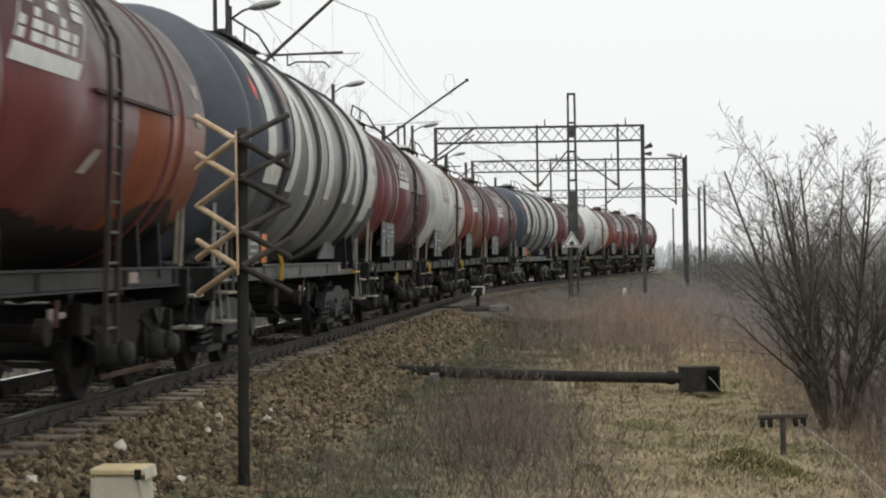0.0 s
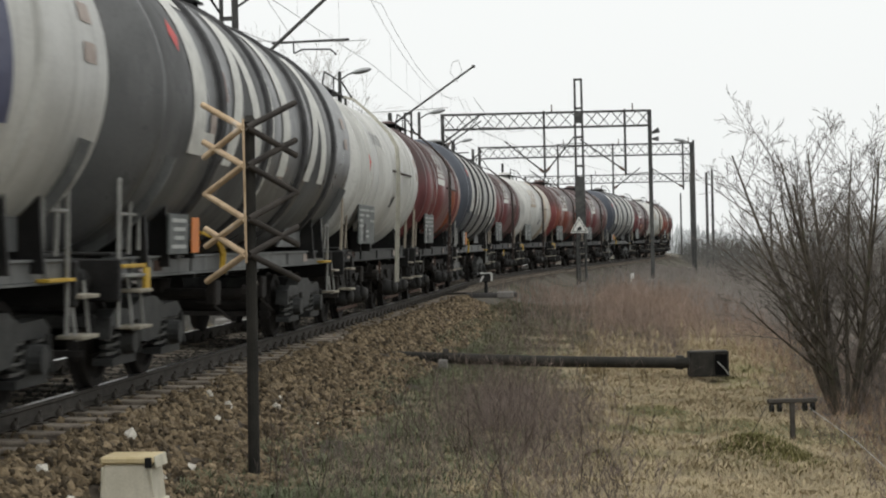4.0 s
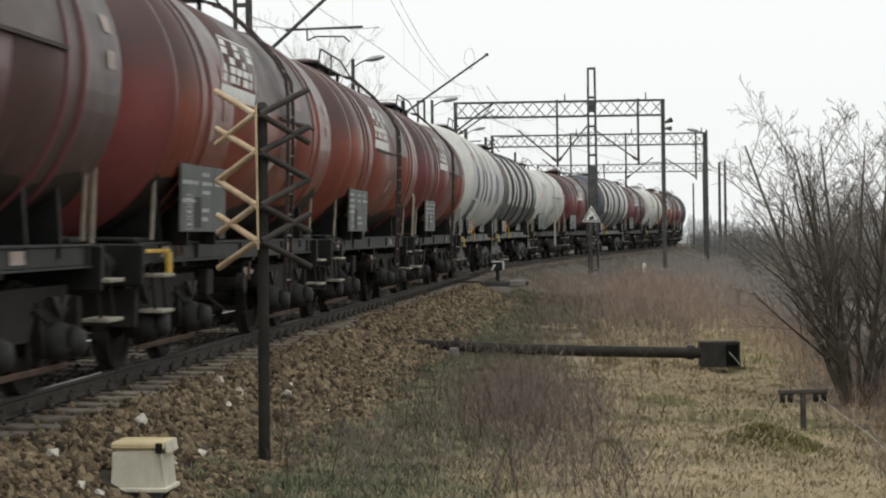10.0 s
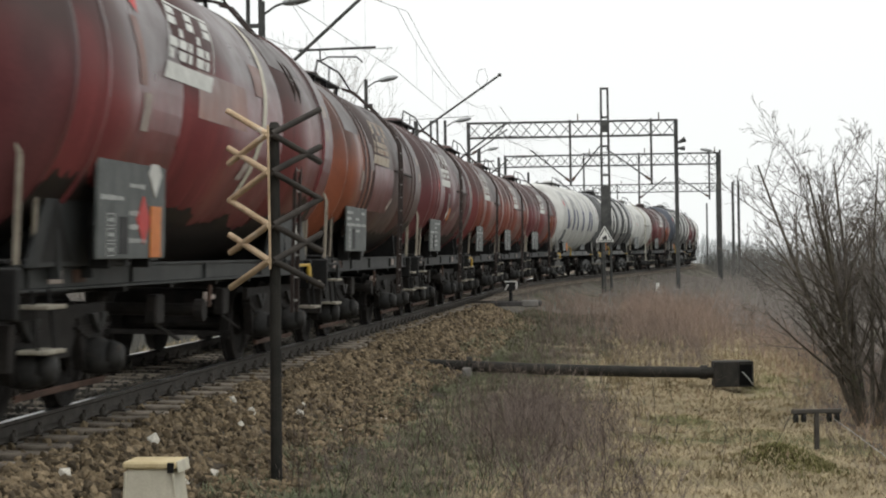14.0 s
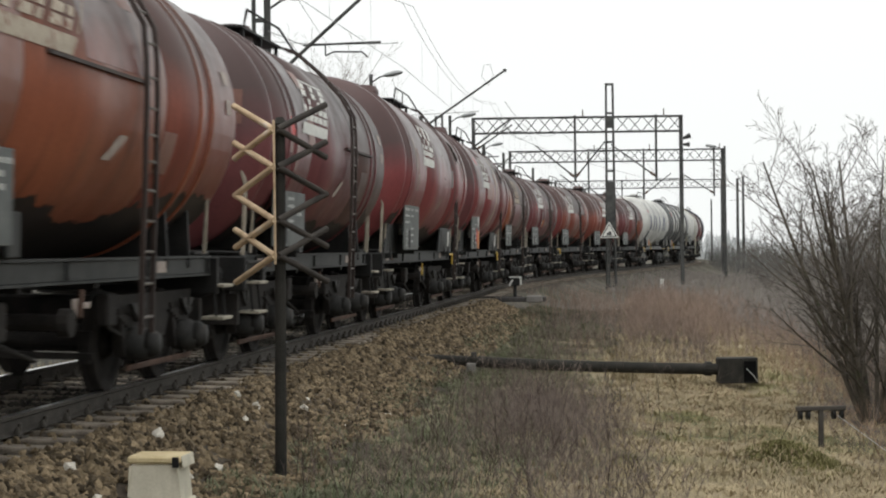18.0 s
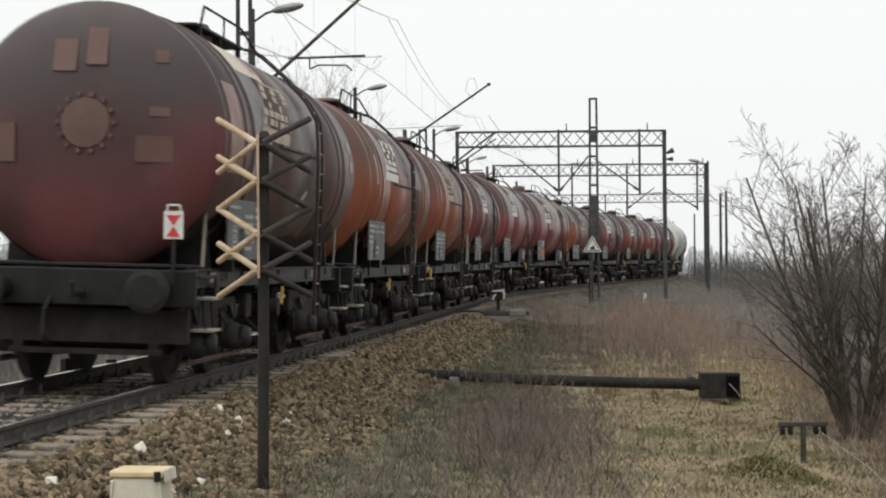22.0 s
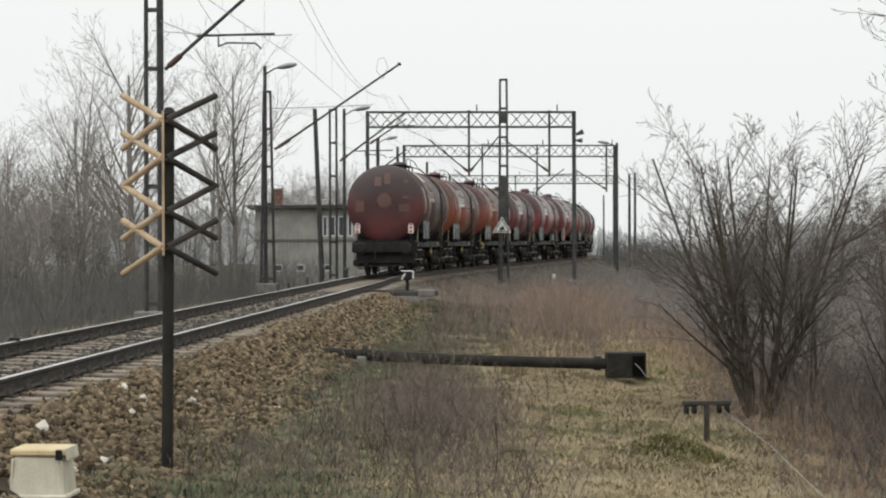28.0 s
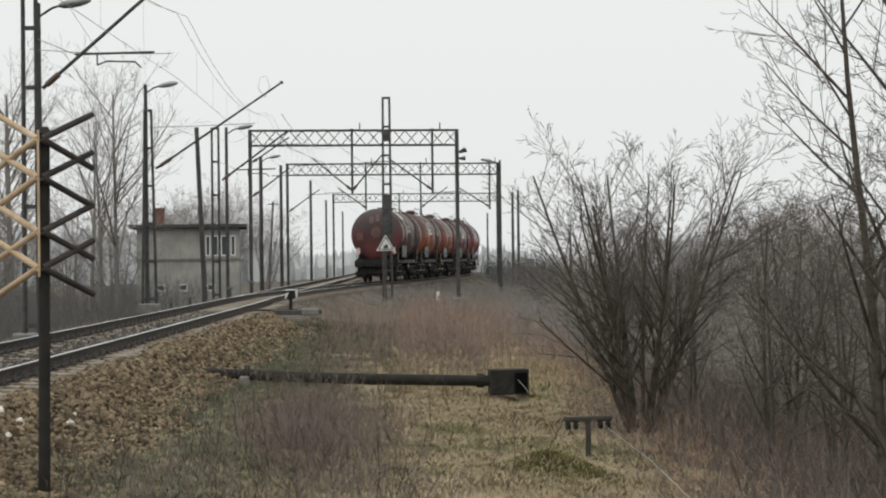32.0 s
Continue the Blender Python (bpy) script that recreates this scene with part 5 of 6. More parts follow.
# ---- points lever ----
def points_lever():
    x, y = 0.92, 51.84
    p = tagged(empty("points_lever", (x, y, -0.30)), "points lever with a white-edged lantern and dark counterweight", "points lever")
    part("plinth", box((1.5, 0.5, 0.14), (0.15, 0, 0.05), bevel=0.02), "roof_felt", p)
    part("counterweight", box((0.48, 0.36, 0.20), (0.55, -0.35, 0.06), bevel=0.03), "concrete", p, "grey concrete weight")
    part("rod", rod((-1.4, 0, 0.12), (0.2, 0, 0.12), 0.03, 0.03, 8), "rail_side", p)
    part("stand", rod((0, 0, 0.1), (0, 0, 0.46), 0.06, 0.05, 10), "black_steel", p)
    part("lantern", box((0.24, 0.24, 0.24), (0, 0, 0.56), bevel=0.02), "black_steel", p)
    part("lantern_top", box((0.36, 0.28, 0.03), (0, 0, 0.70), bevel=0.006), "white_mark", p, "white top plate")
    part("side_plate", box((0.05, 0.02, 0.22), (0.17, -0.13, 0.58), bevel=0.004), "white_mark", p)
    part("side_plate", box((0.05, 0.02, 0.20), (-0.12, -0.13, 0.54), (0, 30, 0), 0.004), "white_mark", p)
    return p


points_lever()


# ---- warning triangle on its post ----
def warning_sign(x, y):
    p = tagged(empty("warning_sign", (x, y, -0.75)), "white triangular warning sign with dark border on a thin post", "warning sign")
    part("post", rod((0, 0, -0.1), (0, 0, 2.9), 0.035, 0.035, 8), "mast_steel", p)
    zc = 2.66

    def tri(r, yy, th):
        bm = bmesh.new()
        v = [bm.verts.new((r * math.sin(k * 2.0944), yy, zc + r * math.cos(k * 2.0944))) for k in range(3)]
        f = bm.faces.new(v)
        e = bmesh.ops.extrude_face_region(bm, geom=[f])
        bmesh.ops.translate(bm, verts=[q for q in e["geom"] if isinstance(q, bmesh.types.BMVert)], vec=(0, th, 0))
        bmesh.ops.recalc_face_normals(bm, faces=bm.faces)
        return bm

    part("plate", tri(0.49, -0.05, 0.012), "white_mark", p)
    part("border", tri(0.41, -0.056, 0.008), "dark_mark", p)
    part("field", tri(0.335, -0.062, 0.008), "white_mark", p)
    bm = box((0.22, 0.006, 0.10), (0, -0.068, zc - 0.06))
    for dx in (-0.07, 0.0, 0.07):
        box((0.05, 0.006, 0.05), (dx, -0.068, zc - 0.12), bm=bm)
    box((0.08, 0.006, 0.08), (0.03, -0.068, zc + 0.01), bm=bm)
    part("pictogram", bm, "dark_mark", p)
    part("foot", box((0.25, 0.2, 0.16), (-0.05, 0, -0.02), bevel=0.03), "concrete", p)
    return p


warning_sign(5.68, 79.56)


# ---- lattice masts, lamps, gantries, overhead line ----
def lattice_mast(x, y, z0, z1, wid, arm=None, taper=0.0, plinth=True, solid=0.0, held=True, label="dark steel lattice mast on a concrete footing"):
    m = tagged(empty("lattice_mast", (x, y, z0), -6), label, "mast", "overhead line masts")
    hgt = z1 - z0
    for sx in (-1, 1):
        part("leg", rod((sx * (wid / 2 + taper), 0, 0), (sx * wid / 2, 0, hgt), 0.06, 0.05, 4), "mast_steel", m)
    n = max(3, int(hgt / 1.35))
    for i in range(n + 1):
        z = min(hgt - 0.04, 0.25 + i * (hgt - 0.3) / n)
        ww = wid + 2 * taper * (1 - z / hgt)
        part("batten", box((ww, 0.06, 0.10), (0, 0, z)), "mast_steel", m)
    if solid:
        part("clad_plate", box((wid + 0.05, 0.16, solid - 2.6), (0, 0, solid / 2 + 1.3), bevel=0.01), "mast_steel", m)
        part("clad_plate", box((wid + 0.03, 0.14, 0.5), (0, 0, 7.75), bevel=0.01), "mast_steel", m)
    if plinth:
        part("footing", box((0.55 + wid, 0.6, 0.4), (0, 0, -0.12), bevel=0.04), "concrete", m)
    if arm:
        (x0, za), (xb, zb) = arm
        a, b = Vector((x0, 0, za - z0)), Vector((xb - x, 0, zb - z0))
        d = b - a
        part("cantilever_tube", rod(a, b, 0.045, 0.04, 8), "mast_steel", m)
        part("insulator", rod(a + d * 0.03, a + d * 0.12, 0.075, 0.075, 8), "insulator", m)
        part("end_clamp", box((0.14, 0.1, 0.12), tuple(b), bevel=0.02), "mast_steel", m)
        if not held:
            return m
        zr = za - z0 + 0.55 * d.z - 0.75
        part("stay_wire", rod((x0 * 0.4, 0, zr + 0.40), (b.x * 0.30, 0, zr), 0.011, 0.011, 5), "wire_metal", m)
        part("registration_tube", rod((b.x * 0.30, 0, zr), (b.x * 0.83, 0, zr + 0.03), 0.028, 0.028, 6), "mast_steel", m)
        part("steady_arm", tube([(b.x * 0.45, 0, zr), (b.x * 0.45, 0, zr - 0.26), (b.x * 0.51, 0, zr - 0.17), (b.x * 0.70, 0, zr - 0.19), (b.x * 0.74, 0, zr - 0.32)], 0.02, 6), "mast_steel", m)
    return m


def lamp_post(x, y, z1, side=1, wid=0.09, name="lamp_post"):
    z0 = ground_z(x, y)
    p = tagged(empty(name, (x, y, z0), -6), "grey lamp post with a cobra-head luminaire", "lamp post", "track lamps")
    h = z1 - z0
    part("pole", rod((0, 0, -0.1), (0, 0, h), wid, wid * 0.8, 10), "mast_steel", p)
    part("bracket", tube([(0, 0, h - 0.35), (side * 0.35, 0, h - 0.12), (side * 0.55, 0, h - 0.06)], 0.03, 6), "mast_steel", p)
    bm = bmesh.new()
    bmesh.ops.create_uvsphere(bm, u_segments=14, v_segments=8, radius=1.0)
    bmesh.ops.scale(bm, vec=(0.42, 0.15, 0.11), verts=bm.verts)
    bmesh.ops.transform(bm, matrix=pose(side * 0.9, 0, h, 0, -side * 10, 0), verts=bm.verts)
    part("luminaire", bm, "lamp_shade", p, smooth=True)
    return p


lattice_mast(-5.27, 42.0, -0.45, 9.6, 0.29, ((0.3, 5.35), (-1.75, 8.15)), 0.02)
lamp_post(-5.25, 43.4, 7.55)
lattice_mast(-4.32, 70.44, -0.45, 7.3, 0.26, ((0.3, 4.95), (0.97, 8.30)), 0.14, label="tapering lattice mast with a long diagonal cantilever", held=False)
lamp_post(-4.42, 70.7, 8.3)
lattice_mast(-1.95, 80.64, -0.5, 7.35, 0.30, ((0.3, 4.95), (1.35, 7.15)))
lattice_mast(5.86, 80.9, -0.8, 8.75, 0.30, None, 0.05, True, 5.05, True, "lattice mast with a clad lower half beside the points")


def wood_pole(x, y, z1, lean=0.0, arms=0):
    z0 = ground_z(x, y)
    p = tagged(empty("utility_pole", (x, y, z0)), "weathered leaning utility pole", "utility pole", "far poles")
    part("pole", rod((0, 0, -0.2), (lean, 0, z1 - z0), 0.13, 0.10, 8), "mast_steel", p)
    for k in range(arms):
        part("crossarm", box((1.2, 0.08, 0.08), (lean, 0, z1 - z0 - 0.25 - k * 0.5)), "mast_steel", p)
    return p


wood_pole(-2.55, 84, 7.6, -0.35)


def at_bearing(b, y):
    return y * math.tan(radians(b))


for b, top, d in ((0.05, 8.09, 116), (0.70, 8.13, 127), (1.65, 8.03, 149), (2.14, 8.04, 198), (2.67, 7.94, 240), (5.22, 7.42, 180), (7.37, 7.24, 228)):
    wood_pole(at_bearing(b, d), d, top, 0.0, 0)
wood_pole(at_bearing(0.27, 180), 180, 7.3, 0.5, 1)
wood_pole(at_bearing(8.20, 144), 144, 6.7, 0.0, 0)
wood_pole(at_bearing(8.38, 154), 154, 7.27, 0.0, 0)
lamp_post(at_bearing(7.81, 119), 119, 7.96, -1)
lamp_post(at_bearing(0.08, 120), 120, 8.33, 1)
lamp_post(-1.55, 86.4, 7.79, 1)


def gantry(y, xl, xr, top, depth, drops, low, posts=True):
    g = tagged(empty("gantry", (xl, y, 0)), "steel truss gantry over the tracks on two posts", "gantry", "overhead line gantries")
    wdt = xr - xl
    for sx, x in ((-1, 0.0), (1, wdt)):
        z0 = ground_z(xl + x, y)
        part("post", box((0.18, 0.24, top - z0), (x, 0, (top + z0) / 2), bevel=0.01), "mast_steel", g)
        part("footing", box((0.8, 0.8, 0.4), (x, 0, z0 + 0.05), bevel=0.04), "concrete", g)
    for z in (top - 0.05, top - depth):
        for yy in (-0.25, 0.25):
            part("chord", box((wdt, 0.06, 0.075), (wdt / 2, yy, z)), "mast_steel", g)
    n = int(wdt / 0.62)
    for i in range(n):
        x0, x1 = i * wdt / n, (i + 1) * wdt / n
        a, b = (top - 0.05, top - depth) if i % 2 else (top - depth, top - 0.05)
        part("lacing", rod((x0, -0.25, a), (x1, -0.25, b), 0.022, 0.022, 4), "mast_steel", g)
        part("lacing", rod((x0, 0.25, b), (x1, 0.25, a), 0.022, 0.022, 4), "mast_steel", g)
    for f in drops:
        part("drop_post", box((0.11, 0.12, top - low + 0.1), (f * wdt, 0, (top + low) / 2), bevel=0.008), "mast_steel", g)
        part("pin", rod((f * wdt + 0.4, 0, top), (f * wdt + 0.4, 0, top + 0.35), 0.04, 0.03, 6), "insulator", g)
    return g, wdt


def cantilever(g, x0, z0, x1, z1):
    a, b = Vector((x0, -0.1, z0)), Vector((x1, -0.1, z1))
    part("cantilever_tube", rod(a, b, 0.04, 0.035, 6), "mast_steel", g)
    part("insulator", rod(a + (b - a) * 0.04, a + (b - a) * 0.14, 0.07, 0.07, 6), "insulator", g)
    zr = z1 - 0.28
    part("registration_tube", rod((b.x - 0.9, -0.1, zr - 0.1), (b.x + 0.5, -0.1, zr - 0.05), 0.02, 0.02, 5), "mast_steel", g)


g1, w1 = gantry(88.8, -0.42, 10.0, 7.84, 0.80, (0.49, 0.88), 4.6)
cantilever(g1, 0.1, 6.2, 1.95, 7.45)
cantilever(g1, 0.1, 4.5, 1.95, 5.9)
cantilever(g1, 0.49 * w1, 4.75, 3.1, 6.4)
cantilever(g1, 0.49 * w1, 4.75, 6.6, 6.55)
cantilever(g1, 0.88 * w1, 4.75, 6.9, 6.4)
g2, w2 = gantry(120.0, 1.9, 16.3, 7.86, 0.80, (0.37, 0.63, 0.96), 4.7)
cantilever(g2, 0.1, 4.6, 2.2, 6.1)
cantilever(g2, 0.37 * w2, 4.8, 3.4, 6.2)
cantilever(g2, 0.63 * w2, 4.8, 10.9, 6.2)
cantilever(g2, 0.96 * w2, 4.8, 11.6, 6.2)
part("horn_speaker", rod((w1 + 0.1, -0.1, 6.65), (w1 + 0.45, -0.1, 6.8), 0.06, 0.14, 10), "mast_steel", g1)
part("horn_speaker", rod((w1 + 0.1, -0.1, 6.35), (w1 + 0.42, -0.1, 6.35), 0.05, 0.12, 10), "mast_steel", g1)
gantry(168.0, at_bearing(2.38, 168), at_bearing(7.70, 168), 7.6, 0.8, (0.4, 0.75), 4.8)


def wire_run(name, pts, sag, r, label, n=10):
    """An overhead wire through the points, sagging between them."""
    w = tagged(empty(name, (0, 0, 0)), label, "overhead wire", "overhead wires")
    line = []
    for a, b in zip(pts[:-1], pts[1:]):
        a, b = Vector(a), Vector(b)
        line += [(a.lerp(b, i / n) - Vector((0, 0, sag * 4 * (i / n) * (1 - i / n))), r) for i in range(n)]
    line.append((Vector(pts[-1]), r))
    v, f = limb_tubes([line], 4)
    joined("wire", v, f, "wire_metal", w)
    return w


stag = [(-72, 0), (-24, 0.2), (9.6, -0.2), (42.1, 0.2), (70.4, -0.2), (88.8, 0.2), (120, -0.2), (168, 0.2), (240, 0)]
mess = [(MID0 + SLOPE * y + s, y, 7.15 if y < 84 else 7.0) for y, s in stag]
cont = [(MID0 + SLOPE * y + s, y, 5.6) for y, s in stag]
for k, dx in enumerate((0.0, 0.25)):
    mw = wire_run("messenger_wire", [(x + dx, y, z - 0.1 * k) for x, y, z in mess], 0.75, 0.006, "thin sagging messenger wire of the overhead line")
wire_run("contact_wire", cont, 0.03, 0.006, "thin contact wire of the overhead line")
dr = tagged(empty("dropper_wires"), "thin vertical droppers of the overhead line", "overhead wire", kind="stuff")
bm = bmesh.new()
for (x0, y0, z0), (x1, y1, z1) in zip(mess[1:-1], mess[2:]):
    for i in range(1, 7):
        f = i / 7
        zz = z0 + (z1 - z0) * f - 0.75 * 4 * f * (1 - f)
        rod((x0 + (x1 - x0) * f, y0 + (y1 - y0) * f, zz), (x0 + (x1 - x0) * f, y0 + (y1 - y0) * f, 5.6), 0.003, 0.003, 3, bm)
tagged(part("dropper", bm, "wire_metal", dr), kind="stuff")
bpts = [(way_x(y) + s, y, 5.9) for y, s in ((70.4, 0.1), (88.8, -0.2), (120, 0.2), (168, -0.2), (240, 0))]
wire_run("contact_wire", bpts, 0.03, 0.012, "thin contact wire above the branch track")
wire_run("messenger_wire", [(x, y, 7.1) for x, y, z in bpts], 0.7, 0.012, "thin messenger wire above the branch track")
wire_run("feeder_wire", [(-5.3, -24, 9.2), (-5.3, 42, 8.9), (-4.3, 70.4, 7.2), (-1.95, 80.6, 7.0), (-0.5, 88.8, 7.6), (1.9, 120, 7.6)], 0.35, 0.008, "thin feeder wire between the masts")
wire_run("loop_wire", [(0.30, 70.3, 7.75), (0.02, 70.3, 8.1), (0.12, 70.3, 8.55), (0.36, 70.3, 8.6), (0.48, 70.3, 8.2), (0.30, 70.3, 7.75)], 0.0, 0.012, "loop of jumper wire at the cantilever", 3)
wire_run("stay_wire", [(-5.3, 42.2, 6.3), (-2.0, 42.2, 6.2)], 0.05, 0.012, "thin stay wire at the mast")
wire_run("cross_wire", [(-4.4, 70.6, 6.6), (-0.1, 70.6, 6.75)], 0.02, 0.02, "thin cross wire at the mast")


# ---- signal box ----
def signal_box():
    x0, x1, y0, y1, zt, zb = -7.15, -1.2, 104.4, 110.8, 3.25, -2.0
    hb = tagged(empty("signal_box", ((x0 + x1) / 2, y0, zb)), "grey rendered two-storey signal box with a flat roof", "building")
    w, dp, h = x1 - x0, y1 - y0, zt - zb
    T = 0.3
    low = [(-1.6, 1.75, 0.5, 0.42), (-0.3, 1.75, 0.5, 0.42), (1.3, 1.75, 0.5, 0.42)]
    wins = [(1.15, 4.2, 0.30, 1.2), (1.60, 4.2, 0.36, 1.2), (2.10, 4.2, 0.40, 1.2), (2.62, 4.2, 0.30, 1.2)]
    cutz = 3.4
    # the front wall is laid in courses round the openings
    def wall_row(zlo, zhi, gaps, mat):
        x = -w / 2
        for gx, gw in gaps + [(w / 2, 0)]:
            e = gx - gw / 2
            if e > x + 0.001:
                part("wall", box((e - x, T, zhi - zlo), ((x + e) / 2, T / 2, (zlo + zhi) / 2)), mat, hb)
            x = gx + gw / 2
    lz0, lz1 = 1.75 - 0.21, 1.75 + 0.21
    uz0, uz1 = 4.2 - 0.6, 4.2 + 0.6
    wall_row(0, lz0, [], "render_wall")
    wall_row(lz0, lz1, [(a, c) for a, b, c, d in low], "render_wall")
    wall_row(lz1, uz0, [], "render_wall")
    wall_row(uz0, uz1, [(a, c) for a, b, c, d in wins], "render_wall")
    wall_row(uz1, h, [], "render_wall")
    for px in (-w / 2 + T / 2, w / 2 - T / 2):
        part("wall", box((T, dp - T, h), (px, T + (dp - T) / 2, h / 2)), "render_wall", hb)
    part("wall", box((w - 2 * T, T, h), (0, dp - T / 2, h / 2)), "render_wall", hb)
    part("floor", box((w - 2 * T, dp - 2 * T, 0.2), (0, dp / 2, 2.7)), "concrete", hb)
    part("string_course", box((w + 0.08, 0.08, 0.12), (0, -0.03, cutz)), "concrete", hb)
    part("roof", box((w + 0.9, dp + 0.9, 0.22), (0, dp / 2, h + 0.11), bevel=0.03), "roof_felt", hb)
    for a, b, c, d in wins + low:
        f = bmesh.new()
        for sx in (-1, 1):
            box((0.07, 0.09, d), (a + sx * (c / 2 - 0.035), 0.06, b), bm=f)
        for sz in (-1, 1):
            box((c - 0.14, 0.09, 0.07), (a, 0.06, b + sz * (d / 2 - 0.035)), bm=f)
        win = part("window", f, "window_white", hb, "white framed window")
        part("pane", box((c - 0.14, 0.01, d - 0.14), (a, 0.09, b)), "glass", win)
    ch = part("chimney", box((0.62, 0.6, 0.95), (-1.75, 1.6, h + 0.68), bevel=0.01), "brick", hb, "red brick chimney")
    part("chimney_cap", box((0.72, 0.7, 0.08), (-1.75, 1.6, h + 1.19), bevel=0.01), "concrete", ch)
    part("vent_pipe", rod((-2.5, 1.2, h + 0.2), (-2.5, 1.2, h + 0.75), 0.06, 0.06, 8), "mast_steel", hb)
    return hb


signal_box()
# small posts and levers by the signal box
for x, y in ((-2.9, 74.4), (-1.3, 79.2), (-0.4, 84), (-3.6, 72.6)):
    p = tagged(empty("marker_post", (x, y, ground_z(x, y))), "short dark marker post beside the track", "post", "marker posts")
    part("post", rod((0, 0, -0.05), (0, 0, 0.75), 0.05, 0.04, 8), "mast_steel", p)
    part("cap", box((0.28, 0.06, 0.10), (0, 0, 0.72), bevel=0.01), "concrete", p)
p = tagged(empty("white_marker", (9.2, 91.2, ground_z(9.2, 91.2))), "small white painted marker stone", "marker")
part("stone", box((0.16, 0.14, 0.5), (0, 0, 0.22), bevel=0.02), "white_mark", p)
p = tagged(empty("trough_cover", (-6.0, 23.5, ground_z(-6.0, 23.5) + 0.1), -8), "dark wooden trough cover beside the track", "trough")
part("cover", box((1.9, 0.5, 0.06), (0, 0, 0.42), (0, -6, 0), 0.01), "old_wood", p)
for sx in (-0.8, 0.7):
    part("side", box((0.08, 0.45, 0.55), (sx, 0, 0.12), bevel=0.01), "old_wood", p)
p = tagged(empty("rail_stop", (-4.62, 22.8, -0.30), -6), "small dark bracket beside the rail", "bracket")
part("body", box((0.12, 0.10, 0.36), (0, 0, 0.16), bevel=0.01), "black_steel", p)
part("base", box((0.24, 0.2, 0.05), (0, 0, 0.0), bevel=0.01), "black_steel", p)


# ---- bare trees and shrubs ----
def grow(rnd, start, d, length, r, level, thick, thin, wild, up, twigs, cut=0.012, reach=1.0, fork=(0.45, 0.95), low=0.22):
    """A limb that wanders, tapers and forks; thick and thin collect the paths."""
    n = 6 if level < 2 else 4
    path, p = [], Vector(start)
    d = Vector(d).normalized()
    for k in range(n + 1):
        path.append((p.copy(), r * (1 - 0.72 * k / n)))
        d = (d + Vector((rnd.gauss(0, wild), rnd.gauss(0, wild), rnd.gauss(0, wild) + up))).normalized()
        p += d * length / n
    (thick if r > cut else thin).append(path)
    if level >= 4 or length < 0.12:
        return
    kids = twigs[min(level, len(twigs) - 1)]
    for k in range(kids):
        f = low + (0.97 - low) * (k + rnd.random()) / kids
        i = min(n - 1, int(f * n))
        q = path[i][0].lerp(path[i + 1][0], f * n - i)
        ax = (path[i + 1][0] - path[i][0]).normalized()
        side = ax.orthogonal()
        side.rotate(Matrix.Rotation(rnd.uniform(0, 6.283), 3, ax))
        ang = rnd.uniform(*fork)
        nd = ax * math.cos(ang) + side * math.sin(ang)
        grow(rnd, q, nd, length * rnd.uniform(0.38, 0.62) * (1.15 - 0.5 * f) * (reach if level == 0 else 1), path[i][1] * rnd.uniform(0.42, 0.6), level + 1, thick, thin, wild * 1.1, up, twigs, cut, reach, fork, low if level else 0.22)


def bare_tree(name, label, category, seed, stems, height, r, spread, twigs, group, wild=0.09, up=0.05, bark="bark", twig="twig", cut=0.012, thin_min=0.0022, reach=1.0, fork=(0.45, 0.95), low=0.22):
    rnd = random.Random(seed)
    thick, thin = [], []
    for k in range(stems):
        a = 6.283 * (k + rnd.uniform(-0.3, 0.3)) / stems
        tilt = 0.02 if stems == 1 else spread * rnd.uniform(0.08, 1.0)
        d = Vector((math.sin(tilt) * math.cos(a), math.sin(tilt) * math.sin(a), math.cos(tilt)))
        s = Vector((math.cos(a), math.sin(a), 0)) * (0.0 if stems == 1 else r * 2.2)
        grow(rnd, s - Vector((0, 0, 0.15)), d, height * rnd.uniform(0.78, 1.0) + 0.15, r * rnd.uniform(0.75, 1.1), 0, thick, thin, wild, up, twigs, cut, reach, fork, low)
    thin = [[(p, max(q, thin_min)) for p, q in path] for path in thin]
    t = tagged(empty(name), label, category, group)
    v, f = limb_tubes(thick, 6)
    joined("trunk", v, f, bark, t, smooth=True)
    v, f = limb_tubes(thin, 3)
    joined("crown", v, f, twig, t)
    return t


def place_tree(t, x, y, turn=0.0, scale=1.0, copy=False):
    m = pose(x, y, ground_z(x, y), 0, 0, turn)
    if copy:
        t = copy_thing(t, m)
    t.matrix_basis = m @ Matrix.Diagonal((scale, scale, scale, 1))
    return t


NEARG = "bare trees on the slope"
t1 = bare_tree("bare_shrub_tree", "leafless multi-stemmed willow shrub with fine twigs", "tree", 11, 12, 4.0, 0.044, 0.52, (13, 6, 3, 2), NEARG, 0.020, 0.012, thin_min=0.0027, reach=0.66, fork=(0.32, 0.66), low=0.17)
place_tree(t1, 5.35, 24.36)
t2 = bare_tree("bare_tree", "tall leafless tree with a forked trunk", "tree", 12, 3, 6.6, 0.085, 0.15, (14, 7, 4, 2), NEARG, 0.022, 0.035, thin_min=0.0028, reach=0.62, fork=(0.40, 0.80), low=0.12)
place_tree(t2, 6.42, 17.28)
t3 = bare_tree("bare_shrub_tree", "slender leafless shrub tree in the thicket", "tree", 13, 4, 3.2, 0.032, 0.34, (8, 5, 3, 2), NEARG, 0.03, 0.02, thin_min=0.0028, reach=0.85, low=0.18)
place_tree(t3, 6.2, 20.88)
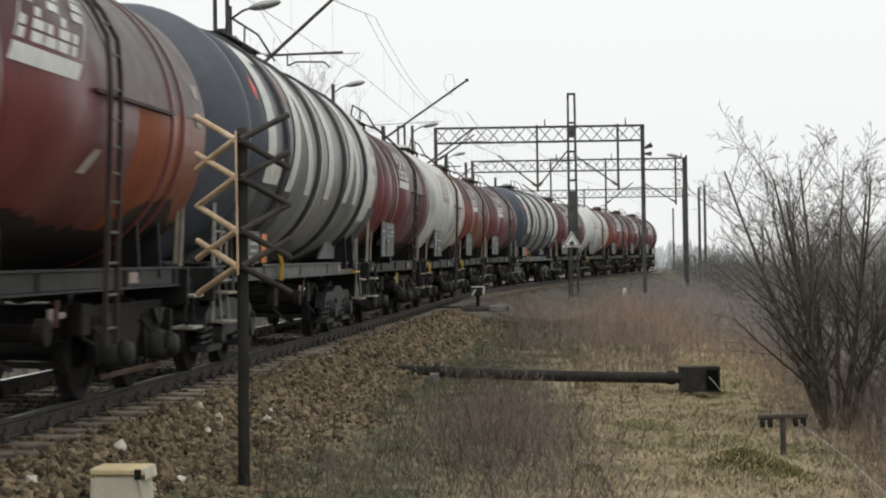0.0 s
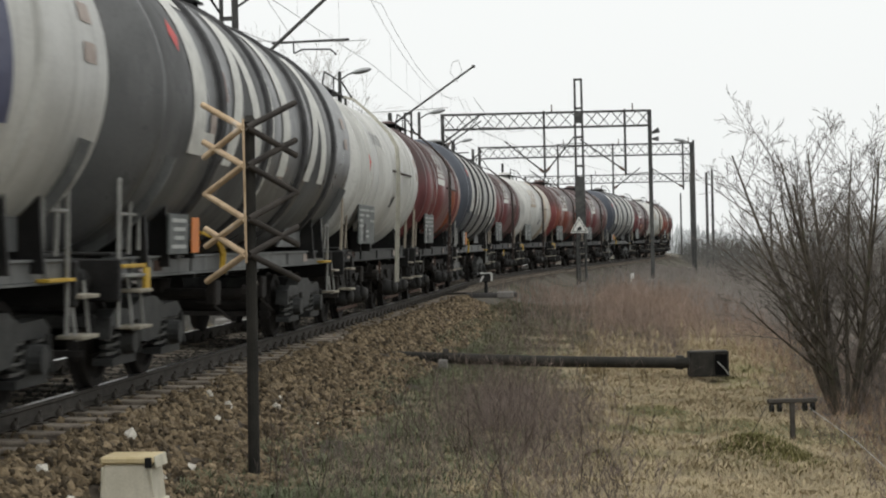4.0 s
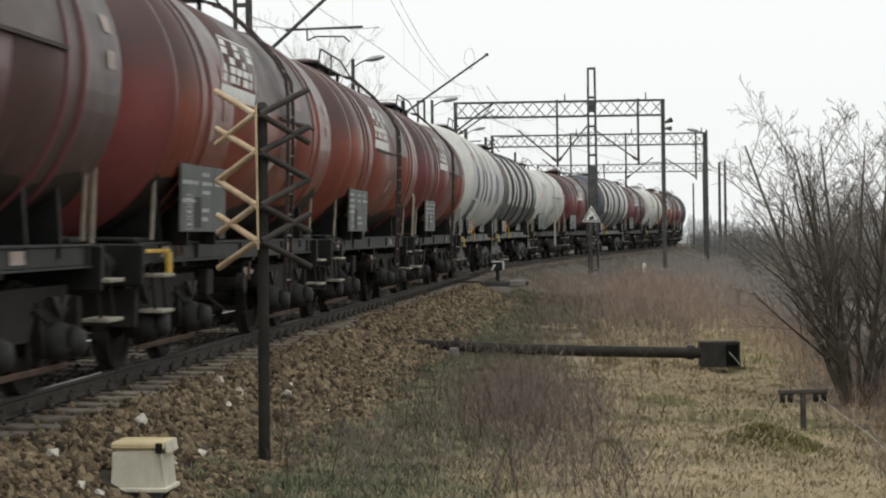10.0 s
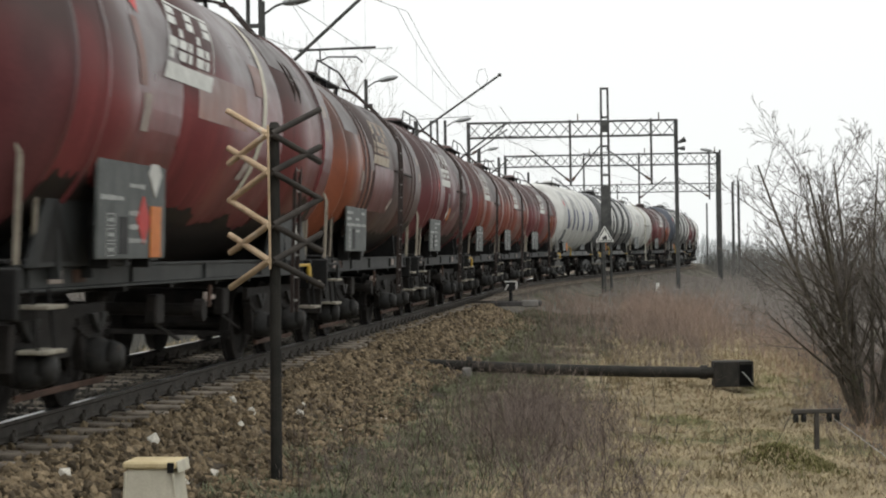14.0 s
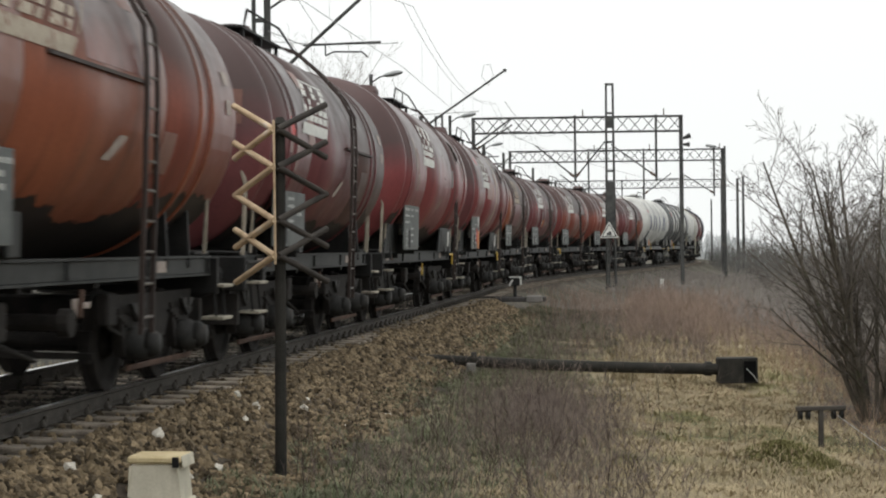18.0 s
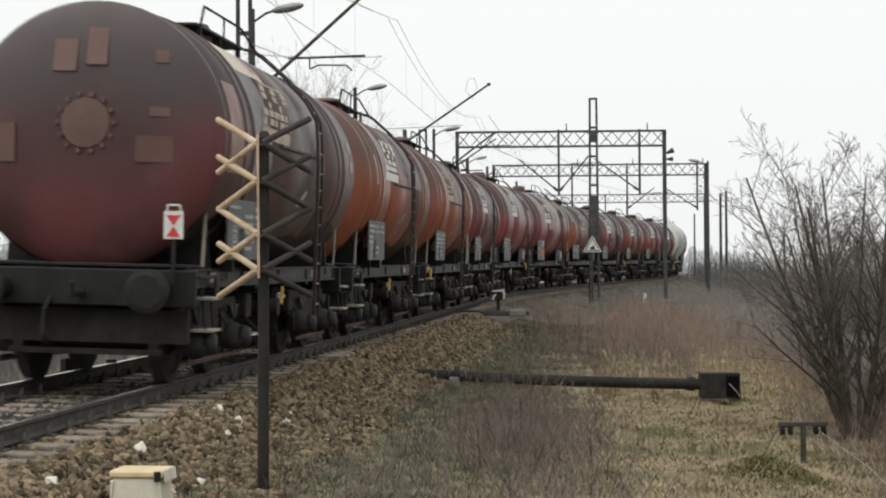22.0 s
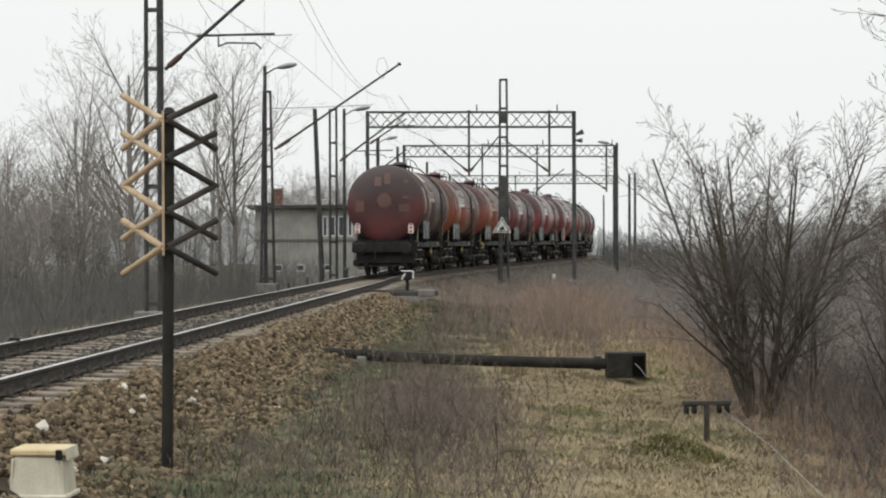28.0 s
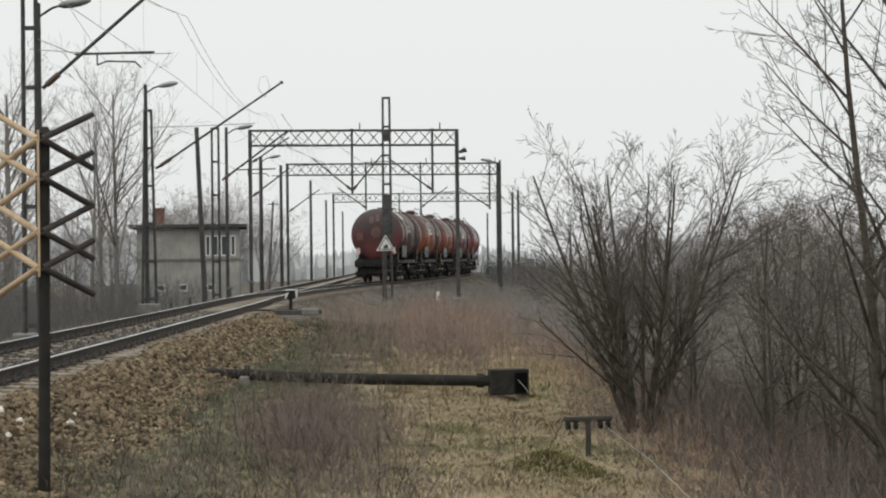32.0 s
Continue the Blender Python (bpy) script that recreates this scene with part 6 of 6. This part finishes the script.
for k, (x, y, sc) in enumerate(((6.9, 18.6, 0.95), (7.6, 22.5, 1.0), (6.6, 26.5, 0.8), (8.4, 27.0, 1.1))):
    place_tree(t3, x, y, 70 * k + 30, sc, True)
t4 = bare_tree("bare_shrub_tree", "grey leafless shrub on the lower ground", "tree", 14, 5, 3.6, 0.035, 0.45, (7, 5, 3, 2), NEARG, 0.06, 0.05, "hazed_bark", "grey_twig", thin_min=0.004)
for k, (x, y, sc) in enumerate(((9.2, 30.6, 0.9), (11.6, 33.6, 1.1), (10.2, 40.8, 1.0), (14.5, 43.2, 1.2), (8.8, 46.8, 0.7), (15.5, 52.8, 1.2), (11.2, 57.6, 0.9), (13.0, 28.8, 1.0), (16.5, 36, 1.2))):
    place_tree(t4, x, y, 40 * k + 25, sc, k > 0)

LEFTG = "bare trees beyond the line"
big = [bare_tree("bare_tree", "tall leafless alder tree beyond the track", "tree", 20 + k, 1, 11.0 + k, 0.15, 0.1, (16, 6, 3, 2), LEFTG, 0.020, 0.045, "hazed_bark", "hazed_twig", 0.02, 0.0055, 0.9, (0.38, 0.72), 0.24) for k in range(3)]
mid = [bare_tree("bare_tree", "leafless multi-stemmed tree beyond the track", "tree", 30 + k, 6, 7.5, 0.07, 0.40, (9, 5, 3, 2), LEFTG, 0.028, 0.035, "hazed_bark", "grey_twig", 0.02, 0.0065) for k in range(2)]
rnd = random.Random(8)
used = set()


def scatter(pool, pts):
    for x, y, sc in pts:
        t = rnd.choice(pool)
        place_tree(t, x, y, rnd.uniform(0, 360), sc, t.name in used)
        used.add(t.name)


scatter(big, [(-10.5, 76.8, 1.0), (-6.7, 84, 0.95), (-13.5, 81.6, 0.92), (-12.5, 91.2, 1.0), (-8.9, 100.8, 1.05), (-17, 96, 0.8), (-10.8, 115.2, 1.05), (-21, 100.8, 0.75), (-15.6, 74, 0.62), (-19.0, 86, 0.66), (-11.6, 70, 0.75), (-24, 108, 0.78)])
scatter(mid, [(-11.5, 62.4, 0.7), (-12.6, 58.8, 0.6), (-10.4, 64.8, 0.65), (-14.2, 63.6, 0.6), (-16.5, 67.2, 0.62), (-13.5, 67.2, 0.7), (-15.5, 72, 0.7), (-9.7, 69.6, 0.7), (-18, 74.4, 0.6), (-8.2, 76.8, 0.7), (-20, 79.2, 0.6), (-7.5, 94.8, 0.75), (-14.8, 84, 0.9), (-4.5, 120, 0.9), (-2.2, 124.8, 0.9), (-7.0, 124.8, 1.0), (0.5, 141.6, 0.9), (-3.5, 146.4, 1.1), (-7, 153.6, 1.1)])
scatter(mid, [(22, 110.4, 0.7), (26, 120, 0.8), (30, 100.8, 0.8), (24, 91.2, 0.7), (19, 76.8, 0.6), (28, 84, 0.8), (22, 66, 0.7), (33, 115.2, 0.9), (38, 124.8, 0.9)])

# thickets: fine upright stems, too many to count
def thicket(name, label, seed, count, place, hgt, mat, r=0.006, lean=0.35, forks=4):
    rnd = random.Random(seed)
    paths = []
    for k in range(count):
        x, y = place(rnd)
        if not clear_of_tracks(x, y):
            continue
        z = ground_z(x, y)
        h = rnd.uniform(*hgt) * (0.75 + 0.5 * noise.noise((x * 0.35, y * 0.35, seed)))
        d = Vector((rnd.gauss(0, lean), rnd.gauss(0, lean), 1)).normalized()
        p, path = Vector((x, y, z - 0.03)), []
        rr = r * rnd.uniform(0.7, 1.3)
        for i in range(4):
            path.append((p.copy(), rr * (1 - 0.25 * i)))
            d = (d + Vector((rnd.gauss(0, 0.12), rnd.gauss(0, 0.12), 0))).normalized()
            p = p + d * h / 3
        paths.append(path)
        for i in range(forks):
            f = rnd.uniform(0.3, 0.95)
            j = min(2, int(f * 3))
            q = path[j][0].lerp(path[j + 1][0], f * 3 - j)
            e = (d + Vector((rnd.gauss(0, 0.55), rnd.gauss(0, 0.55), rnd.uniform(0, 0.4)))).normalized()
            ln = h * rnd.uniform(0.15, 0.4)
            paths.append([(q, rr * 0.6), (q + e * ln, rr * 0.25)])
    v, f = limb_tubes(paths, 3)
    return tagged(joined(name, v, f, mat), label, "brush", kind="stuff")


def strip(u0, u1, y0, y1, power=1.0):
    def at(rnd):
        y = y0 + (y1 - y0) * rnd.random() ** power
        return near_x(y) + rnd.uniform(u0, u1), y
    return at


def drift(u, su, y0, y1, power=1.0):
    """A band whose edges thin out and wander along the line."""
    def at(rnd):
        y = y0 + (y1 - y0) * rnd.random() ** power
        return near_x(y) + rnd.gauss(u + 0.45 * noise.noise((y * 0.55, u, 3.3)), su), y
    return at


def blob(cx, cy, sx, sy):
    return lambda rnd: (cx + rnd.gauss(0, sx), cy + rnd.gauss(0, sy))


thicket("left_brush", "dense leafless brush beyond the line", 1, 5600, strip(-22, -6.5, 36, 114), (1.0, 2.8), "brush_twig", 0.009)
# mostly unseen near strip, added to keep light off the bed under the train
thicket("left_brush", "dense leafless brush beyond the line", 24, 2400, strip(-15, -5.6, 4, 36), (1.0, 2.6), "brush_twig", 0.008)
thicket("right_brush", "dense leafless brush on the lower ground", 2, 2600, strip(10.5, 30, 31.2, 114), (0.8, 2.2), "grey_twig", 0.009)
thicket("slope_brush", "thin leafless brush on the slope", 3, 1900, strip(8.3, 15, 13.2, 38.4), (0.3, 1.4), "weed_stem", 0.005, 0.4, 6)
thicket("slope_weeds", "tawny dead weeds on the slope", 15, 2200, strip(7.6, 13, 12, 38.4), (0.2, 0.8), "tawny_weed", 0.004, 0.4, 5)
thicket("slope_brush", "thin dark brush on the slope", 14, 2200, strip(8.6, 14, 12, 36), (0.4, 1.7), "twig", 0.005, 0.4, 6)
thicket("red_weeds", "tall rusty dry weeds", 4, 3000, strip(4.6, 9.2, 38.4, 74.4), (0.35, 1.05), "reed", 0.006, 0.25)
thicket("red_weeds", "tall rusty dry weeds", 5, 1200, blob(4.6, 55.2, 2.0, 7.2), (0.5, 1.2), "reed", 0.006, 0.25)
thicket("dark_weeds", "dark tangled dead weeds", 6, 2300, blob(0.75, 20.9, 0.55, 3.6), (0.2, 0.7), "weed_stem", 0.0035, 0.4, 6)
thicket("dark_weeds", "dark tangled dead weeds", 7, 240, blob(-0.9, 15.84, 0.6, 1.44), (0.25, 0.8), "weed_stem", 0.003, 0.3, 5)
thicket("dark_weeds", "dark tangled dead weeds", 8, 2200, strip(2.6, 6.5, 31.2, 55.2), (0.2, 0.6), "weed_stem", 0.0045, 0.35, 5)
thicket("slope_weeds", "pale dead weeds at the path's edge", 9, 1100, strip(7.4, 9.0, 12, 28.8), (0.15, 0.6), "weed_stem", 0.003, 0.4, 4)


thicket("yard_hedge", "leafless hedge behind the station yard", 23, 2600, strip(11, 34, 100, 190), (1.6, 3.4), "brush_twig", 0.020, 0.25, 5)
thicket("weed_stalks", "tall thin dead stalks among the weeds", 21, 80, blob(-0.2, 17.5, 1.1, 2.6), (0.45, 1.05), "dark_stalk", 0.0045, 0.16, 7)
thicket("weed_stalks", "tall thin dead stalks among the grass", 22, 60, strip(2.6, 6.8, 13, 30), (0.3, 0.8), "dark_stalk", 0.004, 0.2, 6)
thicket("grass_weeds", "scattered tawny dead stems in the grass", 16, 2600, strip(3.4, 8.2, 11, 40.8), (0.06, 0.26), "tawny_weed", 0.003, 0.55, 4)
thicket("yard_weeds", "low dead weeds in the station yard", 10, 3600, strip(3.5, 19, 69.6, 120), (0.3, 0.9), "grey_twig", 0.012, 0.3, 5)
thicket("yard_weeds", "low dead weeds beside the branch track", 11, 1600, strip(7.5, 13, 48, 74.4), (0.4, 1.1), "grey_twig", 0.009, 0.3, 5)


# ---- far woods, the haze of distance put into their colour ----
rw = random.Random(77)
wv, wf = [], []
for k in range(2600):
    b = rw.uniform(-0.36, 0.62)
    d = rw.uniform(276, 396)
    x, y = d * math.sin(b), d * math.cos(b)
    hh = (5.5 + 4.5 * noise.noise((b * 14, 0, 2)) + (3.5 if b < 0.02 else 0)) * rw.uniform(0.6, 1.15)
    wd = rw.uniform(0.35, 1.3)
    i = len(wv)
    for q in range(4):
        an = q * math.pi / 2 + k
        wv.append((x + wd * math.cos(an), y + wd * math.sin(an), -2.6))
    for q in range(4):
        an = q * math.pi / 2 + k
        wv.append((x + wd * 1.1 * math.cos(an), y + wd * 1.1 * math.sin(an), -2.6 + hh * 0.6))
    wv.append((x + rw.gauss(0, 0.3), y, -2.6 + hh))
    for q in range(4):
        j = (q + 1) % 4
        wf += [(i + q, i + j, i + 4 + j, i + 4 + q), (i + 4 + q, i + 4 + j, i + 8)]
tagged(joined("far_woods", wv, wf, "haze_wood"), "distant belt of bare woods, pale with painted haze", "woods", kind="stuff")


# ---- grass ----
def grass(name, label, seed, count, place, hgt, mat, wide=0.006, bend=0.6):
    rnd = np.random.RandomState(seed)
    verts, faces = [], []
    r2 = random.Random(seed)
    for k in range(count // 9):
        cx, cy = place(r2)
        if not clear_of_tracks(cx, cy) or noise.noise((cx * 0.7, cy * 0.5, seed)) < -0.5:
            continue
        z = ground_z(cx, cy) - 0.01
        lush = 0.75 + 0.9 * max(0, noise.noise((cx * 0.9, cy * 0.6, seed + 7)))
        a0 = r2.uniform(0, 6.283)
        for j in range(9):
            x, y = cx + r2.gauss(0, 0.05), cy + r2.gauss(0, 0.05)
            a = a0 + r2.gauss(0, 1.0)
            h = r2.uniform(*hgt) * lush
            b = r2.uniform(0.2, 1) * bend * h
            dx, dy = math.cos(a), math.sin(a)
            w = wide * r2.uniform(0.6, 1.4)
            i = len(verts)
            verts += [(x - dy * w, y + dx * w, z), (x + dy * w, y - dx * w, z), (x + dx * b * 0.4 + dy * w * 0.7, y + dy * b * 0.4 - dx * w * 0.7, z + h * 0.6),
                      (x + dx * b * 0.4 - dy * w * 0.7, y + dy * b * 0.4 + dx * w * 0.7, z + h * 0.6), (x + dx * b, y + dy * b, z + h * r2.uniform(0.7, 1.0))]
            faces += [(i, i + 1, i + 2, i + 3), (i + 3, i + 2, i + 4)]
    return tagged(joined(name, verts, faces, mat), label, "grass", kind="stuff")


grass("dry_grass", "matted dry winter grass", 1, 120000, drift(6.2, 1.3, 10.8, 40.8, 1.4), (0.025, 0.11), "dry_grass", 0.005, 2.2)
grass("dry_grass", "matted dry winter grass", 2, 30000, strip(4.4, 9.5, 28.8, 72), (0.06, 0.22), "dry_grass", 0.008, 0.9)
grass("green_grass", "low dull green grass below the ballast", 3, 52000, drift(2.9, 0.75, 10.8, 36, 1.3), (0.03, 0.14), "green_grass", 0.005, 1.4)
grass("hollow_grass", "dull green grass in the hollow below the ballast", 6, 26000, strip(1.3, 4.6, 34, 58), (0.05, 0.18), "hollow_green", 0.008, 0.9)
grass("moss_mound", "mossy green grass mound", 4, 7000, blob(3.15, 18.36, 0.26, 0.31), (0.03, 0.09), "moss", 0.005, 0.9)
grass("far_grass", "rough grass beyond the line", 5, 14000, strip(-9, -3.9, 16.8, 72), (0.1, 0.4), "dry_grass", 0.012, 0.8)

# ---- ballast stones ----
ballast = tagged(empty("ballast"), "brown crushed-stone ballast shoulder with pale stones", "ballast", kind="structure")
r3 = random.Random(5)


def rock(rr):
    bm = bmesh.new()
    bmesh.ops.create_icosphere(bm, subdivisions=1, radius=1.0)
    for v in bm.verts:
        v.co *= rr.uniform(0.68, 1.15)
    return bm


shapes = []
for k in range(10):
    b = rock(r3)
    b.verts.index_update()
    shapes.append(([v.co.copy() for v in b.verts], [tuple(v.index for v in f.verts) for f in b.faces]))
    b.free()
verts, faces = [], []
# stones between the rails, kept apart for the colour with train shade in it
oiled_shaded = [], []


def stone_spot():
    y = 10.2 + 41 * r3.random() ** 1.7
    u = r3.uniform(0.58, 2.15) + 0.35 * noise.noise((0, y * 0.8, 0)) if r3.random() < 0.64 else r3.choice((r3.uniform(-3.4, 0.6), r3.uniform(-1.43, -0.08)))
    if (near_x(y) + u + 2.42) ** 2 + (y - 12.9) ** 2 < 0.1:
        u += 0.5
    return near_x(y) + u, y


for k in range(42000):
    x, y = stone_spot()
    s = 0.016 + 0.040 * r3.random() ** 1.6 * (1 if y < 26 else 1.3)
    vs, fs = shapes[k % 10]
    q = Euler((r3.uniform(0, 6), r3.uniform(0, 6), r3.uniform(0, 6))).to_matrix()
    u = x - near_x(y)
    z = ground_z(x, y) + s * 0.25
    if -1.44 < u < -0.07:
        z = -0.205 + s * 0.2 - cant(y) / 2
    to_v, to_f = oiled_shaded if -1.44 < u < -0.07 else (verts, faces)
    i = len(to_v)
    sx, sy, sz = s * r3.uniform(0.8, 1.4), s, s * r3.uniform(0.6, 0.9)
    for v in vs:
        w = q @ Vector((v.x * sx, v.y * sy, v.z * sz))
        to_v.append((x + w.x, y + w.y, z + w.z))
    to_f += [tuple(i + a for a in f) for f in fs]
tagged(joined("loose_stones", verts, faces, "stone", ballast), kind="stuff")
tagged(joined("oily_stones", *oiled_shaded, "oiled_stone", ballast), kind="stuff")
metas = []
for k in range(6):
    me = bpy.data.meshes.new("stone")
    me.from_pydata([tuple(v) for v in shapes[k][0]], [], shapes[k][1])
    me.materials.append(M["stone_single" if k else "white_stone"])
    metas.append(me)
for k in range(280):
    y = 11.4 + 10.8 * r3.random()
    x = near_x(y) + r3.uniform(0.7, 2.4)
    s = r3.uniform(0.03, 0.055) * (1.2 if k % 19 == 0 else 1)
    ob = new("stone", metas[0] if k % 19 == 0 else metas[1 + k % 5])
    ob.parent = ballast
    ob.matrix_basis = pose(x, y, ground_z(x, y) + s * 0.4, r3.uniform(0, 360), r3.uniform(0, 360), r3.uniform(0, 360)) @ Matrix.Diagonal((s * 1.3, s, s * 0.8, 1))


# ---- what moves ----
def motions():
    times = [i * 0.5 for i in range(65)]
    ahead = 0.0
    for kind, w in zip(ORDER, train):
        rows, length = [], KINDS[kind].get("length", L)
        pivot, ahead = length / 2 - 2.25, ahead + length
        for t in times:
            s = run_at(t) + ahead - length / 2
            (x0, y0), (x1, y1) = on_way(s - pivot), on_way(s + pivot)
            c = cant((y0 + y1) / 2)
            rows.append((t, pose((x0 + x1) / 2, (y0 + y1) / 2, -c / 2, math.degrees(c / 1.5), 0, math.degrees(math.atan2(y1 - y0, x1 - x0)))))
        walk(w, rows)
        for ax in [c for c in w.children if c.name.startswith("wheelset")]:
            x = ax.matrix_basis.translation.x
            walk(ax, [(k / 10, pose(x, 0, WHEEL_R, 0, math.degrees((run_at(k / 10) - run_at(0)) / WHEEL_R), 0)) for k in range(321)])


motions()
